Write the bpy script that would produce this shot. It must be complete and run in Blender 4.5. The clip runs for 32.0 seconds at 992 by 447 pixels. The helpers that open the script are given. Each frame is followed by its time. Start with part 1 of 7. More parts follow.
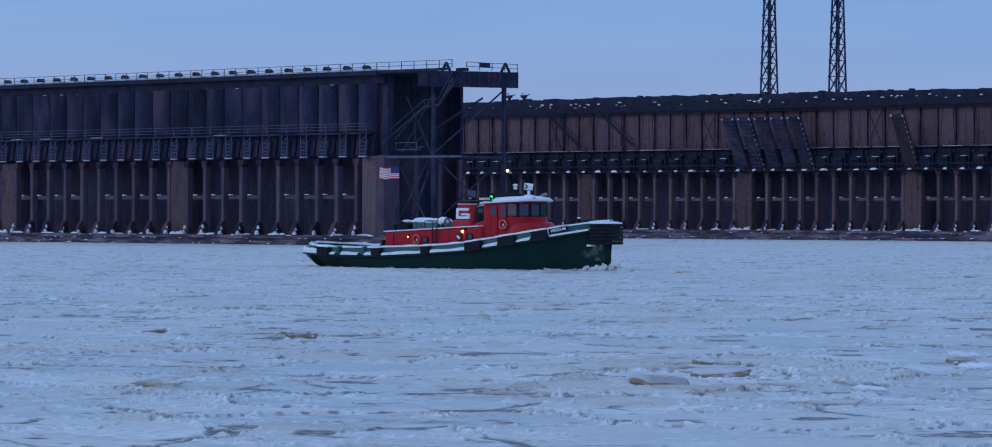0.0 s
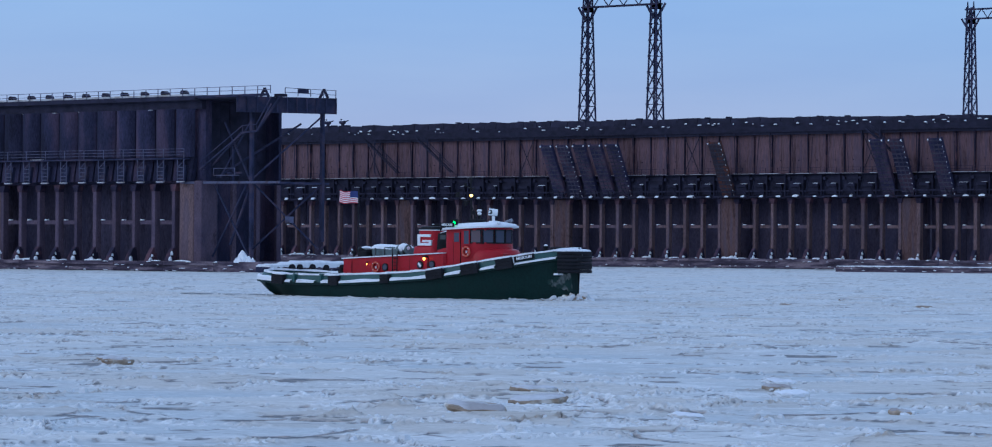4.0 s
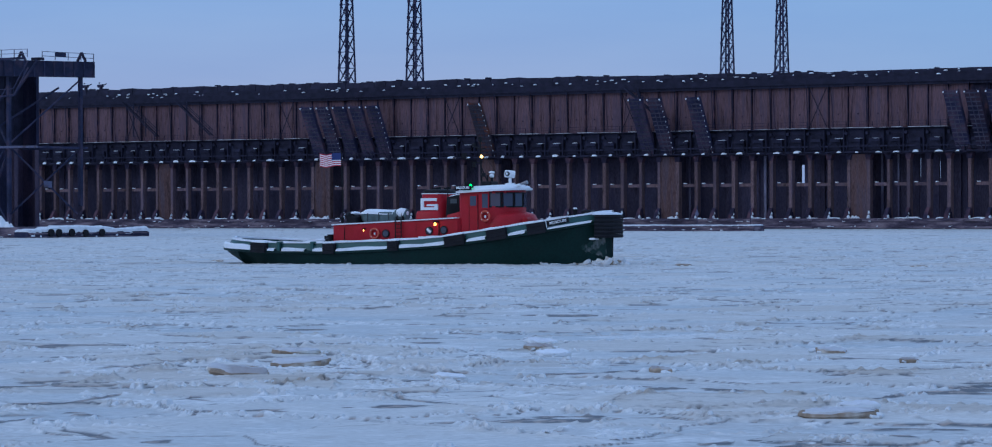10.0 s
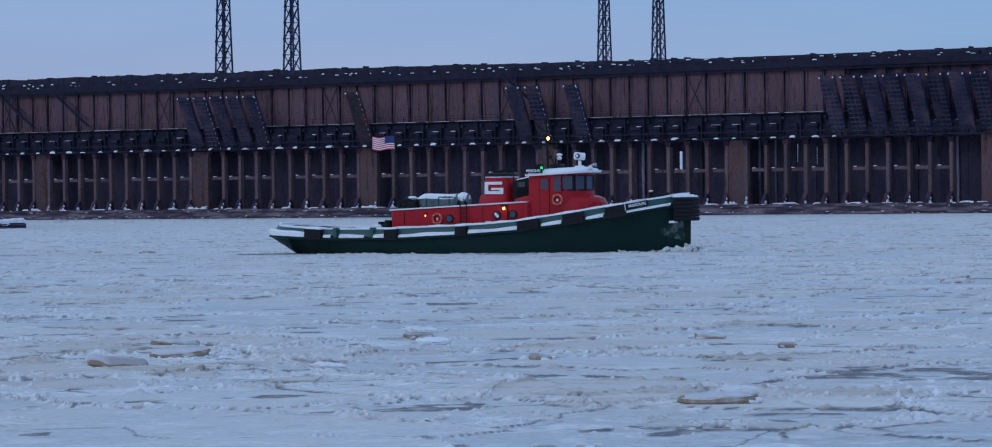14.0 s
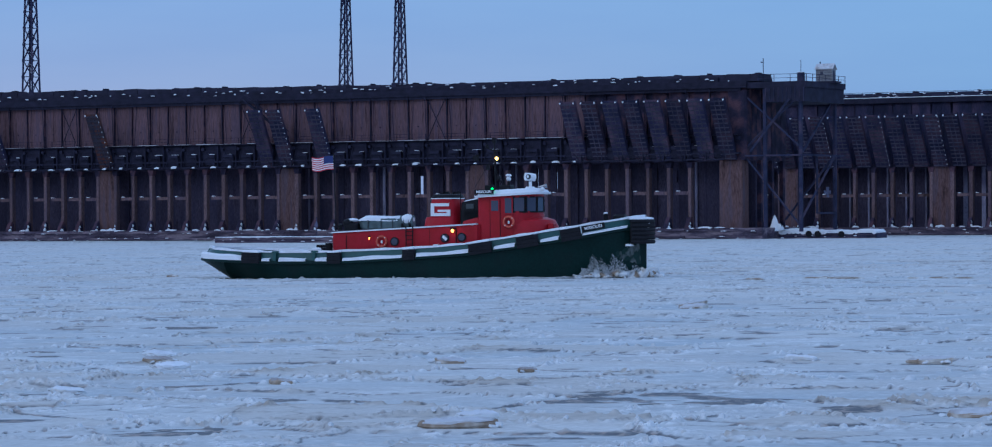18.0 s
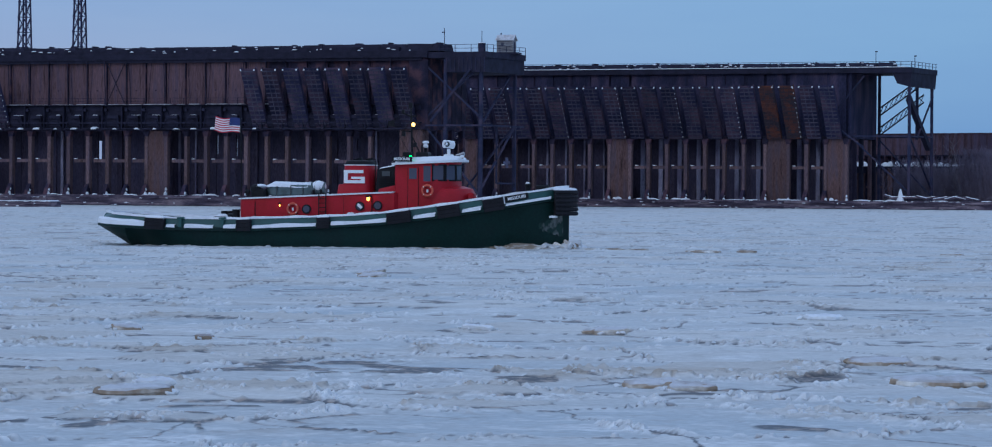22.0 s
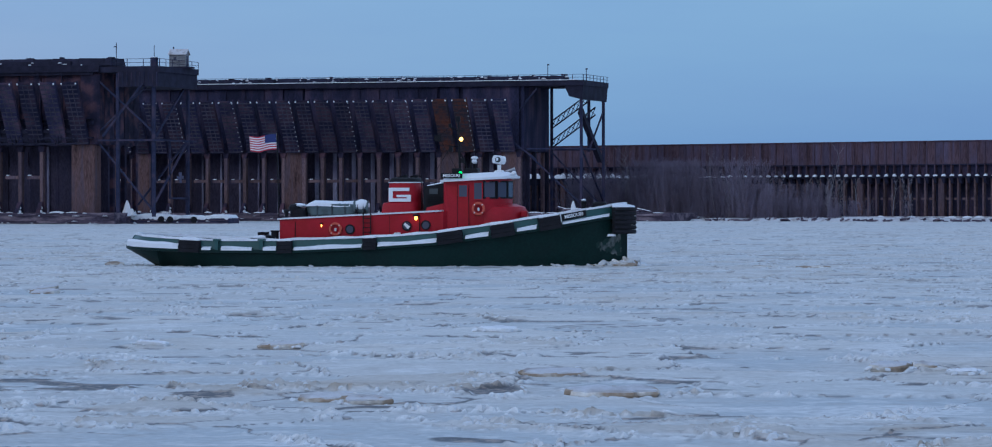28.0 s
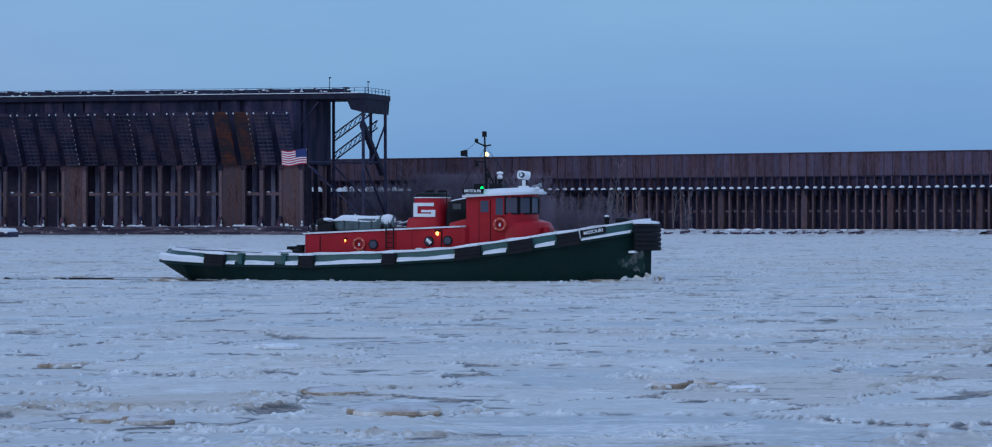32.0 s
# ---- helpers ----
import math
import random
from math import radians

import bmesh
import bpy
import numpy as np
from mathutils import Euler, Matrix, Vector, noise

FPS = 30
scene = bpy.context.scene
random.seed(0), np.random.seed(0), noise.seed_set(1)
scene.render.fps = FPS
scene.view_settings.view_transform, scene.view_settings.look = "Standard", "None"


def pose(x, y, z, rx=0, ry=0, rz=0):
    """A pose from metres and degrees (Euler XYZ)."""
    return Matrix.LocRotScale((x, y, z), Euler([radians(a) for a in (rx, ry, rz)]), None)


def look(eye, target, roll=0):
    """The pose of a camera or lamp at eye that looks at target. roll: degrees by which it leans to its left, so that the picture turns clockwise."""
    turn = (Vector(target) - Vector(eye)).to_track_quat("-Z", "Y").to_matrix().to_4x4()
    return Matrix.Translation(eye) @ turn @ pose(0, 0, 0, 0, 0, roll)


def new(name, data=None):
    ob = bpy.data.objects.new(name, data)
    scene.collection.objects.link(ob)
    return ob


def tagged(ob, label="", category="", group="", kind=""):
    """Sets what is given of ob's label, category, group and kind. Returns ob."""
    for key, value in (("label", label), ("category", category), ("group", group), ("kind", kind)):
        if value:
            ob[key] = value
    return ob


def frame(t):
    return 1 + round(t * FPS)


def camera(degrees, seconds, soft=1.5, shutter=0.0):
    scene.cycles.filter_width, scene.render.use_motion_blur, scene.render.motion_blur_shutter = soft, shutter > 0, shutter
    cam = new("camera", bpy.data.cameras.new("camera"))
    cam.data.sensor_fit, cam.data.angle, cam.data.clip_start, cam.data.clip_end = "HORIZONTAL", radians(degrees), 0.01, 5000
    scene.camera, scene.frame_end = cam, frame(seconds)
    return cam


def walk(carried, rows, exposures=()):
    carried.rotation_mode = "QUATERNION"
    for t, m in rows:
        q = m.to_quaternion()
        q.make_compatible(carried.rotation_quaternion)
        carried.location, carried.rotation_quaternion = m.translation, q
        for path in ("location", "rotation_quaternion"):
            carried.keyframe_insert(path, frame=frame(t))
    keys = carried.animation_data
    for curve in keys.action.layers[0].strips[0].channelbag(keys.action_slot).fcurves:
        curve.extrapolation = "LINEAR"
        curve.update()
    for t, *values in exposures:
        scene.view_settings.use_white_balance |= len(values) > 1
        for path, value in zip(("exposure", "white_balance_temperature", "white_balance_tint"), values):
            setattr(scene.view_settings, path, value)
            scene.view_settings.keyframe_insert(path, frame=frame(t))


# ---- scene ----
FOV = 17.15
EYE = (0.0, 0.0, 3.5)
cam = camera(FOV, 32.0, soft=1.1)


def aim(az, up, roll, rise=0.0):
    """The camera's pose: bearing from the y axis (clockwise), tilt and roll in degrees, and how far it is lifted."""
    a, e = radians(az), radians(up)
    d = Vector((math.sin(a) * math.cos(e), math.cos(a) * math.cos(e), math.sin(e)))
    eye = Vector(EYE) + Vector((0, 0, rise))
    return look(eye, eye + 100 * d, roll)


walk(cam, [
    (0, aim(-43.007, -0.072, 0.198)), (0.5, aim(-42.602, 0.009, 0.218)), (1, aim(-42.262, 0.169, 0.250)),
    (1.5, aim(-41.998, 0.248, 0.270)), (2, aim(-41.656, 0.322, 0.337)), (2.5, aim(-41.262, 0.367, 0.351)),
    (3, aim(-40.620, 0.433, 0.382)), (3.5, aim(-40.187, 0.451, 0.384)), (4, aim(-39.844, 0.405, 0.385)),
    (4.5, aim(-39.633, 0.352, 0.331)), (6.5, aim(-38.959, -0.040, 0.171)), (7, aim(-38.442, -0.025, 0.056)),
    (7.5, aim(-37.832, 0.013, 0.019)), (8, aim(-37.195, 0.039, 0.017)), (8.5, aim(-35.994, 0.020, -0.137)),
    (9, aim(-35.386, -0.056, -0.205)), (9.5, aim(-35.352, -0.207, -0.246)), (10, aim(-35.683, -0.257, -0.185)),
    (10.5, aim(-35.831, -0.273, -0.204)), (11, aim(-35.710, -0.250, -0.271)), (11.5, aim(-35.298, -0.334, -0.268)),
    (12, aim(-35.176, -0.415, -0.365)), (12.5, aim(-34.981, -0.474, -0.445)), (13, aim(-34.677, -0.507, -0.452)),
    (13.5, aim(-34.088, -0.491, -0.565)), (15.5, aim(-32.014, -0.375, -0.618)), (16, aim(-31.134, -0.287, -0.605)),
    (16.5, aim(-30.279, -0.206, -0.626)), (17, aim(-29.658, -0.156, -0.649)), (17.5, aim(-29.374, -0.096, -0.565)),
    (18, aim(-29.061, -0.089, -0.387)), (18.5, aim(-28.823, -0.074, -0.191)), (19, aim(-28.538, -0.050, 0.024)),
    (19.5, aim(-28.175, -0.108, 0.131)), (20, aim(-27.262, -0.186, 0.351)), (20.5, aim(-25.666, -0.299, 0.307)),
    (21, aim(-24.555, -0.463, 0.523)), (21.5, aim(-24.120, -0.542, 0.498)), (22, aim(-23.481, -0.643, 0.386)),
    (22.5, aim(-23.247, -0.737, 0.465)), (23, aim(-23.148, -0.736, 0.467)), (23.5, aim(-22.918, -0.711, 0.390)),
    (24, aim(-22.572, -0.703, 0.352)), (24.5, aim(-21.621, -0.654, 0.221)), (25, aim(-20.556, -0.547, 0.154)),
    (25.5, aim(-20.299, -0.513, 0.149)), (27.5, aim(-19.040, -0.438, -0.036)), (28, aim(-17.820, -0.387, -0.047)),
    (28.5, aim(-17.010, -0.304, -0.056)), (29, aim(-16.429, -0.238, -0.066)), (29.5, aim(-15.970, -0.121, -0.057)),
    (30, aim(-15.567, -0.076, -0.061, 0.04)), (30.5, aim(-15.264, -0.045, -0.113, 0.08)), (31, aim(-14.928, -0.075, -0.148, 0.12)),
    (31.5, aim(-14.611, -0.109, -0.217, 0.12)), (32, aim(-14.025, -0.177, -0.114, 0.12)),
], exposures=[(0, -0.1, 5350, 10), (2, 0.21, 6000, 10), (4, 0.2, 5780, 10), (7, 0.0, 5550, 10), (9, 0.0, 5450, 10), (11, 0.0, 5680, 10), (13, 0.0, 5930, 10), (16, 0.0, 5680, 10), (18, 0.0, 5450, 10), (20, 0.0, 5580, 10),
                (22, 0.0, 5900, 10), (24, 0.0, 6050, 10), (25, 0.0, 5900, 10), (28, 0.0, 5950, 10), (29, 0.0, 5750, 10), (30, 0.0, 5500, 10), (31, 0.0, 5520, 10), (32, 0.0, 5800, 10)])


# ---- world and sun: dusk under a thin overcast ----
world = bpy.data.worlds.new("world")
scene.world = world
world.use_nodes = True
wn, wl = world.node_tree.nodes, world.node_tree.links
wn.clear()
w_out = wn.new("ShaderNodeOutputWorld")
w_bg = wn.new("ShaderNodeBackground")
w_sky = wn.new("ShaderNodeTexSky")
w_sky.sky_type = "NISHITA"
w_sky.sun_disc = False
w_sky.sun_elevation = radians(9)
w_sky.sun_rotation = radians(150)
w_sky.air_density = 1.4
w_sky.dust_density = 0.6
w_sky.ozone_density = 3.0
w_geo = wn.new("ShaderNodeTexCoord")
w_sep = wn.new("ShaderNodeSeparateXYZ")
wl.new(w_geo.outputs["Generated"], w_sep.inputs[0])


def sky_ramp(stops):
    node = wn.new("ShaderNodeValToRGB")
    els = node.color_ramp.elements
    els[0].position, els[0].color = stops[0][0], (*stops[0][1], 1)
    els[1].position, els[1].color = stops[-1][0], (*stops[-1][1], 1)
    for p, c in stops[1:-1]:
        els.new(p).color = (*c, 1)
    wl.new(w_sep.outputs["Z"], node.inputs[0])
    return node


HIGH = ((0.25, (0.33, 0.45, 0.70)), (0.5, (0.38, 0.50, 0.72)), (1.0, (0.35, 0.47, 0.70)))
west = sky_ramp(((0.0, (0.215, 0.292, 0.495)), (0.035, (0.212, 0.293, 0.512)), (0.06, (0.168, 0.280, 0.530)), (0.085, (0.140, 0.270, 0.545)), *HIGH))
north = sky_ramp(((0.0, (0.063, 0.236, 0.510)), (0.015, (0.069, 0.243, 0.515)), (0.04, (0.094, 0.270, 0.537)), (0.07, (0.124, 0.285, 0.540)), (0.1, (0.132, 0.288, 0.538)), *HIGH))
w_side = wn.new("ShaderNodeMapRange")
w_side.interpolation_type = "SMOOTHSTEP"
w_side.inputs["From Min"].default_value, w_side.inputs["From Max"].default_value = -0.62, -0.25
wl.new(w_sep.outputs["X"], w_side.inputs["Value"])
w_ramp = wn.new("ShaderNodeMix")
w_ramp.data_type = "RGBA"
wl.new(w_side.outputs[0], w_ramp.inputs["Factor"])
wl.new(west.outputs[0], w_ramp.inputs["A"])
wl.new(north.outputs[0], w_ramp.inputs["B"])
w_map = wn.new("ShaderNodeMapping")
w_map.inputs["Scale"].default_value = (2.2, 2.2, 14.0)
w_noise = wn.new("ShaderNodeTexNoise")
w_noise.inputs["Scale"].default_value = 2.6
w_noise.inputs["Detail"].default_value = 4.0
w_noise.inputs["Roughness"].default_value = 0.55
wl.new(w_geo.outputs["Generated"], w_map.inputs[0])
wl.new(w_map.outputs[0], w_noise.inputs["Vector"])
w_cr = wn.new("ShaderNodeValToRGB")
w_cr.color_ramp.elements[0].position, w_cr.color_ramp.elements[0].color = 0.35, (0.90, 0.94, 0.99, 1)
w_cr.color_ramp.elements[1].position, w_cr.color_ramp.elements[1].color = 0.70, (1.10, 1.06, 1.02, 1)
wl.new(w_noise.outputs["Fac"], w_cr.inputs[0])
w_mul = wn.new("ShaderNodeMix")
w_mul.data_type, w_mul.blend_type = "RGBA", "MULTIPLY"
w_mul.inputs["Factor"].default_value = 1.0
wl.new(w_ramp.outputs["Result"], w_mul.inputs["A"])
wl.new(w_cr.outputs[0], w_mul.inputs["B"])
w_add = wn.new("ShaderNodeMix")
w_add.data_type, w_add.blend_type = "RGBA", "ADD"
w_add.inputs["Factor"].default_value = 0.03
wl.new(w_mul.outputs["Result"], w_add.inputs["A"])
wl.new(w_sky.outputs[0], w_add.inputs["B"])
wl.new(w_add.outputs["Result"], w_bg.inputs["Color"])
w_bg.inputs["Strength"].default_value = 1.0
wl.new(w_bg.outputs[0], w_out.inputs["Surface"])

sun = new("sun", bpy.data.lights.new("sun", "SUN"))
sun.data.energy, sun.data.angle, sun.data.color = 0.4, radians(25), (1.0, 0.93, 0.85)
sun.matrix_world = look((-100, -200, 120), (0, 0, 0))


# ---- materials ----
def material(name, base, rough=0.7, metal=0.0, vary=0.25, big=0.6, fine=14.0, bump=0.15, tint=None, amount=0.0,
             stretch=(1, 1, 1), per_piece=0.0, emit=0.0, spec=0.4, bump_scale=None):
    """A worn surface: base colour varied at two scales, a second colour in patches, and fine relief."""
    m = bpy.data.materials.new(name)
    m.use_nodes = True
    nt = m.node_tree
    nd, lk = nt.nodes, nt.links
    b = nd["Principled BSDF"]
    b.inputs["Roughness"].default_value = rough
    b.inputs["Metallic"].default_value = metal
    b.inputs["Specular IOR Level"].default_value = spec
    co = nd.new("ShaderNodeTexCoord")
    mp = nd.new("ShaderNodeMapping")
    mp.inputs["Scale"].default_value = stretch
    lk.new(co.outputs["Object"], mp.inputs[0])
    info = nd.new("ShaderNodeObjectInfo")
    off = nd.new("ShaderNodeVectorMath")
    off.operation = "MULTIPLY_ADD"
    cb = nd.new("ShaderNodeCombineXYZ")
    for k in range(3):
        lk.new(info.outputs["Random"], cb.inputs[k])
    off.inputs[1].default_value = (37.0, 53.0, 71.0)
    lk.new(cb.outputs[0], off.inputs[0])
    lk.new(mp.outputs[0], off.inputs[2])
    n1 = nd.new("ShaderNodeTexNoise")
    n1.inputs["Scale"].default_value, n1.inputs["Detail"].default_value = big, 5.0
    n2 = nd.new("ShaderNodeTexNoise")
    n2.inputs["Scale"].default_value, n2.inputs["Detail"].default_value = fine, 6.0
    for n in (n1, n2):
        lk.new(off.outputs[0], n.inputs["Vector"])
    val = nd.new("ShaderNodeMath")
    val.operation = "MULTIPLY_ADD"
    lk.new(n1.outputs["Fac"], val.inputs[0])
    val.inputs[1].default_value = 0.6
    v2 = nd.new("ShaderNodeMath")
    v2.operation = "MULTIPLY_ADD"
    lk.new(n2.outputs["Fac"], v2.inputs[0])
    v2.inputs[1].default_value = 0.4
    lk.new(val.outputs[0], v2.inputs[2])
    val.inputs[2].default_value = 0.0
    pr = nd.new("ShaderNodeMapRange")
    pr.inputs["From Min"].default_value, pr.inputs["From Max"].default_value = 0.3, 0.7
    pr.inputs["To Min"].default_value, pr.inputs["To Max"].default_value = 1 - vary, 1 + vary
    lk.new(v2.outputs[0], pr.inputs["Value"])
    fac = pr.outputs[0]
    if per_piece:
        pp = nd.new("ShaderNodeMapRange")
        pp.inputs["To Min"].default_value, pp.inputs["To Max"].default_value = 1 - per_piece, 1 + per_piece
        lk.new(info.outputs["Random"], pp.inputs["Value"])
        mm = nd.new("ShaderNodeMath")
        mm.operation = "MULTIPLY"
        lk.new(fac, mm.inputs[0])
        lk.new(pp.outputs[0], mm.inputs[1])
        fac = mm.outputs[0]
    col = nd.new("ShaderNodeMix")
    col.data_type = "RGBA"
    col.inputs["A"].default_value = (*base, 1)
    col.inputs["B"].default_value = (*(tint or base), 1)
    if amount:
        rr = nd.new("ShaderNodeMapRange")
        rr.inputs["From Min"].default_value, rr.inputs["From Max"].default_value = 0.62 - amount * 0.35, 0.75 - amount * 0.3
        lk.new(n1.outputs["Fac"], rr.inputs["Value"])
        lk.new(rr.outputs[0], col.inputs["Factor"])
    else:
        col.inputs["Factor"].default_value = 0.0
    sc = nd.new("ShaderNodeVectorMath")
    sc.operation = "SCALE"
    lk.new(col.outputs["Result"], sc.inputs[0])
    lk.new(fac, sc.inputs["Scale"])
    lk.new(sc.outputs[0], b.inputs["Base Color"])
    rg = nd.new("ShaderNodeMapRange")
    rg.inputs["To Min"].default_value, rg.inputs["To Max"].default_value = max(0.03, rough - 0.12), min(1.0, rough + 0.12)
    lk.new(n2.outputs["Fac"], rg.inputs["Value"])
    lk.new(rg.outputs[0], b.inputs["Roughness"])
    if bump:
        bp = nd.new("ShaderNodeBump")
        bp.inputs["Strength"].default_value = bump
        bp.inputs["Distance"].default_value = 0.02
        lk.new(v2.outputs[0], bp.inputs["Height"])
        lk.new(bp.outputs[0], b.inputs["Normal"])
    if emit:
        b.inputs["Emission Color"].default_value = (*base, 1)
        b.inputs["Emission Strength"].default_value = emit
    return m


# most dock colours hold extra blue and lifted blacks, painting in the haze
steel = material("rusted_dark_steel", (0.035, 0.030, 0.056), 0.75, 0.1, 0.65, 0.5, 9, 0.2, (0.084, 0.045, 0.058), 0.45, per_piece=0.2, spec=0.12)
steel_blue = material("weathered_dark_steel", (0.034, 0.038, 0.077), 0.7, 0.15, 0.6, 0.5, 9, 0.2, (0.054, 0.043, 0.069), 0.4, per_piece=0.18, spec=0.12)
steel_black = material("tarred_black_steel", (0.026, 0.025, 0.045), 0.7, 0.1, 0.55, 0.7, 9, 0.2, per_piece=0.15, spec=0.12)
bin_brown = material("ore_stained_bin_wall", (0.150, 0.088, 0.098), 0.85, 0, 0.8, 0.9, 6, 0.35, (0.078, 0.052, 0.068), 0.42, (1.8, 1.8, 0.16), 0.10, spec=0.12)
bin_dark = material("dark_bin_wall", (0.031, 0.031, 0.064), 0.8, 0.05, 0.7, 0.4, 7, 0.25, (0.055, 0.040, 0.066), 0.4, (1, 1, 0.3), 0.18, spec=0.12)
concrete = material("ore_stained_concrete", (0.172, 0.112, 0.116), 0.9, 0, 0.85, 0.5, 7, 0.3, (0.084, 0.060, 0.074), 0.48, (1.3, 1.3, 0.3), 0.25, spec=0.12)
concrete_grey = material("grey_stained_concrete", (0.126, 0.092, 0.126), 0.9, 0, 0.6, 0.5, 8, 0.3, (0.068, 0.052, 0.078), 0.5, (1, 1, 0.4), 0.15, spec=0.12)
concrete_red = material("red_stained_concrete", (0.134, 0.078, 0.076), 0.9, 0, 0.9, 0.6, 6, 0.3, (0.074, 0.052, 0.062), 0.5, (1.8, 1.8, 0.22), 0.18, spec=0.12)
crib_mat = material("timber_crib", (0.085, 0.068, 0.098), 0.9, 0, 0.8, 0.6, 5, 0.5, (0.165, 0.130, 0.150), 0.42, (0.4, 1, 2.0), spec=0.12)
chute_mat = material("chute_plate", (0.032, 0.032, 0.070), 0.7, 0.1, 0.5, 0.35, 8, 0.25, (0.069, 0.045, 0.067), 0.50, (1, 1, 1), 0.3, spec=0.12)
# ribs paler than the chute plates, with dark patches
rib_mat = material("pale_rib_steel", (0.085, 0.076, 0.108), 0.75, 0.05, 0.6, 0.6, 8, 0.2, (0.036, 0.036, 0.060), 0.5, per_piece=0.3, spec=0.12)
chute_rust = material("orange_rusted_chute_plate", (0.17, 0.062, 0.045), 0.8, 0.05, 0.5, 0.5, 8, 0.3, (0.045, 0.036, 0.046), 0.75, spec=0.12)
snow = material("settled_snow", (0.80, 0.82, 0.85), 0.9, 0, 0.08, 0.8, 10, 0.35, (0.66, 0.67, 0.70), 0.3, spec=0.2)
snow_dirty = material("dirty_snow", (0.60, 0.60, 0.62), 0.9, 0, 0.15, 0.8, 10, 0.35, (0.36, 0.33, 0.32), 0.4, spec=0.2)
# pale concrete: dim daylight between the rear columns, put into the colour
daylit = material("daylight_toned_concrete", (0.30, 0.29, 0.40), 0.9, 0, 0.5, 0.5, 8, 0.2, (0.11, 0.10, 0.16), 0.5, (1, 1, 0.3), 0.25, spec=0.12)
# recess concrete: shade behind the columns is put into its darker colour
interior = material("shade_toned_concrete", (0.074, 0.063, 0.100), 0.9, 0, 0.75, 0.4, 6, 0.2, (0.040, 0.036, 0.062), 0.5, (1.2, 1.2, 0.3), 0.25, spec=0.12)
wall_rust = material("rusted_sheet_wall", (0.112, 0.068, 0.084), 0.85, 0, 0.8, 0.45, 5, 0.3, (0.076, 0.058, 0.088), 0.5, (1.6, 1.6, 0.22), 0.16, spec=0.12)
bark = material("bare_twigs", (0.205, 0.175, 0.232), 0.95, 0, 0.3, 0.4, 20, 0.1, (0.13, 0.105, 0.13), 0.4, per_piece=0.25, spec=0.12)
far_wood = material("distant_winter_woods", (0.16, 0.18, 0.22), 1.0, 0, 0.2, 0.05, 0.4, 0.0)
hull_green = material("dark_green_hull_paint", (0.0062, 0.027, 0.0240), 0.5, 0, 0.45, 0.5, 7, 0.12, (0.007, 0.020, 0.019), 0.4, spec=0.14)
trim_green = material("green_trim_paint", (0.022, 0.085, 0.082), 0.45, 0, 0.2, 0.7, 9, 0.12, (0.02, 0.07, 0.065), 0.4)
red_paint = material("red_deckhouse_paint", (0.42, 0.012, 0.024), 0.42, 0, 0.2, 0.8, 10, 0.12, (0.34, 0.010, 0.016), 0.45, spec=0.22)
black_paint = material("black_paint", (0.012, 0.012, 0.015), 0.6, 0, 0.3, 1.0, 9, 0.1, spec=0.15)
rubber = material("black_fender_rubber", (0.017, 0.017, 0.021), 0.85, 0, 0.4, 2.0, 14, 0.4, spec=0.15)
white_paint = material("white_paint", (0.78, 0.80, 0.82), 0.45, 0, 0.08, 1.0, 10, 0.08)
grey_cover = material("grey_green_tarpaulin", (0.12, 0.165, 0.175), 0.8, 0, 0.25, 1.2, 6, 0.5, (0.07, 0.095, 0.10), 0.5)
deck_grey = material("dark_deck_paint", (0.05, 0.06, 0.065), 0.7, 0, 0.3, 1.0, 9, 0.2)
orange_ring = material("orange_life_ring", (0.60, 0.11, 0.075), 0.6, 0, 0.15, 3, 12, 0.1, spec=0.2)
brass = material("dull_metal", (0.30, 0.30, 0.32), 0.4, 0.8, 0.2, 2, 14, 0.1)
flag_red = material("red_cloth", (0.50, 0.035, 0.06), 0.85, 0, 0.12, 3, 30, 0.15)
flag_white = material("white_cloth", (0.75, 0.75, 0.76), 0.85, 0, 0.08, 3, 30, 0.15)
flag_blue = material("navy_cloth", (0.03, 0.045, 0.16), 0.85, 0, 0.12, 3, 30, 0.15)
scuffed = material("scuffed_stem_paint", (0.21, 0.23, 0.23), 0.85, 0, 0.6, 2.4, 9, 0.3, (0.009, 0.032, 0.028), 0.72, (1, 1, 0.6))
amber_glow = material("amber_lamp", (1.0, 0.45, 0.07), 0.4, 0, 0, emit=5.0, bump=0)
yellow_glow = material("yellow_lamp", (1.0, 0.56, 0.12), 0.4, 0, 0, emit=5.0, bump=0)
green_glow = material("green_lamp", (0.02, 1.0, 0.12), 0.4, 0, 0, emit=2.6, bump=0)
chunk_tan = material("tan_ice_block", (0.34, 0.262, 0.190), 0.75, 0, 0.4, 1.5, 9, 0.4, (0.62, 0.60, 0.56), 0.4, per_piece=0.12, spec=0.3)
chunk_white = material("white_ice_block", (0.70, 0.72, 0.74), 0.7, 0, 0.15, 1.5, 9, 0.4, (0.60, 0.59, 0.57), 0.35, per_piece=0.12, spec=0.3)
wake_mat = material("broken_water", (0.20, 0.205, 0.225), 0.55, 0, 0.6, 0.4, 2.5, 0.5, (0.50, 0.49, 0.48), 0.55, spec=0.25)


def glass_material():
    m = bpy.data.materials.new("dark_window_glass")
    m.use_nodes = True
    b = m.node_tree.nodes["Principled BSDF"]
    # blue-grey base: some of the sky's reflection is put into the colour
    b.inputs["Base Color"].default_value = (0.070, 0.072, 0.105, 1)
    b.inputs["Roughness"].default_value = 0.06
    b.inputs["Specular IOR Level"].default_value = 0.4
    return m


galvanised = material("grey_galvanised_rail", (0.122, 0.125, 0.195), 0.6, 0.3, 0.25, 1.0, 9, 0.1, (0.078, 0.065, 0.087), 0.35, spec=0.12)
glass = glass_material()


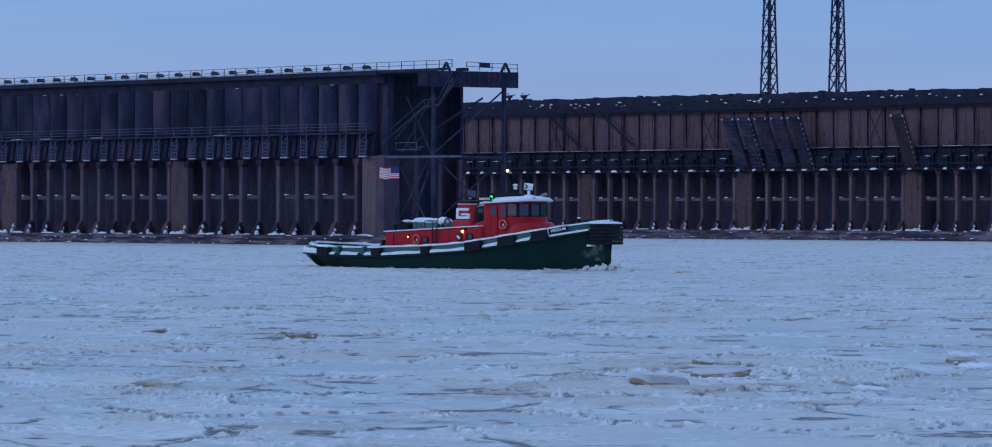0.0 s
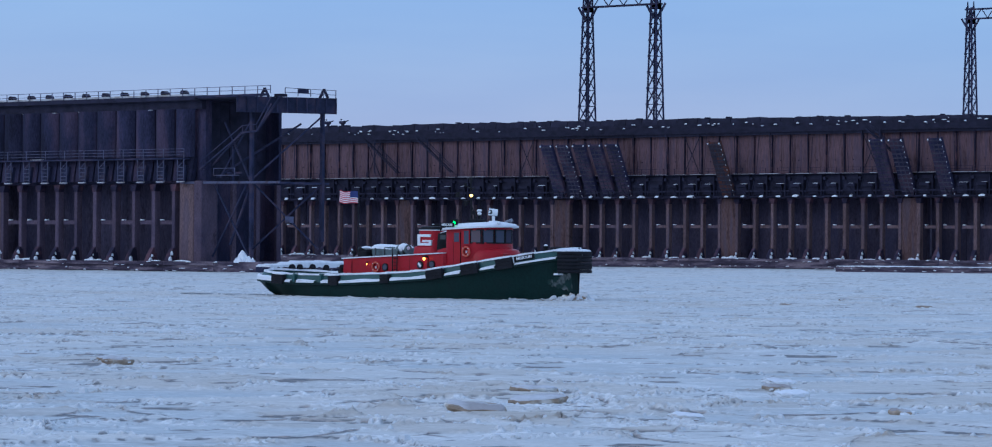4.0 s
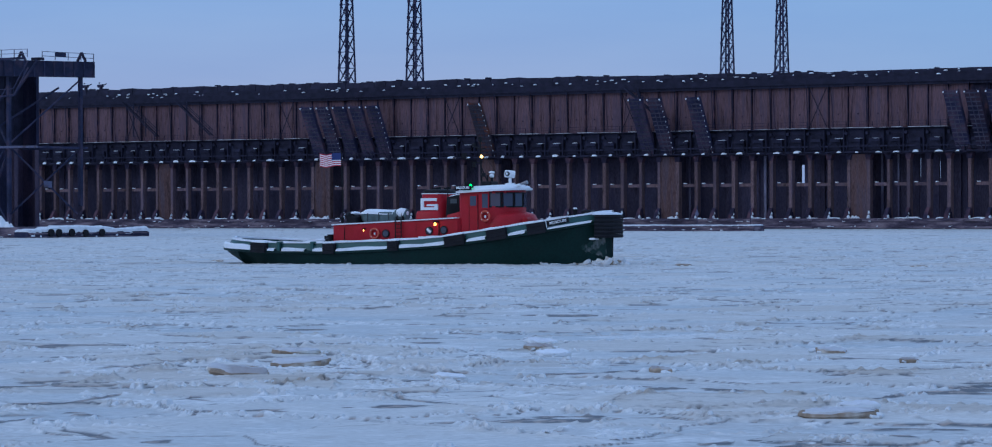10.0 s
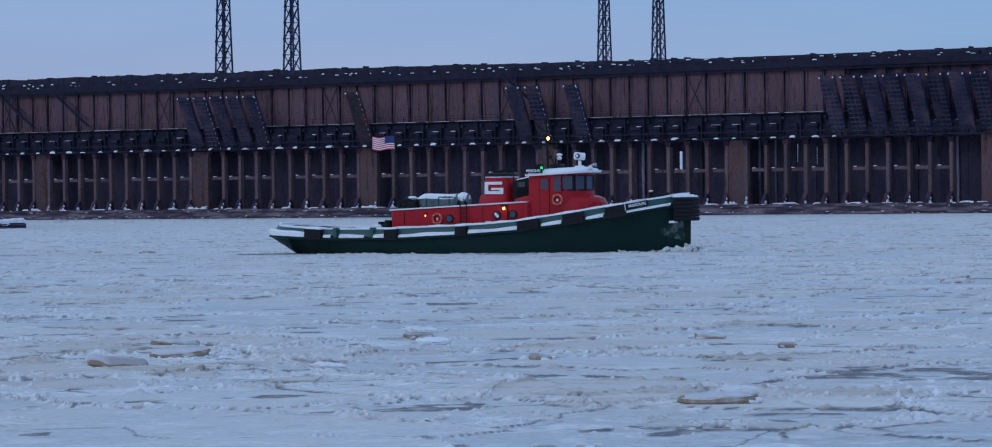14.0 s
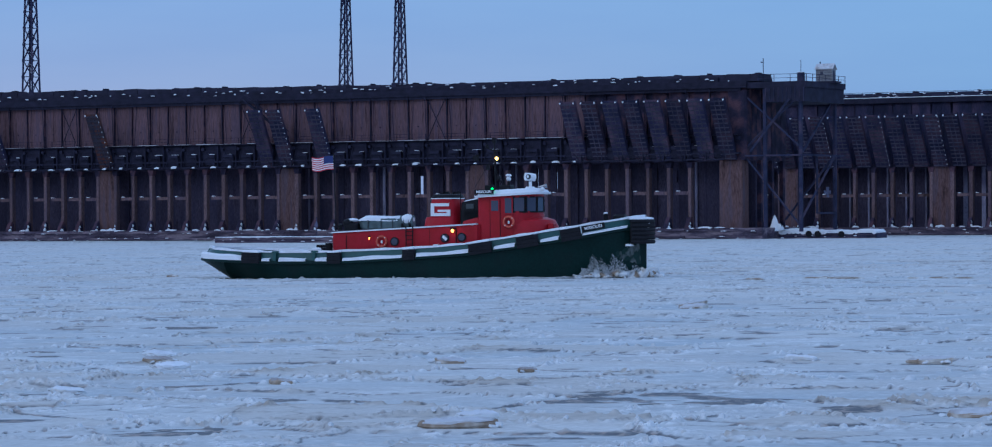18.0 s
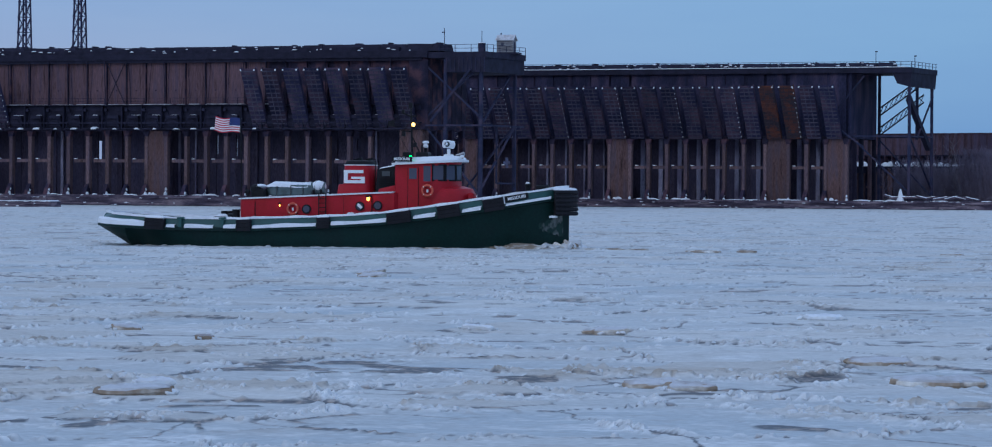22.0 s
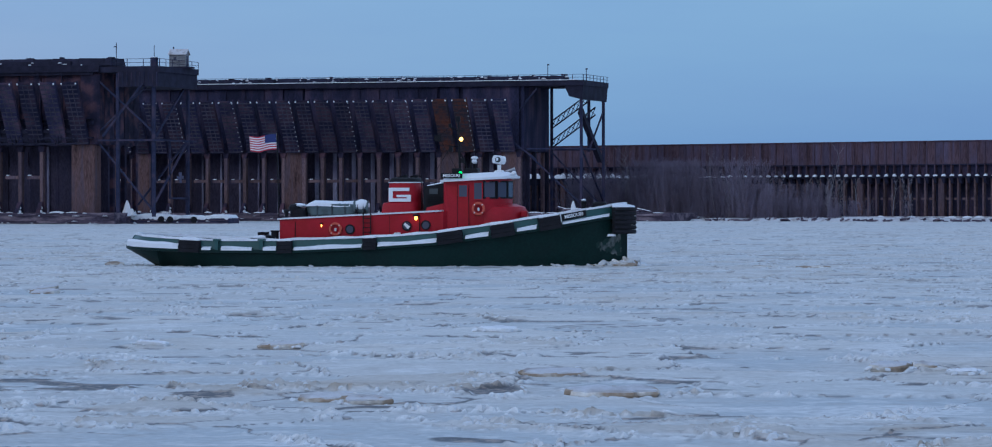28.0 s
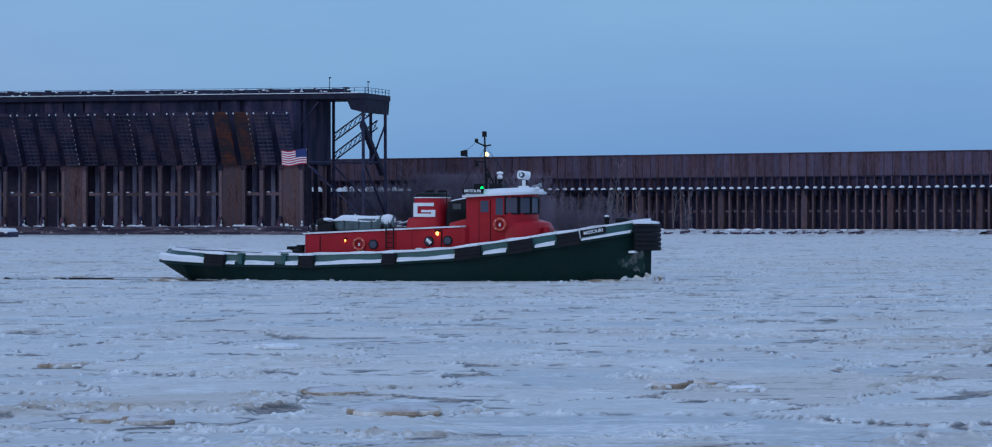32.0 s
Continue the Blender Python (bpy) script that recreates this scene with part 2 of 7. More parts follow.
# ---- mesh helpers ----
class Shape:
    """Gathers boxes, tubes and lofts into one mesh."""

    def __init__(self):
        self.v, self.f = [], []

    def add(self, verts, faces):
        k = len(self.v)
        self.v += [tuple(p) for p in verts]
        self.f += [tuple(i + k for i in q) for q in faces]
        return self

    def box(self, x0, x1, y0, y1, z0, z1):
        return self.hexa([(x0, y0, z0), (x1, y0, z0), (x1, y1, z0), (x0, y1, z0), (x0, y0, z1), (x1, y0, z1), (x1, y1, z1), (x0, y1, z1)])

    def hexa(self, p):
        return self.add(p, [(3, 2, 1, 0), (4, 5, 6, 7), (0, 1, 5, 4), (1, 2, 6, 5), (2, 3, 7, 6), (3, 0, 4, 7)])

    def chamfer(self, x0, x1, y0, y1, z0, z1, c):
        """A box with its upright edges and its top edge cut."""
        def ring(d, z):
            return [(x0 + d + c, y0 + d, z), (x1 - d - c, y0 + d, z), (x1 - d, y0 + d + c, z), (x1 - d, y1 - d - c, z),
                    (x1 - d - c, y1 - d, z), (x0 + d + c, y1 - d, z), (x0 + d, y1 - d - c, z), (x0 + d, y0 + d + c, z)]
        return self.loft([ring(0, z0), ring(0, z1 - c), ring(c, z1)])

    def tube(self, p, q, r, n=6, r2=None):
        p, q = Vector(p), Vector(q)
        d = (q - p).normalized()
        a = d.orthogonal().normalized()
        b = d.cross(a)
        r2 = r if r2 is None else r2
        ring = lambda c, s: [c + (a * math.cos(2 * math.pi * i / n) + b * math.sin(2 * math.pi * i / n)) * s for i in range(n)]
        return self.loft([ring(p, r), ring(q, r2)])

    def beam(self, p, q, w, h):
        """A square bar from p to q."""
        p, q = Vector(p), Vector(q)
        d = (q - p).normalized()
        a = d.cross(Vector((0, 0, 1)))
        a = Vector((1, 0, 0)) if a.length < 1e-3 else a.normalized()
        b = a.cross(d)
        ring = lambda c: [c - a * w / 2 - b * h / 2, c + a * w / 2 - b * h / 2, c + a * w / 2 + b * h / 2, c - a * w / 2 + b * h / 2]
        return self.loft([ring(p), ring(q)])

    def loft(self, rings, cap=True):
        n, verts, faces = len(rings[0]), [], []
        for r in rings:
            verts += r
        for i in range(len(rings) - 1):
            for j in range(n):
                k = (j + 1) % n
                faces.append((i * n + j, i * n + k, i * n + n + k, i * n + n + j))
        if cap:
            faces.append(tuple(reversed(range(n))))
            faces.append(tuple((len(rings) - 1) * n + j for j in range(n)))
        return self.add(verts, faces)

    def sheet(self, rows):
        """An open grid of points."""
        n, verts, faces = len(rows[0]), [], []
        for r in rows:
            verts += r
        for i in range(len(rows) - 1):
            for j in range(n - 1):
                faces.append((i * n + j, i * n + j + 1, i * n + n + j + 1, i * n + n + j))
        return self.add(verts, faces)

    def ball(self, c, rx, ry, rz, n=10, k=6):
        rings = []
        for i in range(k + 1):
            a = -math.pi / 2 + math.pi * min(max(i / k, 0.02), 0.98)
            rings.append([(c[0] + rx * math.cos(a) * math.cos(2 * math.pi * j / n), c[1] + ry * math.cos(a) * math.sin(2 * math.pi * j / n),
                           c[2] + rz * math.sin(a)) for j in range(n)])
        return self.loft(rings)

    def mesh(self, name, mat, smooth=False):
        me = bpy.data.meshes.new(name)
        me.from_pydata(self.v, [], self.f)
        me.materials.append(mat)
        if smooth:
            me.polygons.foreach_set("use_smooth", [True] * len(me.polygons))
            me.set_sharp_from_angle(angle=radians(38))
        me.update()
        return me


def part(name, shape, mat, parent, label="", smooth=False, at=None):
    """Links a shape (or a ready mesh) as one mesh object under a thing or a part."""
    me = shape if isinstance(shape, bpy.types.Mesh) else shape.mesh(name, mat, smooth)
    ob = new(name, me)
    ob.parent = parent
    if at is not None:
        ob.matrix_basis = at
    return tagged(ob, label)


def thing(name, label, category, group="", kind="", at=None):
    ob = new(name)
    ob.empty_display_size = 0.5
    if at is not None:
        ob.matrix_basis = at
    return tagged(ob, label, category, group, kind)


def fitted_bevel(ob, width, segments=2):
    b = ob.modifiers.new("bevel", "BEVEL")
    b.width, b.segments, b.limit_method = width, segments, "ANGLE"
    return ob


def glide(x, pts):
    for (a, u), (b, v) in zip(pts, pts[1:]):
        if x <= b:
            f = min(max((x - a) / (b - a), 0), 1)
            return u + (v - u) * f
    return pts[-1][1]


rng = random.Random(7)


# ---- the ice: one sheet to the horizon, with relief where the eye comes near ----
def lattice(ix, iy, seed):
    h = (ix.astype(np.int64) * 374761393 + iy.astype(np.int64) * 668265263 + seed * 974634777) & 0x7FFFFFFF
    h = ((h ^ (h >> 13)) * 1274126177) & 0x7FFFFFFF
    return ((h ^ (h >> 16)) & 0xFFFF) / 65535.0


def value_noise(x, y, size, seed):
    x, y = x / size, y / size
    ix, iy = np.floor(x), np.floor(y)
    fx, fy = x - ix, y - iy
    fx, fy = fx * fx * (3 - 2 * fx), fy * fy * (3 - 2 * fy)
    a, b = lattice(ix, iy, seed), lattice(ix + 1, iy, seed)
    c, d = lattice(ix, iy + 1, seed), lattice(ix + 1, iy + 1, seed)
    return (a * (1 - fx) + b * fx) * (1 - fy) + (c * (1 - fx) + d * fx) * fy


def cells(x, y, size, seed):
    """Distance to the nearest border between floes, and a number for each floe."""
    x, y = x / size, y / size
    ix, iy = np.floor(x), np.floor(y)
    d1, d2, who = np.full(x.shape, 9.0), np.full(x.shape, 9.0), np.zeros(x.shape)
    for ox in (-1, 0, 1):
        for oy in (-1, 0, 1):
            cx, cy = ix + ox, iy + oy
            px, py = cx + 0.1 + 0.8 * lattice(cx, cy, seed), cy + 0.1 + 0.8 * lattice(cx, cy, seed + 7)
            d = np.hypot(px - x, py - y)
            near = d < d1
            d2 = np.where(near, d1, np.minimum(d2, d))
            who = np.where(near, lattice(cx, cy, seed + 13), who)
            d1 = np.where(near, d, d1)
    return (d2 - d1) * size, who


def step(a, b, x):
    t = np.clip((x - a) / (b - a), 0, 1)
    return t * t * (3 - 2 * t)


def ice_relief(x, y):
    """Height of the ice, and how much of it is dark lead or painted edge shade, tan slush and white rubble, with a tone
    for each floe.
    """
    wx = x + 1.5 * (value_noise(x, y, 3.4, 31) - 0.5) + 0.35 * (value_noise(x, y, 0.8, 32) - 0.5)
    wy = y + 1.5 * (value_noise(x, y, 3.4, 33) - 0.5) + 0.35 * (value_noise(x, y, 0.8, 34) - 0.5)
    e1, w1 = cells(wx, wy, 4.6, 3)
    e2, w2 = cells(wx, wy, 1.7, 4)
    swath = value_noise(x, y, 19.0, 5)
    rubble = value_noise(x, y, 0.21, 8) * 0.45 + value_noise(x, y, 0.09, 9) * 0.55
    crumb = np.clip((rubble - 0.40) * 4.2, 0, 0.62)
    broken = step(0.46, 0.66, value_noise(x, y, 6.0, 12))
    r1 = step(0.26, 0.46, value_noise(x, y, 2.4, 10)) * (0.45 + 0.55 * step(0.3, 0.6, value_noise(x, y, 0.7, 20)))
    r2 = step(0.48, 0.60, value_noise(x, y, 1.7, 11)) * broken
    gap = 0.05 + 0.10 * step(0.45, 0.75, value_noise(x, y, 2.2, 21))
    ridge1 = np.exp(-((e1 - gap - 0.12) / 0.13) ** 2) * r1
    ridge2 = np.exp(-(e2 / 0.10) ** 2) * r2
    heap = step(0.77, 0.83, value_noise(wx, wy, 1.2, 22)) * broken
    h = 0.07 * (w1 - 0.5) + 0.05 * np.maximum(w2 - 0.55, 0) * 2 * broken + 0.012 * (value_noise(x, y, 3.0, 14) - 0.5)
    h = h + 0.14 * ridge1 * (0.05 + crumb) + 0.08 * ridge2 * (0.1 + crumb) + 0.05 * heap * crumb
    lane = 0.04 + 0.20 * step(0.5, 0.8, value_noise(x, y, 2.0, 27))
    crack1 = np.exp(-(e1 / lane) ** 4) * step(0.44, 0.52, value_noise(x, y, 2.0, 15))
    crack2 = np.exp(-(e2 / 0.11) ** 4) * (1 - r2) * step(0.55, 0.62, value_noise(x, y, 1.8, 25)) * broken
    pool = step(0.790, 0.815, value_noise(wx, wy, 2.0, 16) * 0.7 + value_noise(wx, wy, 0.6, 26) * 0.3)
    dark = np.clip(1.2 * crack1 + 1.1 * crack2 + pool * (1 - heap), 0, 1)
    # floe borders darkened too: shade of their upright faces, added to the leads
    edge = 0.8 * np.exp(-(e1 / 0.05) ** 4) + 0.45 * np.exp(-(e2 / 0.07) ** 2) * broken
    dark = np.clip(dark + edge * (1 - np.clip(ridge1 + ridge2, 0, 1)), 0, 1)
    h = h * (1 - 0.8 * np.clip(crack1 + crack2 + pool, 0, 1)) + 0.12
    stain = step(0.56, 0.70, value_noise(x, y, 1.6, 17))
    tan = np.clip(0.6 * (ridge1 + ridge2) * stain * (1 - 0.5 * crumb) + 0.30 * step(0.80, 0.86, w1) * step(0.45, 0.6, swath) + 0.35 * step(0.84, 0.88, w2) * broken + 0.35 * pool * step(0.4, 0.6, swath) + 0.35 * stain * np.exp(-(e1 / 0.5) ** 2) * step(0.5, 0.7, swath), 0, 1)
    white = np.clip(1.3 * ridge1 * (0.45 + crumb) + 1.2 * ridge2 * (0.4 + crumb) + 0.9 * heap * (0.3 + crumb) + 0.6 * step(0.80, 0.86, value_noise(wx, wy, 2.4, 19)), 0, 1) * (1 - dark)
    tone = 0.35 * w2 * (0.3 + 0.7 * broken) + 0.65 * w1
    return h, dark, tan, white, tone


def ice_material():
    m = bpy.data.materials.new("river_ice")
    m.use_nodes = True
    nd, lk = m.node_tree.nodes, m.node_tree.links
    b = nd["Principled BSDF"]
    at = nd.new("ShaderNodeAttribute")
    at.attribute_name = "ice_kind"
    sep = nd.new("ShaderNodeSeparateColor")
    lk.new(at.outputs["Color"], sep.inputs[0])
    co = nd.new("ShaderNodeTexCoord")
    big = nd.new("ShaderNodeTexNoise")
    big.inputs["Scale"].default_value, big.inputs["Detail"].default_value = 0.12, 6.0
    mid = nd.new("ShaderNodeTexNoise")
    mid.inputs["Scale"].default_value, mid.inputs["Detail"].default_value = 1.3, 9.0
    fine = nd.new("ShaderNodeTexNoise")
    fine.inputs["Scale"].default_value, fine.inputs["Detail"].default_value = 7.0, 6.0
    for n in (big, mid, fine):
        lk.new(co.outputs["Object"], n.inputs["Vector"])

    def mix(a, bb, f, kind="MIX"):
        x = nd.new("ShaderNodeMix")
        x.data_type, x.blend_type = "RGBA", kind
        for key, val in (("A", a), ("B", bb), ("Factor", f)):
            if hasattr(val, "is_linked"):
                lk.new(val, x.inputs[key])
            else:
                x.inputs[key].default_value = val
        return x.outputs["Result"]

    def span(src, lo, hi, a=0.0, c=1.0):
        r = nd.new("ShaderNodeMapRange")
        for key, val in (("From Min", lo), ("From Max", hi), ("To Min", a), ("To Max", c)):
            r.inputs[key].default_value = val
        lk.new(src, r.inputs["Value"])
        return r.outputs[0]

    base = mix((0.485, 0.520, 0.535, 1), (0.670, 0.650, 0.612, 1), span(at.outputs["Alpha"], 0.15, 0.75))
    base = mix(base, (0.600, 0.560, 0.515, 1), span(big.outputs["Fac"], 0.45, 0.65, 0.0, 0.6))
    # light and dark flecks paint the bright tops and shaded sides of rubble
    base = mix(base, (0.745, 0.735, 0.715, 1), span(mid.outputs["Fac"], 0.56, 0.62, 0.0, 0.45))
    base = mix(base, (0.455, 0.43, 0.405, 1), span(mid.outputs["Fac"], 0.41, 0.36, 0.0, 0.4))
    grain = nd.new("ShaderNodeTexNoise")
    grain.inputs["Scale"].default_value, grain.inputs["Detail"].default_value = 4.5, 5.0
    lk.new(co.outputs["Object"], grain.inputs["Vector"])
    crumb_shading = mix((0.60, 0.60, 0.595, 1), (0.83, 0.825, 0.81, 1), span(grain.outputs["Fac"], 0.42, 0.56))
    base = mix(base, crumb_shading, sep.outputs["Blue"])
    base = mix(base, (0.40, 0.335, 0.265, 1), sep.outputs["Green"])
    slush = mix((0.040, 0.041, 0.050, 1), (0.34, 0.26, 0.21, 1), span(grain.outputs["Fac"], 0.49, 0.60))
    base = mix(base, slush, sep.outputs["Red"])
    base = mix(base, span(fine.outputs["Fac"], 0.3, 0.7, 0.86, 1.1), 1.0, "MULTIPLY")
    lk.new(base, b.inputs["Base Color"])
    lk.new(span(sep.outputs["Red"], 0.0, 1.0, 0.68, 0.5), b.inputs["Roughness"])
    b.inputs["Specular IOR Level"].default_value = 0.22
    bp = nd.new("ShaderNodeBump")
    bp.inputs["Strength"].default_value, bp.inputs["Distance"].default_value = 0.3, 0.02
    lk.new(mid.outputs["Fac"], bp.inputs["Height"])
    b2 = nd.new("ShaderNodeBump")
    b2.inputs["Strength"].default_value, b2.inputs["Distance"].default_value = 0.35, 0.012
    lk.new(fine.outputs["Fac"], b2.inputs["Height"])
    lk.new(bp.outputs[0], b2.inputs["Normal"])
    lk.new(b2.outputs[0], b.inputs["Normal"])
    return m


def build_ice():
    az = np.concatenate([np.arange(-175, -56, 7.0), np.arange(-56, 1.0, 0.04), np.arange(3, 180, 7.0), [185.0 - 0.0]])
    az[-1] = az[0] + 360
    rad, r = [0.01, 6.0, 18.0, 28.0, 34.0], 39.0
    while r < 4900:
        rad.append(r)
        r += max(0.13, min(0.85 * r * r / 18200, 0.62)) if r < 250 else (3.0 if r < 480 else 0.05 * r)
    rad.append(4900.0)
    rr, aa = np.meshgrid(np.array(rad), np.radians(az), indexing="ij")
    x, y = rr * np.sin(aa), rr * np.cos(aa)
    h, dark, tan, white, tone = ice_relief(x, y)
    keep = step(34, 40, rr) * (1 - 0.55 * step(260, 520, rr)) * (1 - step(560, 700, rr))
    z = 0.12 + (h - 0.12) * keep
    nr, na = x.shape
    me = bpy.data.meshes.new("ice_sheet")
    me.vertices.add(nr * na)
    me.vertices.foreach_set("co", np.stack([x, y, z], -1).reshape(-1))
    i = np.arange(nr - 1)[:, None] * na + np.arange(na - 1)[None, :]
    quads = np.stack([i, i + na, i + na + 1, i + 1], -1).reshape(-1, 4)
    me.loops.add(quads.size)
    me.loops.foreach_set("vertex_index", quads.reshape(-1))
    me.polygons.add(len(quads))
    me.polygons.foreach_set("loop_start", np.arange(len(quads)) * 4)
    me.polygons.foreach_set("loop_total", np.full(len(quads), 4))
    me.polygons.foreach_set("use_smooth", (white.reshape(-1)[quads[:, 0]] < 0.35))
    at = me.attributes.new("ice_kind", "FLOAT_COLOR", "POINT")
    # lead, stain and rubble colours weaken with distance from the eye
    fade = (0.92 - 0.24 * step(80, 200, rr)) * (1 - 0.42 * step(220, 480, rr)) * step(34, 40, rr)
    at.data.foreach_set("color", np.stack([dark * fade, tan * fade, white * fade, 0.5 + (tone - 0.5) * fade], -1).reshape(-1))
    me.update(calc_edges=True)
    me.validate()
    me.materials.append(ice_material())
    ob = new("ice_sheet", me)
    return tagged(ob, "grey-blue river ice with floes, slush and dark leads", "ice", kind="structure")


build_ice()

# ---- the ore docks: parallel rows, 3.66 m pockets, faces along x ----
PITCH = 3.66


def snow_lump(w, d, h, seed):
    r = random.Random(seed)
    s = Shape()
    rings = []
    for k, (f, z) in enumerate(((1.0, 0.0), (0.92, 0.45), (0.6, 0.85), (0.2, 1.0))):
        rings.append([(f * w / 2 * math.cos(2 * math.pi * j / 8) * r.uniform(0.85, 1.1), f * d / 2 * math.sin(2 * math.pi * j / 8) * r.uniform(0.85, 1.1), z * h) for j in range(8)])
    return s.loft(rings)


lump_meshes = [snow_lump(1.0, 1.0, 0.5, 40 + k).mesh("snow_lump", snow, True) for k in range(4)]


def lump(parent, x, y, z, w, d, h, name="snow_lump"):
    ob = part(name, rng.choice(lump_meshes), None, parent)
    ob.matrix_basis = Matrix.LocRotScale((x, y, z), Euler((0, 0, rng.uniform(-0.3, 0.3))), (w, d, 2 * h))
    return ob


def chute_mesh(mat, length, lean, width=2.35):
    """A raised loading chute: a ribbed trough hinged at its foot, its head leaning out."""
    s = Shape()
    head = Vector((0, -lean, math.sqrt(max(length ** 2 - lean ** 2, 1))))
    d = head.normalized()
    nrm = Vector((0, -d.z, d.y))
    w = width / 2
    for a, b_, w0, w1, t0, t1 in ((0.0, 1.0, -w, w, 0.0, 0.07), (0.0, 1.0, -w - 0.08, -w, -0.55, 0.10), (0.0, 1.0, w, w + 0.08, -0.55, 0.10)):
        p = []
        for f in (a, b_):
            for (xx, tt) in ((w0, t0), (w1, t0), (w1, t1), (w0, t1)):
                p.append(Vector((xx, 0, 0)) + d * (f * length) + nrm * tt)
        s.loft([p[:4], p[4:]])
    return s.mesh("chute", mat)


def ribs_mesh(length, lean, width=2.35, mat=None):
    s = Shape()
    head = Vector((0, -lean, math.sqrt(length ** 2 - lean ** 2)))
    d = head.normalized()
    nrm = Vector((0, -d.z, d.y))
    w, n = width / 2, 14
    for k in range(n):
        p = []
        for g in (0, 0.15):
            for (xx, tt) in ((-w, 0.06), (w, 0.06), (w, 0.22), (-w, 0.22)):
                p.append(Vector((xx, 0, 0)) + d * ((k + 0.3) / n * length + g) + nrm * tt)
        s.loft([p[:4], p[4:]])
    for xx in (-w * 0.35, w * 0.35):
        p = [Vector((xx + o, 0, 0)) + d * (f * length) + nrm * t for f in (0.02, 0.98) for (o, t) in ((-0.05, 0.05), (0.05, 0.05), (0.05, 0.16), (-0.05, 0.16))]
        s.loft([p[:4], p[4:]])
    return s.mesh("ribs", mat or rib_mat)


def rivets_mesh(length, lean, width=2.35, side=True):
    s = Shape()
    head = Vector((0, -lean, math.sqrt(length ** 2 - lean ** 2)))
    d = head.normalized()
    nrm = Vector((0, -d.z, d.y))
    for k in range(11 if side else 0):
        c = d * ((k + 0.5) / 11 * length) + nrm * 0.12 + Vector((width / 2 + 0.06, 0, 0))
        s.ball(c, 0.08, 0.08, 0.11, 6, 3)
    for xx in (-width / 2, width / 2):
        s.ball(d * (length - 0.2) + nrm * 0.2 + Vector((xx, 0, 0)), 0.15, 0.15, 0.15, 6, 4)
    return s.mesh("snow_studs", snow)


def rail_run(parent, x0, x1, y, z, height, gap, mat=steel_blue, bars=2, name="railing"):
    s = Shape()
    n = max(1, round((x1 - x0) / gap))
    for k in range(bars):
        zz = z + height * (k + 1) / bars
        s.box(x0, x1, y - 0.035, y + 0.035, zz - 0.06, zz)
    rail = part(name, s, mat, parent)
    post = Shape().box(-0.04, 0.04, -0.04, 0.04, 0, height).mesh("post", mat)
    for k in range(n + 1):
        part("post", post, mat, rail, at=pose(x0 + (x1 - x0) * k / n, y - 0.0, z))
    return rail


def trestle(dock, legs, braces, r=0.22, name="end_trestle", mat=steel_blue):
    t = part(name, Shape().box(0, 0.01, 0, 0.01, 0, 0.01), mat, dock)
    for p, q in legs:
        part("leg", Shape().beam(p, q, r * 2.2, r * 2.2), mat, t)
    for p, q in braces:
        part("brace", Shape().beam(p, q, r * 1.2, r * 1.2), mat, t)
    return t


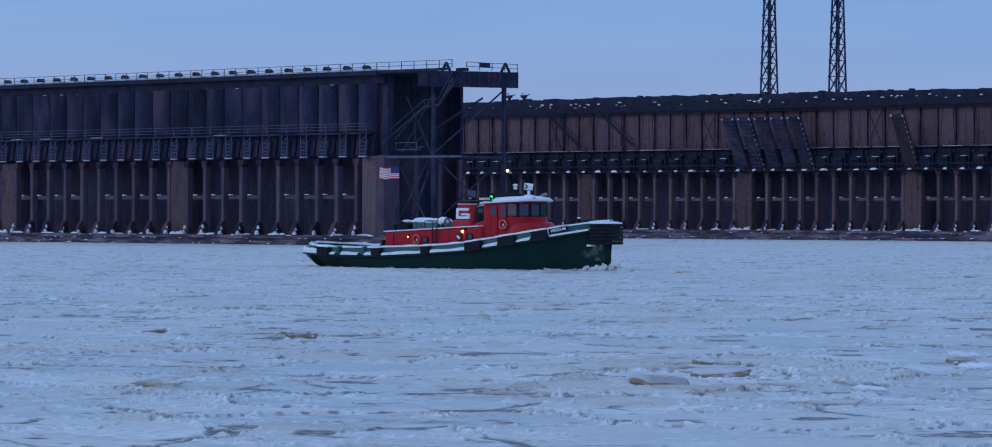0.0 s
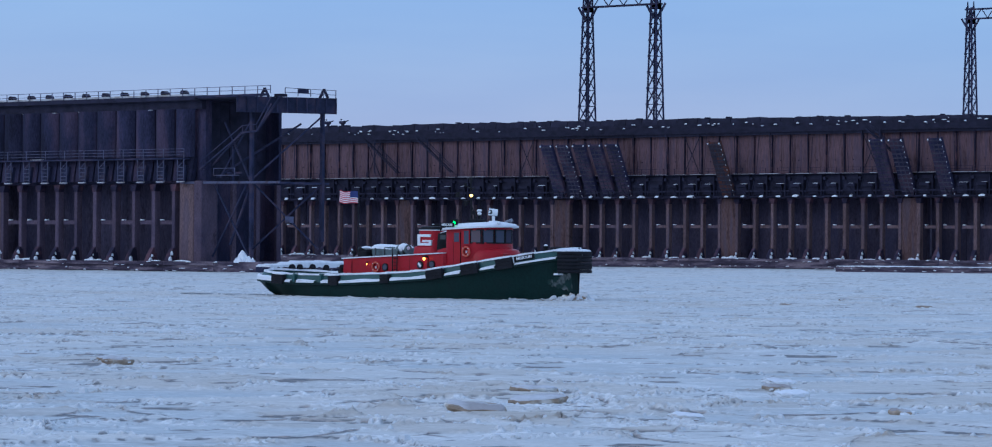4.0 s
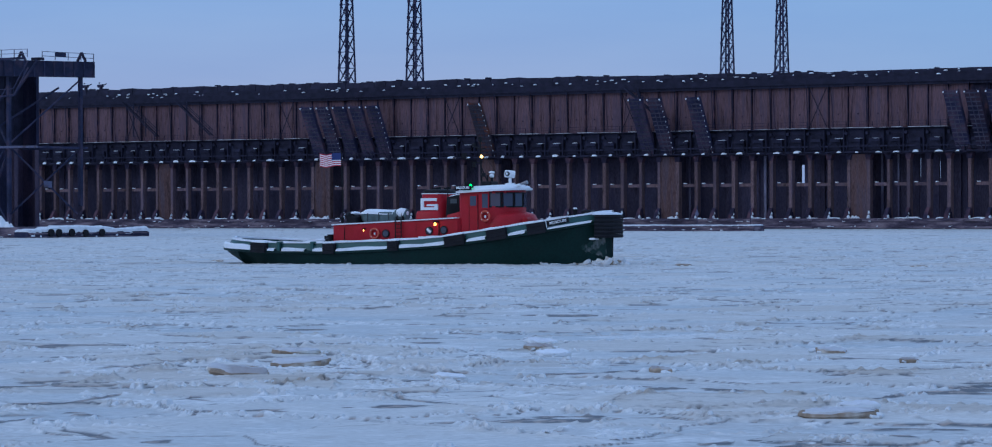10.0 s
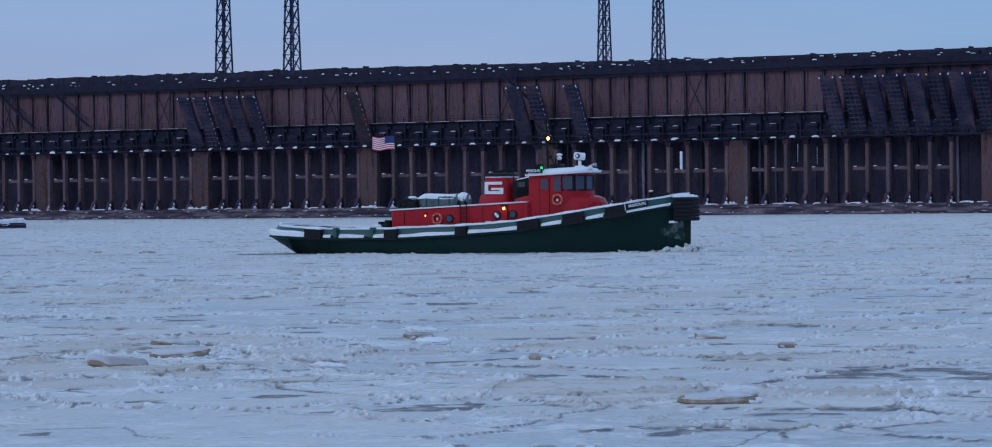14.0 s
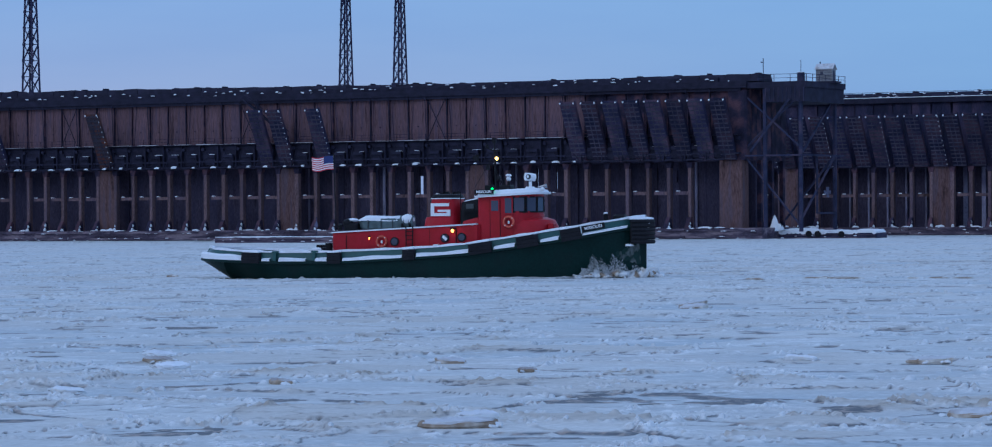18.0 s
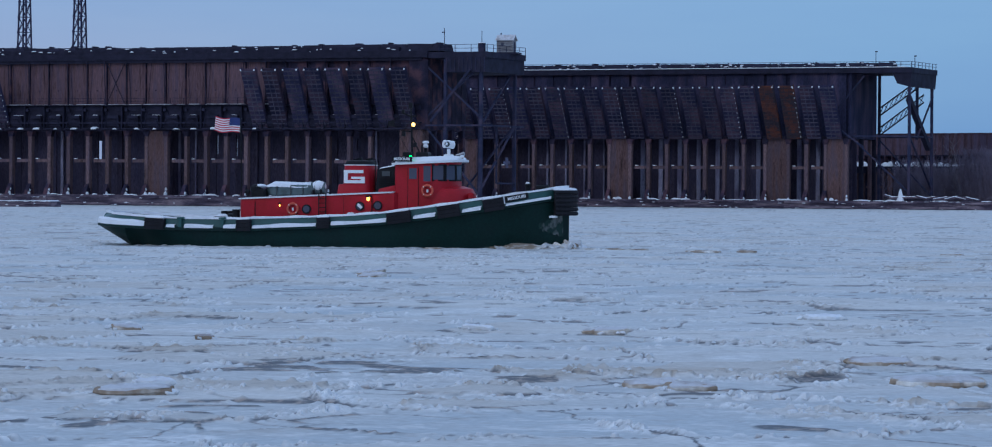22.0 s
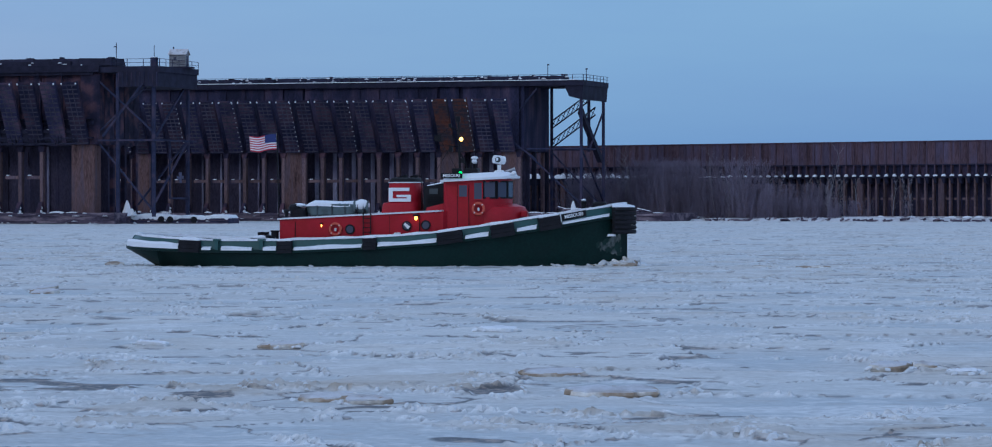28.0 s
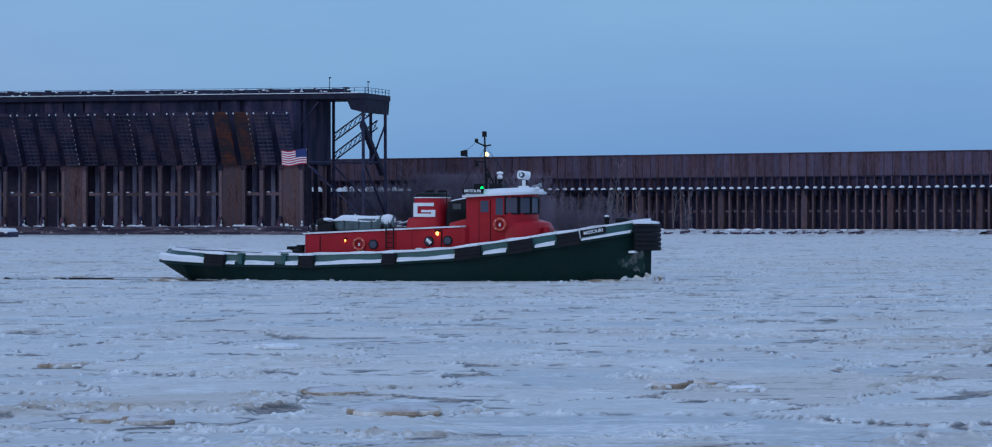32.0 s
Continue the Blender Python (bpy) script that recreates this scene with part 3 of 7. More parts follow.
def column_zone(dock, xs, y, z0, z1, cross_z, plates, bare, seed, depth=13.0, stone=None, wide=None):
    """Concrete columns with short tie beams; some bays are closed by a plate and read as wide piers."""
    r = random.Random(seed)
    stone, wide = stone or concrete, wide or concrete_red
    cols = [Shape().chamfer(-w, w, -0.35, 0.6, z0, z1, 0.05).mesh("column", stone) for w in (0.27, 0.30, 0.33)]
    foot = Shape().loft([[(-0.42, -1.5, z0), (0.42, -1.5, z0), (0.42, 0.1, z0), (-0.42, 0.1, z0)], [(-0.34, -1.1, z0 + 0.9), (0.34, -1.1, z0 + 0.9), (0.34, 0.0, z0 + 0.9), (-0.34, 0.0, z0 + 0.9)],
                         [(-0.28, -0.5, z0 + 1.7), (0.28, -0.5, z0 + 1.7), (0.28, 0.0, z0 + 1.7), (-0.28, 0.0, z0 + 1.7)]]).mesh("column_foot", steel)
    tie = Shape().box(-PITCH * 0.62, 0.0, -0.1, 0.35, cross_z - 0.34, cross_z + 0.18).mesh("tie_beam", stone)
    tie_snow = Shape().chamfer(-PITCH * 0.61, -PITCH * 0.48, -0.2, 0.3, cross_z + 0.18, cross_z + 0.31, 0.05).mesh("tie_snow", snow)
    cap = Shape().hexa([(-0.36, -0.42, z1 - 0.9), (0.36, -0.42, z1 - 0.9), (0.36, 0.5, z1 - 0.9), (-0.36, 0.5, z1 - 0.9), (-0.62, -0.42, z1), (0.62, -0.42, z1), (0.62, 0.5, z1), (-0.62, 0.5, z1)]).mesh("column_head", steel)
    post2 = Shape().chamfer(-0.3, 0.3, depth - 0.6, depth, z0, z1, 0.04).mesh("rear_column", stone)
    for (i, x), (_, x1) in zip(xs, xs[1:] + [(None, None)]):
        part("column", cols[r.randrange(3)], None, dock, at=pose(x, y, 0))
        part("column_head", cap, None, dock, at=pose(x, y, 0))
        part("rear_column", post2, None, dock, at=pose(x, y, 0))
        if i in plates and x1 is not None:
            part("pier", Shape().chamfer(x + 0.2, x1 - 0.2, y - 0.18, y + 1.0, z0, z1, 0.06), wide, dock)
            for k in range(3):
                lump(dock, x + r.uniform(0.6, 3.2), y - r.uniform(0.6, 1.6), z0 - 0.02, r.uniform(0.5, 1.5), r.uniform(0.5, 1.0), r.uniform(0.15, 0.5))
        if i - 1 not in plates:
            part("column_foot", foot, None, dock, at=pose(x, y, 0))
        tall = r.uniform(0.85, 1.25)
        side = r.uniform(0.30, 0.46)
        lump(dock, x + side, y - 1.15, z0, r.uniform(0.35, 0.6), 0.7, tall * 0.5)
        if r.random() < 0.8:
            lump(dock, x + side - 0.08, y - 0.85, z0 + tall * 0.62, r.uniform(0.28, 0.4), 0.5, tall * 0.42)
        if i not in bare and i - 1 not in plates:
            part("tie_beam", tie, None, dock, at=pose(x - 0.3, y, 0))
            part("tie_snow", tie_snow, None, dock, at=pose(x - 0.3 + r.uniform(-0.1, 0.2), y, 0))


def rear_wall(dock, x0, x1, y, z0, z1, gaps, seed):
    """Panels behind the columns, split at narrow slots of daylight (centre, width)."""
    r = random.Random(seed)
    x = x0
    for c, w in sorted(gaps) + [(x1, 0.0)]:
        while x < c - w / 2 - 0.05:
            e = min(x + r.uniform(1.5, 3.8), c - w / 2)
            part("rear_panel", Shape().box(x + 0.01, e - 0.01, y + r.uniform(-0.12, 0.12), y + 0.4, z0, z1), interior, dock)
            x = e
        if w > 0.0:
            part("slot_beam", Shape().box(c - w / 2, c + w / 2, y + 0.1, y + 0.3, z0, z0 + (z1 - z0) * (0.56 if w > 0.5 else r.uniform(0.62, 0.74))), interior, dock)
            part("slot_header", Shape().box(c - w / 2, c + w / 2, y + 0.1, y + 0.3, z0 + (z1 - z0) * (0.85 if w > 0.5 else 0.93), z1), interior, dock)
        x = c + w / 2


def base_crib(dock, x0, x1, y, depth, top):
    s = Shape().box(x0, x1, y - 2.2, y + depth + 1.5, -1.0, top)
    crib = part("crib_base", s, crib_mat, dock, "weathered timber and concrete base at the waterline")
    n = int((x1 - x0) / 9)
    wale = Shape().box(0, 8.9, -0.18, 0, 0, 0.32).mesh("wale", crib_mat)
    for k in range(n):
        for zz in (0.25, top - 0.45):
            part("wale", wale, None, crib, at=pose(x0 + 9 * k, y - 2.2, zz))
    for k in range(int((x1 - x0) / 1.1)):
        if rng.random() < 0.8:
            lump(crib, x0 + 1.1 * k + rng.uniform(0, 1.0), y - 2.3 + rng.uniform(-0.25, 0.1), rng.choice((0.2, 0.5, top - 0.5, top - 0.1)), rng.uniform(0.2, 1.0), rng.uniform(0.25, 0.5), rng.uniform(0.04, 0.14))
    for k in range(int((x1 - x0) / 3.2)):
        if rng.random() < 0.62:
            lump(crib, x0 + 3.2 * k + rng.uniform(0, 3), y - 1.6 + rng.uniform(-0.3, 0.6), top - 0.02, rng.uniform(0.8, 3.2), rng.uniform(0.5, 1.1), rng.uniform(0.12, 0.3))
    return crib


# ---- dock with brown bin walls ----
def dock_middle():
    Y, X0, X1 = 458.0, -472.0, -211.2
    d = thing("ore_dock", "long brown concrete and steel ore dock with snow", "dock")
    W = 14.5
    bay = lambda n: -403.7 + 3.665 * (n + glide(n, ((-19, 0.35), (2, 0.41), (10, 0.50), (17, 0.53), (25, 0.57), (31, 0.51), (35, 0.42), (38, 0.35), (44, 0.20), (50, 0.08))))
    xs = [(i, bay(i)) for i in range(-18, 51)]
    column_zone(d, xs, Y, 1.8, 12.0, 7.3, (-11, -1, 9, 19, 29, 39), (-15, -5, 5, 15, 25, 35, 45), 5, depth=W - 1)
    base_crib(d, X0, X1 + 4, Y, W, 1.8)
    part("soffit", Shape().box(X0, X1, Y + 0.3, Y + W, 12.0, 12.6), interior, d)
    # back of the column space: panels with narrow slots of daylight
    slots = ((4.92, 0.14), (36.23, 0.65), (42.1, 0.25), (43.05, 0.25), (47.95, 0.3), (48.86, 0.3))
    rear_wall(d, X0, X1, Y + 4.6, 1.8, 12.0, [(-403.7 + 3.665 * n, w) for n, w in slots], 31)
    # added strips in place of dim daylight slots; the two widest are dark
    for n, w in ((30.39, 0.3), (34.37, 0.5), (37.31, 0.9), (40.3, 0.4), (41.1, 0.3), (44.0, 1.0), (46.6, 0.5), (49.8, 0.4)):
        part("frosted_strut", Shape().chamfer(-w / 2, w / 2, -0.5, -0.2, 1.8, 12.0, 0.05), interior if w > 0.8 else daylit, d, at=pose(-403.7 + 3.665 * n, Y + 4.6, 0))
    for i, x in xs + [(51, bay(50) + 3.6)]:
        x -= 0.2
        # behind the end row of chutes a darker panel carries their shade
        part("bin_panel", BIN2_SHADED if x > -241 else BIN2, None, d, at=pose(x, Y, 0))
        part("batten", BATTEN2[i % 3], None, d, at=pose(x, Y, 0))
        if i % 2 == 0 or rng.random() < 0.3:
            part("bin_stay", STAY2, None, d, at=pose(x + rng.uniform(-0.2, 0.3), Y, 0))
        if i % 10 == 7:
            part("cross_brace", BRACE2, None, d, at=pose(x, Y, 0))
        part("pocket_gate", GATE2[i % 3], None, d, at=pose(x, Y, 0))
        if x < -241:
            lump(d, x + 2.5 + rng.uniform(-0.3, 0.3), Y - 1.7, 12.2, rng.uniform(0.8, 1.7), 0.8, rng.uniform(0.2, 0.42))
        if rng.random() < 0.85:
            lump(d, x + 2.5 + rng.uniform(-0.3, 0.3), Y - 1.5, 14.45, rng.uniform(0.9, 1.9), 0.6, rng.uniform(0.05, 0.13), "ledge_snow")
    part("bin_body", Shape().box(X0, X1, Y + 0.5, Y + W, 12.6, 23.4), bin_dark, d)
    part("gate_beam", Shape().box(X0, X1, Y - 1.1, Y - 0.2, 15.2, 15.9).box(X0, X1, Y - 1.6, Y - 0.2, 13.1, 13.35), steel_black, d)
    walk_ = part("walkway", Shape().box(X0, X1, Y - 1.9, Y - 0.1, 16.0, 16.12), steel_black, d)
    rs, xw = random.Random(8), X0
    while xw < X1 - 26:
        run = rs.uniform(1.2, 6.5)
        part("walkway_snow", Shape().box(xw, xw + run, Y - 1.95, Y - 1.3, 16.12, 16.12 + rs.uniform(0.03, 0.09)), snow_dirty, walk_)
        xw += run + rs.uniform(0.2, 1.6)
    rail_run(d, X0, X1 - 24, Y - 1.9, 16.2, 0.95, 2.4, steel, 2, "walkway_railing")
    # deck and the ore-strewn track bed on it
    part("deck_girder", Shape().box(X0, X1 + 1, Y - 1.0, Y + W + 0.8, 23.3, 24.2), steel_black, d)
    # black lip, and below it a dark box painting the overhang's shadow
    part("deck_fascia", Shape().box(X0, X1 + 1, Y - 1.15, Y - 1.0, 23.2, 23.45).box(X0, X1, Y - 0.85, Y - 0.15, 22.75, 23.3), steel_black, d)
    part("track_bed", Shape().box(X0, X1 - 4, Y - 0.4, Y + W, 24.2, 24.9), steel_black, d)
    ore_ridge(d, X0, -208.6, Y + 0.4, 24.2, ((-435, 1.75), (-407, 1.95), (-370, 1.85), (-322, 1.65), (-298, 1.35), (-261, 1.05), (-209, 1.2)), "deck_timber", steel_black, 3, 0.99, (2.6, 4.6))
    # chutes: a few single ones, then a full row towards the end
    spots = [-366.0 + PITCH * k for k in range(5)] + [-329.3, -296.6, -292.9, -285.4] + [-238.5 + PITCH * k for k in range(8)]
    for k, x in enumerate(spots):
        c = part("chute", CHUTE_R if k == 5 else CHUTE2, None, d, "orange rusted chute" if k == 5 else "", at=pose(x - 0.2, Y - 1.0, 12.2))
        part("ribs", RIBS2, None, c)
        tagged(part("snow_studs", STUDS2 if k in (1, 4, 5, 7, 8) else STUDS2B, None, c), kind="stuff")
    for x in (-399.0, -300.5, -412.0):
        stair(d, x, Y - 2.4, 23.4, 17.0)
    return d


def stair(dock, x, y, z1, z0):
    s = Shape()
    for o in (0, 0.7):
        s.beam((x, y - o, z1), (x + 8.5, y - o, z0), 0.1, 0.22)
        s.beam((x, y - o, z1 + 1), (x + 8.5, y - o, z0 + 1), 0.08, 0.1)
    for k in range(20):
        f = k / 20
        s.box(x + 8.5 * f - 0.15, x + 8.5 * f + 0.15, y - 0.7, y, z1 + (z0 - z1) * f, z1 + (z0 - z1) * f + 0.05)
    s.beam((x + 2.6, y - 0.35, 17), (x + 2.6, y - 0.35, z1), 0.15, 0.15)
    s.beam((x + 5.6, y - 0.35, 17), (x + 5.6, y - 0.35, z1 - 3), 0.15, 0.15)
    return part("stair", s, steel_black, dock)


def bin_mesh(z0, z1, mat, bulge=0.35):
    """One pocket's outer wall: a plate, slightly bowed out."""
    rows = []
    for z in (z0, z1):
        rows.append([(PITCH * f, -bulge * max(0.0, math.sin(math.pi * (f - 0.04) / 0.92)) ** 0.6, z) for f in [0.04 + 0.92 * k / 8 for k in range(9)]])
    s = Shape().sheet(rows)
    for z, o in ((z1, 0.0),):
        s.box(0.1, PITCH - 0.1, 0.0, 0.3, z - 0.12, z)
    return s.mesh("bin_panel", mat, True)


BIN2 = bin_mesh(16.1, 23.3, bin_brown, 0.16)
BIN2_SHADED = bin_mesh(16.1, 23.3, steel, 0.16)
BATTEN2 = [Shape().box(-0.06, 0.06, -0.26, 0.05, 16.1, 23.3).beam((u, -0.32, 22.9), (v, -0.32, 16.2), 0.06, 0.06).box(1.75, 1.93, -0.24, -0.1, 18.3, 18.5).mesh("batten", steel)
           for u, v in ((1.1, 0.55), (0.75, 0.5), (0.5, 1.0))]
STAY2 = Shape().beam((0.1, -0.95, 23.2), (0.1, -0.5, 16.2), 0.09, 0.09).box(-0.15, 0.25, -0.95, -0.1, 22.7, 23.25).mesh("bin_stay", steel_black)
BRACE2 = Shape().beam((0.2, -0.5, 16.3), (3.5, -0.5, 22.8), 0.1, 0.1).beam((3.5, -0.5, 16.3), (0.2, -0.5, 22.8), 0.1, 0.1).mesh("cross_brace", steel_black)


def gate_mesh(k):
    """A pocket's gate: a dark box front with thin guides, a lever and a sheave."""
    g = Shape().box(0.03, 3.62, -1.0, -0.1, 12.5, 15.2).box(0.02, 0.14, -1.75, -0.1, 12.2, 15.9).box(0.9, 2.9, -1.35, -1.0, 12.7, 14.3)
    g.beam((0.3, -1.8, 12.3), (3.3, -1.8, 12.3), 0.2, 0.22).box(1.2, 3.0, -1.75, -1.2, 13.95, 14.45)
    g.beam((0.5, -1.7, 12.5), (1.1 + 0.3 * k, -1.7, 15.0), 0.09, 0.09).beam((3.2, -1.7, 12.6), (2.6 - 0.25 * k, -1.7, 13.8), 0.1, 0.1)
    g.tube((0.45 + 0.2 * k, -1.7, 15.3), (0.45 + 0.2 * k, -1.3, 15.3), 0.28, 8)
    return g.mesh("pocket_gate", steel_black)


GATE2 = [gate_mesh(k) for k in range(3)]


def ore_ridge(dock, x0, x1, y, z, height, name, mat, seed, gap=0.97, wide=(0.7, 2.6)):
    """A rough row of timbers and spilled ore on the deck, each heap a piece of its own."""
    r = random.Random(seed)
    x = x0
    while x < x1:
        w = r.uniform(*wide)
        hh = glide(x, height) * r.uniform(0.93, 1.0)
        e = min(x + w, x1)
        s = Shape().hexa([(x, y - 0.4, z), (e, y - 0.4, z), (e, y + 5, z), (x, y + 5, z), (x + 0.1, y - 0.1, z + hh), (e - 0.1, y - 0.1, z + hh * r.uniform(0.9, 1.05)), (e - 0.1, y + 4.5, z + hh), (x + 0.1, y + 4.5, z + hh)])
        if r.random() < 0.5:
            o = x + r.uniform(0.3, max(0.4, w - 0.8))
            s.chamfer(o, min(o + r.uniform(0.3, 0.9), e), y, y + 1.2, z + hh - 0.05, z + hh + r.uniform(0.1, 0.28), 0.05)
        part(name, s, mat, dock)
        x += w * gap


CHUTE2 = chute_mesh(chute_mat, 10.4, 4.6)
CHUTE_R = chute_mesh(chute_rust, 10.4, 4.6)
STUDS2 = rivets_mesh(10.4, 4.6)
STUDS2B = rivets_mesh(10.4, 4.6, side=False)
RIBS2 = ribs_mesh(10.4, 4.6)


def deck_snow(dock, x0, x1, y, z, count, seed):
    r = random.Random(seed)
    for k in range(count):
        lump(dock, r.uniform(x0, x1), y + r.uniform(-0.9, -0.4), z + r.uniform(-0.05, 0.8), r.uniform(0.2, 0.9), 0.35, r.uniform(0.08, 0.2), "deck_snow")


dock_b = dock_middle()
deck_snow(dock_b, -468, -208.6, 458.0, 24.2, 130, 11)
part("end_wall", Shape().box(-211.2, -210.7, 458.0, 472.5, 12.2, 23.3), steel, dock_b)
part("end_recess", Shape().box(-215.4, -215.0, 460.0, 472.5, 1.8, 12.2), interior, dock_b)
for k in range(8):
    part("end_plate", Shape().box(-210.7, -210.6 + 0.06 * (k % 2), 458.2 + 1.8 * k, 459.9 + 1.8 * k, 12.6, 23.2), steel, dock_b)
for yy in (463.4, 467.6, 471.8):
    part("end_column", Shape().chamfer(-211.4, -210.7, yy, yy + 0.7, 1.8, 12.2, 0.05), steel, dock_b)
part("end_pier", Shape().chamfer(-215.1, -211.2, 457.6, 460.0, 1.8, 12.2, 0.1), concrete_red, dock_b)
part("end_bin", Shape().chamfer(-213.6, -210.4, 457.4, 459.0, 12.2, 23.2, 0.3), steel, dock_b)
# steel trestle carrying the deck past the end wall
part("end_deck", Shape().box(-210.7, -200.4, 457.4, 472.6, 23.1, 24.0).box(-207.2, -200.6, 457.3, 472.4, 20.9, 23.1), steel_black, dock_b)
end_rib = Shape().box(0, 0.1, 457.2, 457.3, 20.9, 23.1).mesh("girder_rib", steel_blue)
for k in range(10):
    part("girder_rib", end_rib, None, dock_b, at=pose(-207.1 + 0.7 * k, 0, 0))
trestle(dock_b, [((-201.6, 458, 1.2), (-201.6, 458, 23)), ((-201.6, 471, 1.2), (-201.6, 471, 23)), ((-207.5, 458, 1.2), (-207.5, 458, 23)), ((-207.5, 471, 1.2), (-207.5, 471, 23))],
        [((-210.8, 458, 14), (-201.6, 458, 22)), ((-210.8, 458, 12.6), (-201.6, 458, 2)), ((-214, 457.6, 12.8), (-200.4, 457.6, 12.8)), ((-201.6, 471, 13), (-210, 471, 3)), ((-200.6, 457.6, 12.8), (-200.6, 472, 12.8)),
         ((-201.6, 458, 12.8), (-201.6, 471, 22)), ((-201.6, 471, 12.8), (-201.6, 458, 3)), ((-201.6, 464, 4), (-201.6, 471, 4)), ((-201.6, 464, 4), (-201.6, 464, 12.8)), ((-210.8, 458, 22), (-201.6, 458, 14))])
for k in range(2):
    part("lit_stair", Shape().beam((-209.5 + 3.3 * k, 456.9, 13.4 + 4.0 * k), (-206.2 + 3.3 * k, 456.9, 17.4 + 4.0 * k), 0.25, 0.35), steel_blue, dock_b)
part("sign_board", Shape().box(-201.2, -201.1, 465.7, 468.3, 6.95, 7.45).box(-201.2, -201.1, 466.5, 467.5, 6.4, 6.95).box(-201.2, -201.1, 466.5, 467.5, 7.45, 8.0), galvanised, dock_b, "small white cross-shaped board")
rail_run(dock_b, -208.4, -200.4, 457.5, 24.0, 1.15, 2.4, steel_blue, 2, "deck_railing")
rail_end_b = Shape()
for zz in (24.6, 25.15):
    rail_end_b.box(-200.5, -200.43, 457.5, 472.6, zz - 0.06, zz)
for k in range(7):
    rail_end_b.box(-200.5, -200.43, 457.5 + 2.5 * k, 457.58 + 2.5 * k, 24.0, 25.15)
part("end_railing", rail_end_b, steel_blue, dock_b)


# ---- nearest dock: dark steel bins, gallery with railings ----
BIN1 = bin_mesh(14.6, 20.7, bin_dark, 0.9)
BIN1_CAP = Shape().box(1.2, PITCH - 0.6, -0.62, 0.1, 20.62, 20.7).mesh("bin_cap_snow", snow_dirty)
HOPPER1 = (Shape().hexa([(0.25, -0.7, 11.6), (3.4, -0.7, 11.6), (3.4, 0.2, 11.6), (0.25, 0.2, 11.6), (0.1, -0.2, 14.6), (3.55, -0.2, 14.6), (3.55, 0.4, 14.6), (0.1, 0.4, 14.6)])).mesh("hopper", bin_dark)
GATE1 = (Shape().box(1.1, 1.19, -1.3, -1.2, 11.3, 14.4).box(2.2, 2.29, -1.3, -1.2, 11.3, 14.4).box(1.1, 2.29, -1.3, -1.2, 12.25, 12.36).box(1.1, 2.29, -1.3, -1.2, 11.8, 11.9)
         .box(1.1, 2.29, -1.4, -1.15, 11.3, 11.4).box(1.1, 2.29, -1.27, -1.2, 12.75, 12.82).box(1.1, 2.29, -1.27, -1.2, 13.25, 13.32)
         .beam((1.15, -1.2, 13.3), (1.9, -0.7, 14.3), 0.07, 0.07)).mesh("gate_frame", galvanised)
GATE1_BOX = (Shape().hexa([(1.25, -1.15, 11.5), (2.15, -1.15, 11.5), (2.15, -0.6, 11.5), (1.25, -0.6, 11.5), (1.25, -0.75, 13.6), (2.15, -0.75, 13.6), (2.15, -0.3, 13.6), (1.25, -0.3, 13.6)])).mesh("gate_flap", steel_blue)
GALLERY_SNOW = Shape().chamfer(0.2, 2.6, -1.46, -1.1, 14.48, 14.55, 0.02).mesh("gallery_snow", snow_dirty)
LIP1 = Shape().box(1.1, 2.3, -1.45, -1.1, 11.4, 11.5).mesh("gate_lip_snow", snow_dirty)
WINCH = (Shape().hexa([(-0.55, -0.2, 0), (0.55, -0.2, 0), (0.55, 0.5, 0), (-0.55, 0.5, 0), (-0.2, -0.2, 0.75), (0.4, -0.2, 0.55), (0.4, 0.5, 0.55), (-0.2, 0.5, 0.75)]).tube((-0.1, -0.3, 0.45), (-0.1, 0.6, 0.45), 0.32, 8)).mesh("capstan", steel_black)


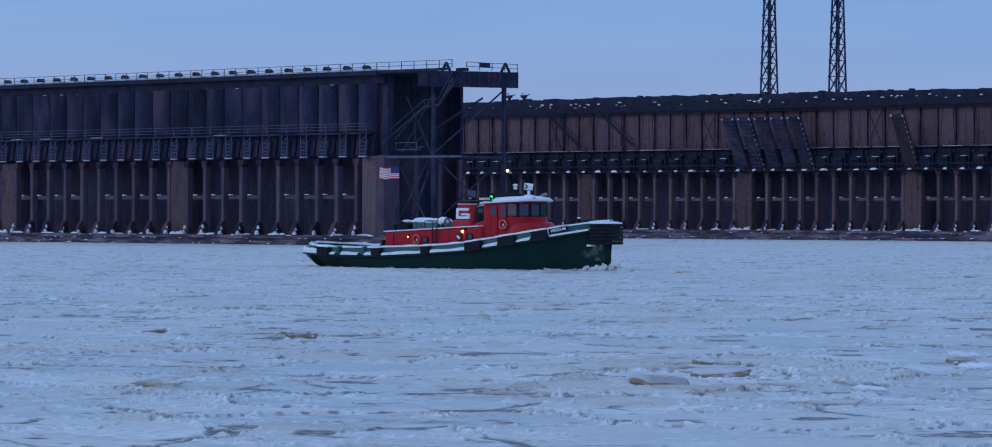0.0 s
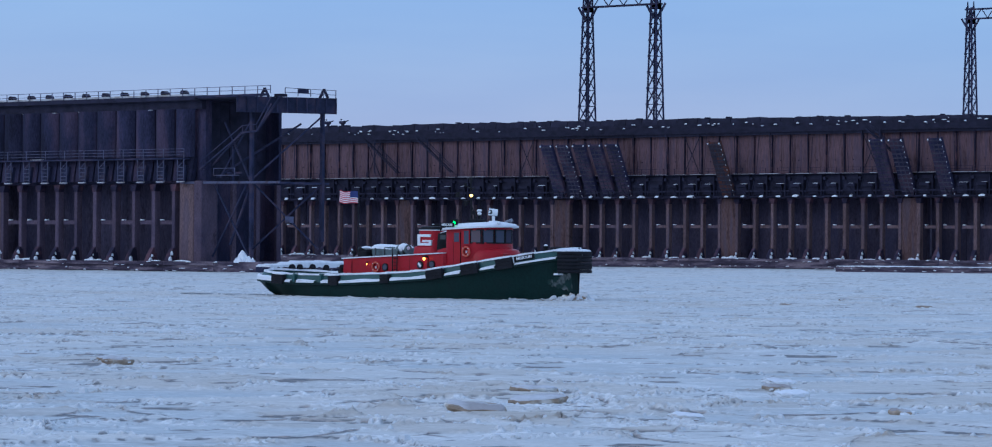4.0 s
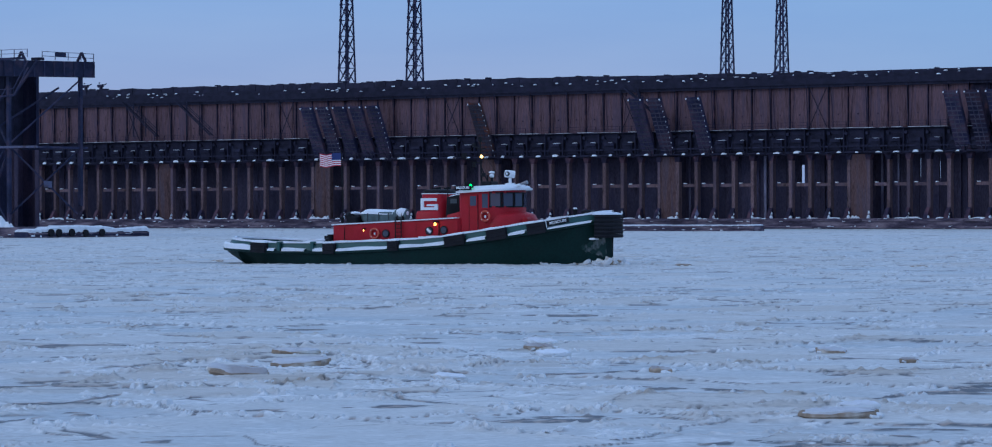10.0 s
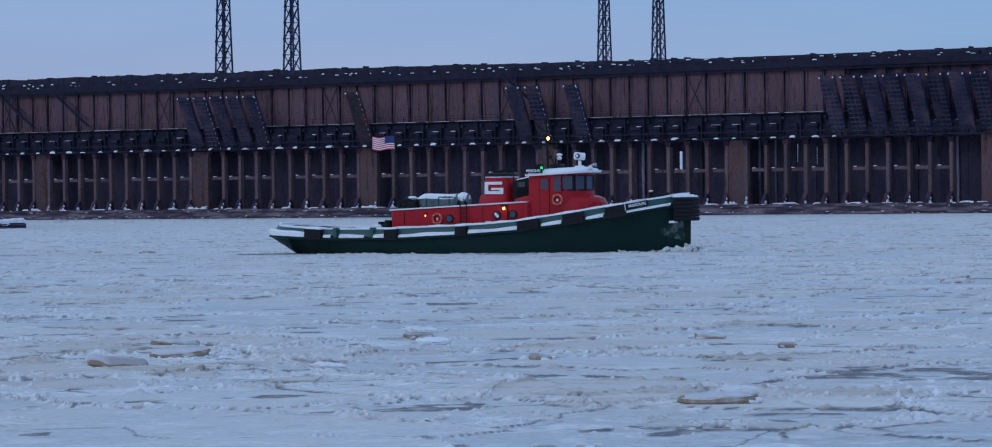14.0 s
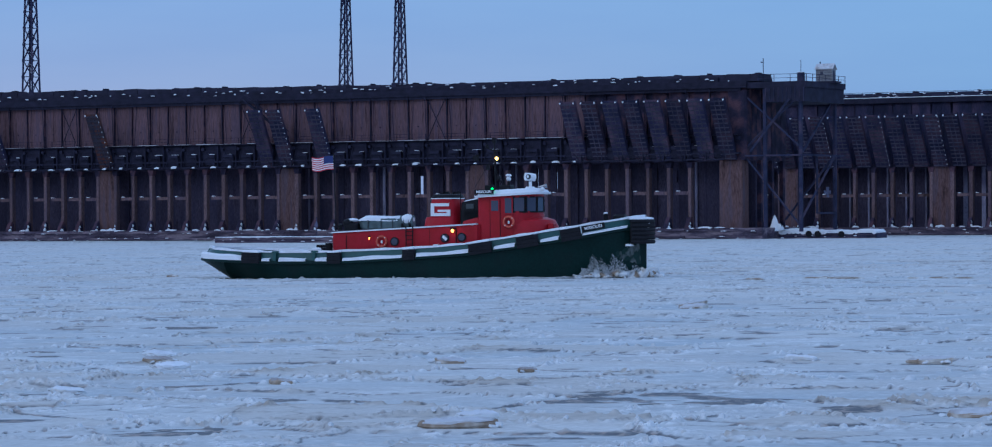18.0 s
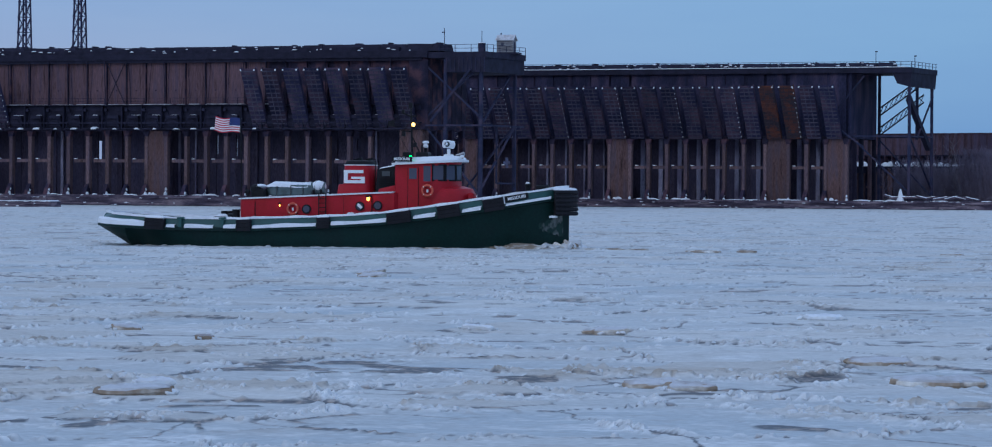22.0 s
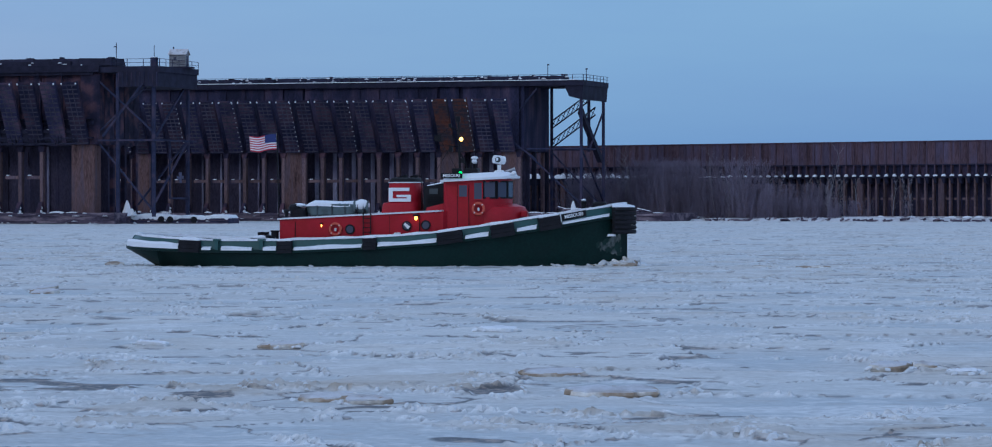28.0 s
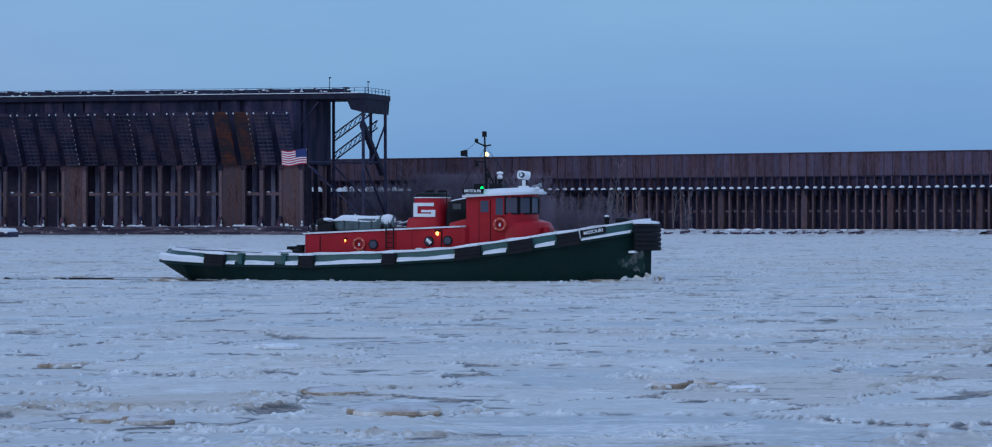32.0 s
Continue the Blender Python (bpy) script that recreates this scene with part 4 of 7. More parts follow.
def dock_near():
    Y, X0, X1, W = 295.0, -425.0, -294.5, 14.0
    d = thing("ore_dock", "dark riveted steel ore dock with a railed gallery", "dock")
    xs = [(i, -369.9 + PITCH * (i + glide(i, ((-14, 0.5), (4, 0.47), (10, 0.43), (15, 0.32), (19, 0.28))))) for i in range(-14, 20)]
    column_zone(d, xs, Y, 1.4, 11.2, 6.4, (-11, -1, 9), (-5, 5, 15), 8, W - 1, concrete_grey, concrete)
    base_crib(d, X0, X1 + 12, Y, W, 1.4)
    for i, x in xs:
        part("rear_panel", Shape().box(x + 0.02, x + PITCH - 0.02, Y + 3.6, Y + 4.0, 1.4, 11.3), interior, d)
        part("bin_panel", BIN1, None, d, at=pose(x, Y, 0))
        if rng.random() < 0.55:
            part("bin_cap_snow", BIN1_CAP, None, d, at=pose(x + rng.uniform(-0.6, 0.3), Y, 0))
        part("hopper", HOPPER1, None, d, at=pose(x, Y, 0))
        part("gate_frame", GATE1, None, d, at=pose(x + 0.5, Y, 0))
        part("gate_flap", GATE1_BOX, None, d, at=pose(x + 0.5, Y, 0))
        part("gate_lip_snow", LIP1, None, d, at=pose(x + 0.5, Y, 0))
        if rng.random() < 0.3:
            part("gallery_snow", GALLERY_SNOW, None, d, at=pose(x + rng.uniform(-0.8, 0.8), Y, 0))
        part("capstan", WINCH, None, d, at=pose(x + 1.8 + rng.uniform(-0.1, 0.1), Y - 0.3, 22.3))
    part("bin_body", Shape().box(X0, X1 - 2.5, Y + 0.6, Y + W, 11.3, 22.0).box(X1 - 2.5, X1, Y + 0.6, Y + 1.6, 11.3, 22.0), bin_dark, d)
    part("deck_edge", Shape().box(X0, X1, Y - 0.9, Y + W, 21.75, 22.3).box(X0, X1, Y - 0.2, Y + 0.6, 20.7, 21.75), steel_black, d)
    part("deck_snow", Shape().box(X0, X1 - 2, Y - 0.7, Y + 3, 22.3, 22.55), snow_dirty, d)
    part("gallery", Shape().box(X0, X1 - 1.9, Y - 1.4, Y, 14.3, 14.5), steel_blue, d)
    rail_run(d, X0, X1 - 1.9, Y - 1.4, 14.5, 1.15, PITCH, galvanised, 3, "gallery_railing")
    rail_run(d, X0, X1 + 12.6, Y - 0.85, 22.3, 1.0, 2.2, galvanised, 2, "deck_railing")
    part("end_wall", Shape().box(X1 - 2.5, X1 - 2.0, Y + 1.6, Y + W, 1.4, 22.0).box(X1 - 2.0, X1 + 0.4, Y + W - 0.5, Y + W, 1.4, 22.0), bin_dark, d)
    part("end_pier", Shape().chamfer(-298.3, -295.7, Y - 0.3, Y + 2.2, 1.4, 11.4, 0.1), concrete, d)
    part("end_pier", Shape().chamfer(-295.6, -294.2, Y - 0.45, Y + 2.4, 1.4, 11.6, 0.1), concrete_grey, d)
    for yy in (Y + 4.5, Y + 8.8, Y + 12.6):
        part("end_column", Shape().chamfer(-294.0, -293.5, yy, yy + 0.7, 1.4, 11.3, 0.05), concrete_grey, d)
    # near-black plates: the open end bay's shade is put into their colour
    for k in range(7):
        part("end_plate", Shape().box(-296.5, -296.42 + 0.05 * (k % 2), Y + 1.7 + 1.7 * k, Y + 3.3 + 1.7 * k, 11.6, 21.7), steel_black, d)
    # platform past the end
    g0, g1 = Vector((-287.3, 293.75, 0)), Vector((-281.9, 306.0, 0))
    part("end_girder", Shape().beam(g0 + Vector((0, 0, 21.1)), g1 + Vector((0, 0, 21.1)), 0.3, 2.0), steel_blue, d)
    part("end_platform", Shape().hexa([(-295, 294.1, 21.85), (-287.3, 294.1, 21.85), (-282.0, 306, 21.85), (-295, 306, 21.85), (-295, 294.1, 22.1), (-287.3, 294.1, 22.1), (-282.0, 306, 22.1), (-295, 306, 22.1)]), steel_black, d)
    part("deck_lip", Shape().box(-294.5, -282.2, 294.0, 294.2, 22.0, 22.3), steel_blue, d)
    rib = Shape().beam((0, 0, 20.1), (0, 0, 22.1), 0.12, 0.2).mesh("girder_rib", steel_blue)
    for k in range(11):
        p = g0.lerp(g1, k / 10) + Vector((0.2, -0.1, 0))
        part("girder_rib", rib, None, d, at=Matrix.Translation(p))
    trestle(d, [((-287.8, 297, 1.0), (-287.8, 297, 20.2)), ((-283.0, 304.8, 4.0), (-283.0, 304.8, 20.2))],
            [((-294.8, 296.5, 13.0), (-289.2, 296.5, 17.6)), ((-289.2, 296.5, 17.6), (-286.4, 296.5, 17.8)), ((-286.4, 296.5, 17.8), (-282.5, 296.5, 22.0)), ((-294.5, 297, 11.3), (-283.0, 297, 11.3)), ((-283, 297, 11.3), (-283, 306, 11.3)), ((-292.5, 297, 19.0), (-287.8, 297, 11.3)), ((-287.8, 297, 11.3), (-291.5, 297, 3.5)),
             ((-294.5, 306, 11.3), (-283, 306, 11.3)), ((-294, 297, 12), (-287.8, 306, 19)),
             ((-291, 297, 11.3), (-291, 297, 16)), ((-292.0, 297, 12.6), (-289.6, 297, 12.6))], 0.2)
    for a, b_ in (((-294.0, 296.6, 11.2), (-288.0, 296.8, 2.0)), ((-288.0, 296.4, 11.2), (-294.0, 296.4, 2.0)), ((-287.6, 297.2, 11.2), (-283.2, 304.4, 3.0)), ((-283.2, 304.6, 11.0), (-287.6, 297.0, 3.0)),
                  ((-287.6, 297.2, 12.0), (-283.2, 304.6, 19.6)), ((-287.9, 297.3, 19.6), (-293.6, 297.3, 12.0))):
        part("cross_brace", Shape().beam(a, b_, 0.16, 0.2), steel_blue, d)
    es = Shape()
    for o in (0.0, 0.9):
        es.beam((-294.3, 294.3, 13.0 + o), (-286.8, 294.3, 17.5 + o), 0.12, 0.16 - 0.06 * o)
        es.beam((-286.8, 294.3, 17.5 + o), (-284.4, 294.3, 17.6 + o), 0.12, 0.14 - 0.05 * o)
        es.beam((-284.4, 294.3, 17.6 + o), (-281.9, 294.3, 21.0 + o), 0.12, 0.16 - 0.06 * o)
    for k in range(22):
        es.box(-294.3 + 0.34 * k, -294.05 + 0.34 * k, 294.3, 295.0, 13.0 + 0.205 * k, 13.05 + 0.205 * k)
    for xx in (-286.8, -285.6, -284.4):
        es.box(xx - 0.03, xx + 0.03, 294.27, 294.33, 17.5, 18.5)
    part("end_stair", es, steel_blue, d)
    part("end_landing", Shape().box(-293.0, -289.2, 295.4, 296.2, 12.2, 12.32).box(-293.0, -289.2, 295.42, 295.48, 13.1, 13.18).box(-293.0, -292.92, 295.42, 295.48, 12.3, 13.1).box(-289.3, -289.22, 295.42, 295.48, 12.3, 13.1), galvanised, d)
    part("end_beam", Shape().beam((-297.5, 294.4, 11.35), (-282.6, 296.6, 11.35), 0.2, 0.28), galvanised, d)
    for x, y_ in ((-286.6, 298.0), (-282.6, 304.6)):
        part("deck_bracket", Shape().beam((x - 0.7, y_, 22.1), (x, y_, 23.2), 0.2, 0.3).beam((x + 0.7, y_, 22.1), (x, y_, 23.2), 0.2, 0.3), steel_black, d)
    part("deck_box", Shape().chamfer(-285.0, -283.6, 298, 299, 22.1, 22.45, 0.05), steel_black, d)
    part("deck_sign", Shape().box(-282.3, -282.2, 299.6, 301.4, 22.5, 23.1), steel_blue, d)
    rail_end = Shape()
    for zz in (22.55, 23.1):
        rail_end.box(-281.8, -281.73, 296.6, 306, zz - 0.06, zz)
    for k in range(5):
        rail_end.box(-281.8, -281.73, 296.6 + 2.32 * k, 296.67 + 2.32 * k, 22.1, 23.1)
    part("end_railing", rail_end, steel_blue, d)
    part("sign_board", Shape().box(-282.5, -282.4, 297.6, 299.0, 6.3, 7.1), galvanised, d, "faded grey notice board")
    return d


dock_near()

# ---- third dock: every pocket with its chute, open trestle at the end ----
CHUTE3 = chute_mesh(chute_mat, 10.2, 5.0)
CHUTE3_R = chute_mesh(chute_rust, 10.2, 5.0)
STUDS3 = rivets_mesh(10.2, 5.0)
STUDS3B = rivets_mesh(10.2, 5.0, side=False)
RIBS3 = ribs_mesh(10.2, 5.0)
RIBS3R = ribs_mesh(10.2, 5.0, mat=chute_rust)


def dock_far():
    Y, X0, X1, W = 532.0, -285.0, -166.5, 14.5
    d = thing("ore_dock", "dark ore dock with a full row of raised chutes", "dock")
    step_x = ((-4, -3.48), (-1, -0.59), (0, 0.42), (1, 1.47), (2, 2.40), (3, 3.32), (7, 7.14), (8, 8.21), (9, 9.34), (10, 10.21), (11, 11.14), (12, 12.14))
    xs = [(i, -211.2 + PITCH * (glide(i, step_x) if i >= -4 else -3.48 + 0.97 * (i + 4))) for i in range(-19, 13)]
    column_zone(d, xs, Y, 1.5, 11.9, 7.1, (-16, -8, 0, 8, 11), (), 9, depth=W - 1)
    base_crib(d, X0, -139.8, Y, W, 1.5)
    part("soffit", Shape().box(X0, X1, Y + 0.3, Y + W, 11.9, 12.5), interior, d)
    rear_wall(d, X0, X1, Y + 4.6, 1.5, 11.9, [(-211.2 + PITCH * 2.72, 0.2)], 33)
    for i, x in xs:
        # added pale strips paint the faint daylight seen between the columns
        if i > -5 and i not in (1, 9):
            wide = 0.35 if i < 1 else 0.8
            part("frosted_strut", Shape().chamfer(-wide / 2, wide / 2, -0.5, -0.2, 1.5, 11.9, 0.05), daylit, d, at=pose(x - 2.7, Y + 4.6, 0))
    for i in range(-19, 12):
        x = -211.2 + PITCH * (3.88 + 0.967 * (i - 3))
        c = part("chute", CHUTE3_R if i in (8, 9) else CHUTE3, None, d, "orange rusted chute" if i in (8, 9) else "", at=pose(x, Y - 0.8, 11.9))
        part("ribs", RIBS3R if i in (8, 9) else RIBS3, None, c)
        tagged(part("snow_studs", STUDS3 if i % 3 == 0 else STUDS3B, None, c), kind="stuff")
    for i, x in xs:
        if x < X1 - 1:
            part("bin_panel", BIN3, None, d, at=pose(x, Y, 0))
    part("bin_body", Shape().box(X0, X1, Y + 0.5, Y + W, 12.5, 23.4), bin_dark, d)
    part("deck_girder", Shape().box(X0, X1 + 11.2, Y - 0.8, Y + W + 0.2, 23.0, 23.9), steel_black, d)
    part("deck_snow", Shape().box(X0, X1 + 10, Y - 0.9, Y + 2, 23.9, 24.02), snow, d)
    rail_run(d, X0, X1 + 11.2, Y - 0.8, 23.9, 1.0, 1.9, steel_blue, 2, "deck_railing")
    ore_ridge(d, X0, X1 + 7, Y + 0.3, 23.9, ((-300, 0.9), (-140, 0.9)), "deck_timber", steel_black, 13, 1.05, (5.2, 6.6))
    part("end_wall", Shape().box(X1, X1 + 0.5, Y, Y + W, 12.0, 23.0), bin_dark, d)
    part("end_recess", Shape().box(X1 - 4.6, X1 - 4.2, Y + 0.8, Y + W, 1.5, 12.0), interior, d)
    for yy in (Y + 6.5, Y + W - 0.7):
        part("end_column", Shape().chamfer(X1 - 0.2, X1 + 0.5, yy, yy + 0.7, 1.5, 12.0, 0.05), steel_black, d)
    e = X1
    part("end_box", Shape().hexa([(e + 8.6, Y - 0.6, 21.2), (e + 10.9, Y - 0.6, 20.6), (e + 10.9, Y + W, 20.6), (e + 8.6, Y + W, 21.2), (e + 7.8, Y - 0.6, 23.0), (e + 11.1, Y - 0.6, 23.0), (e + 11.1, Y + W, 23.0), (e + 7.8, Y + W, 23.0)]), steel_black, d)
    er = Shape()
    for zz in (24.4, 24.9):
        er.box(e + 11.1, e + 11.18, Y - 0.8, Y + W, zz - 0.06, zz)
    for k in range(8):
        er.box(e + 11.1, e + 11.18, Y - 0.8 + 2.1 * k, Y - 0.72 + 2.1 * k, 23.9, 24.9)
    part("end_railing", er, steel_blue, d)
    trestle(d, [((e + 10.6, Y, 1.5), (e + 10.6, Y, 23)), ((e + 10.6, Y + W - 1, 1.5), (e + 10.6, Y + W - 1, 23)), ((e + 1.0, Y + W, 1.5), (e + 1, Y + W, 23)), ((e + 8.0, Y + W - 1, 12), (e + 8.0, Y + W - 1, 21))],
            [((e + 0.8, Y, 12.4), (e + 10.6, Y, 12.4)), ((e - 2.5, Y - 0.9, 16), (e + 3, Y - 0.9, 22.5)), ((e + 10.6, Y, 12.4), (e + 10.6, Y + W - 1, 12.4)), ((e + 0.8, Y, 11.9), (e + 10.6, Y, 3)), ((e + 10.6, Y, 12.4), (e + 10.6, Y + W - 1, 3.5)), ((e + 1, Y + W, 12.4), (e + 10.6, Y + W, 12.4)),
             ((e + 1, Y + W, 12), (e + 10.6, Y + W, 2)), ((e + 1, Y + 2, 12.4), (e - 5, Y - 1, 18)), ((e + 10.6, Y + W - 1, 19), (e + 10.6, Y + 5, 12.4)), ((e - 4, Y - 0.9, 15.5), (e + 3, Y - 0.9, 10.5))], 0.2)
    for (za, zb) in ((12.6, 18.4), (16.0, 21.6)):
        st = Shape()
        a, b_ = Vector((e + 1.2, Y + W - 1, za)), Vector((e + 9.2, Y + W - 1, zb))
        for o in (0.0, 1.3):
            st.beam(a + Vector((0, 0, o)), b_ + Vector((0, 0, o)), 0.16, 0.22)
        for k in range(9):
            p, q = a.lerp(b_, k / 9), a.lerp(b_, (k + 1) / 9)
            st.beam(p, q + Vector((0, 0, 1.3)), 0.1, 0.1)
            st.beam(p + Vector((0, 0, 1.3)), q, 0.1, 0.1)
        part("lattice_stair", st, steel_black, d)
    part("hoist_boom", Shape().beam((e + 10.0, Y + 1.5, 18.8), (e + 10.6, Y + 11.5, 10.5), 0.8, 1.0), steel_black, d, "dark boom hung under the deck end")
    for x, hgt in ((e + 3.8, 26.8), (e + 10.6, 26.0)):
        part("lamp_mast", Shape().tube((x, Y + 3, 23.9), (x, Y + 3, hgt), 0.06, 5).box(x - 0.1, x + 0.25, Y + 2.9, Y + 3.1, hgt - 0.2, hgt), steel_black, d)
    return d


BIN3 = bin_mesh(12.4, 23.0, bin_dark, 0.15)
dock_c = dock_far()
deck_snow(dock_c, -280, -158, 532.0, 23.95, 110, 17)

# operator's hut and mast on the middle dock's end
planks = material("grey_planks", (0.27, 0.27, 0.285), 0.85, 0, 0.45, 0.8, 9, 0.3, (0.15, 0.145, 0.15), 0.5, (0.3, 0.3, 3.0))
hut = thing("operator_hut", "small weathered plank hut with a snowy gable roof", "hut", at=pose(-201.6, 467.0, 24.0, 0, 0, 8) @ Matrix.Scale(0.86, 4))
part("floor_sill", Shape().box(-1.9, 2.4, -0.5, 3.0, 0.0, 0.3), steel_black, hut)
part("wall", Shape().loft([[(-1.5, 0, 0.3), (-1.5, 2.4, 0.3), (-1.5, 2.4, 2.5), (-1.5, 1.2, 3.3), (-1.5, 0, 2.5)], [(1.5, 0, 0.3), (1.5, 2.4, 0.3), (1.5, 2.4, 2.5), (1.5, 1.2, 3.3), (1.5, 0, 2.5)]]), planks, hut)
for y0, y1 in ((-0.25, 1.2), (2.65, 1.2)):
    part("roof", Shape().hexa([(-1.7, y0, 2.42), (1.7, y0, 2.42), (1.7, y1, 3.34), (-1.7, y1, 3.34), (-1.7, y0, 2.58), (1.7, y0, 2.58), (1.7, y1, 3.52), (-1.7, y1, 3.52)]), snow_dirty, hut)
for k in range(5):
    part("plank_joint", Shape().box(-1.5, 1.5, -0.015, 0, 0.62 + 0.4 * k, 0.65 + 0.4 * k), steel_black, hut)
w_ = part("window", Shape().box(-0.75, -0.1, -0.06, 0, 1.35, 2.1), planks, hut)
part("pane", Shape().box(-0.68, -0.17, -0.09, -0.06, 1.42, 2.03), glass, w_)
part("door", Shape().box(1.5, 1.54, 0.7, 1.5, 0.3, 2.2), steel_blue, hut)
part("chimney", Shape().tube((-1.1, 1.5, 3.2), (-1.1, 1.5, 3.9), 0.12, 6), steel_black, hut)
deck_box = thing("switch_box", "dark steel switch box on the dock deck", "box", at=pose(-205.2, 466.0, 24.0))
part("body", Shape().chamfer(-0.5, 0.5, 0, 0.8, 0, 1.7, 0.05), steel_blue, deck_box)
part("pole", Shape().tube((0, 0.4, 1.7), (0, 0.4, 3.6), 0.05, 6), steel_black, deck_box)
part("lid_snow", Shape().chamfer(-0.48, 0.48, 0.05, 0.75, 1.7, 1.8, 0.04), snow, deck_box)
for wx in (-421.2, -425.0):
    wn_ = thing("deck_winch", "small dark winch on a stand on the dock deck", "winch", "deck winches", at=pose(wx, 458.8, 25.6))
    part("stand", Shape().chamfer(-0.7, 0.7, 0, 1.0, 0, 0.6, 0.05).box(-0.25, 0.25, 0.3, 0.7, 0.6, 1.3), steel_black, wn_)
    part("drum", Shape().tube((-0.7, 0.5, 1.25), (0.5, 0.5, 1.25), 0.32, 10), steel_blue, wn_)
    part("arm", Shape().beam((0.2, 0.5, 1.2), (1.4, 0.5, 1.6), 0.14, 0.16).box(-0.5, -0.35, 0.4, 0.6, 1.2, 1.9), steel_black, wn_)
    part("drum_snow", Shape().chamfer(-0.6, 0.4, 0.3, 0.7, 1.5, 1.62, 0.05), snow, wn_)
mast_b = thing("lamp_mast", "thin steel lamp mast on the dock deck", "mast", at=pose(-208.2, 459.0, 24.0))
part("pole", Shape().tube((0, 0, 0), (0, 0, 3.7), 0.06, 6), steel_black, mast_b)
part("lamp_arm", Shape().box(-0.4, 0.0, -0.06, 0.06, 3.0, 3.15), steel_blue, mast_b)


# ---- lattice towers behind the docks ----
def lattice_tower(x0, x1, y, top, label):
    t = thing("lattice_tower", label, "tower", "lattice towers")
    for xc in (x0, x1):
        leg = part("leg", Shape().box(xc - 0.02, xc + 0.02, y, y + 0.04, 0, 0.04), steel_blue, t)
        half = lambda z: 1.90 - 1.30 * z / top
        for sx in (-1, 1):
            for sy in (-1, 1):
                part("chord", Shape().beam((xc + sx * half(0), y + sy * half(0), 0), (xc + sx * half(top), y + sy * half(top), top), 0.34, 0.34), steel_blue, leg)
        n = 17
        for k in range(n):
            za, zb = top * k / n, top * (k + 1) / n
            a, b_ = half(za), half(zb)
            for sy in (-1, 1):
                for p, q in (((xc - a, y + sy * a, za), (xc + b_, y + sy * b_, zb)), ((xc + a, y + sy * a, za), (xc - b_, y + sy * b_, zb)), ((xc - b_, y + sy * b_, zb), (xc + b_, y + sy * b_, zb))):
                    part("lacing_bar", Shape().beam(p, q, 0.15, 0.15), steel_blue, leg)
            for sx in (-1, 1):
                part("lacing_bar", Shape().beam((xc + sx * a, y - a, za), (xc + sx * b_, y + b_, zb), 0.13, 0.13), steel_blue, leg)
                part("gusset", Shape().box(xc + sx * b_ - 0.28, xc + sx * b_ + 0.28, y - b_ - 0.1, y - b_ + 0.2, zb - 0.25, zb + 0.25), steel_blue, leg)
        for o in (-1, 1):
            part("haunch", Shape().beam((xc + o * 0.5, y, top - 5.2), (xc + o * 2.4, y, top - 2.3), 0.3, 0.35).box(xc - 0.95, xc + 0.95, y - 0.7, y + 0.7, top - 3.4, top - 2.2), steel_blue, leg)
    s = Shape()
    for z in (top - 0.2, top - 2.4):
        for yy in (y - 0.6, y + 0.6):
            s.beam((x0 - 1.2, yy, z), (x1 + 1.2, yy, z), 0.3, 0.3)
    n = 9
    for k in range(n):
        a, b_ = x0 + (x1 - x0) * k / n, x0 + (x1 - x0) * (k + 1) / n
        za, zb = (top - 2.4, top - 0.2) if k % 2 else (top - 0.2, top - 2.4)
        s.beam((a, y - 0.6, za), (b_, y - 0.6, zb), 0.16, 0.16)
    part("cross_girder", s, steel_blue, t)
    for xc in (x0, x1):
        for o in (-0.8, 0.8):
            part("insulator", Shape().tube((xc + o, y, top), (xc + o, y, top + 1.6), 0.22, 6, 0.12), steel_blue, t)
    return t


lattice_tower(-410.2, -393.1, 520.0, 54.2, "tall dark lattice steel gantry tower behind dock")
lattice_tower(-400.7, -386.1, 650.0, 59.0, "tall dark lattice steel gantry tower farther off")


# ---- the long rusted wall on the far shore ----
WALL_D, WALL_TURN = 470.0, 22.0


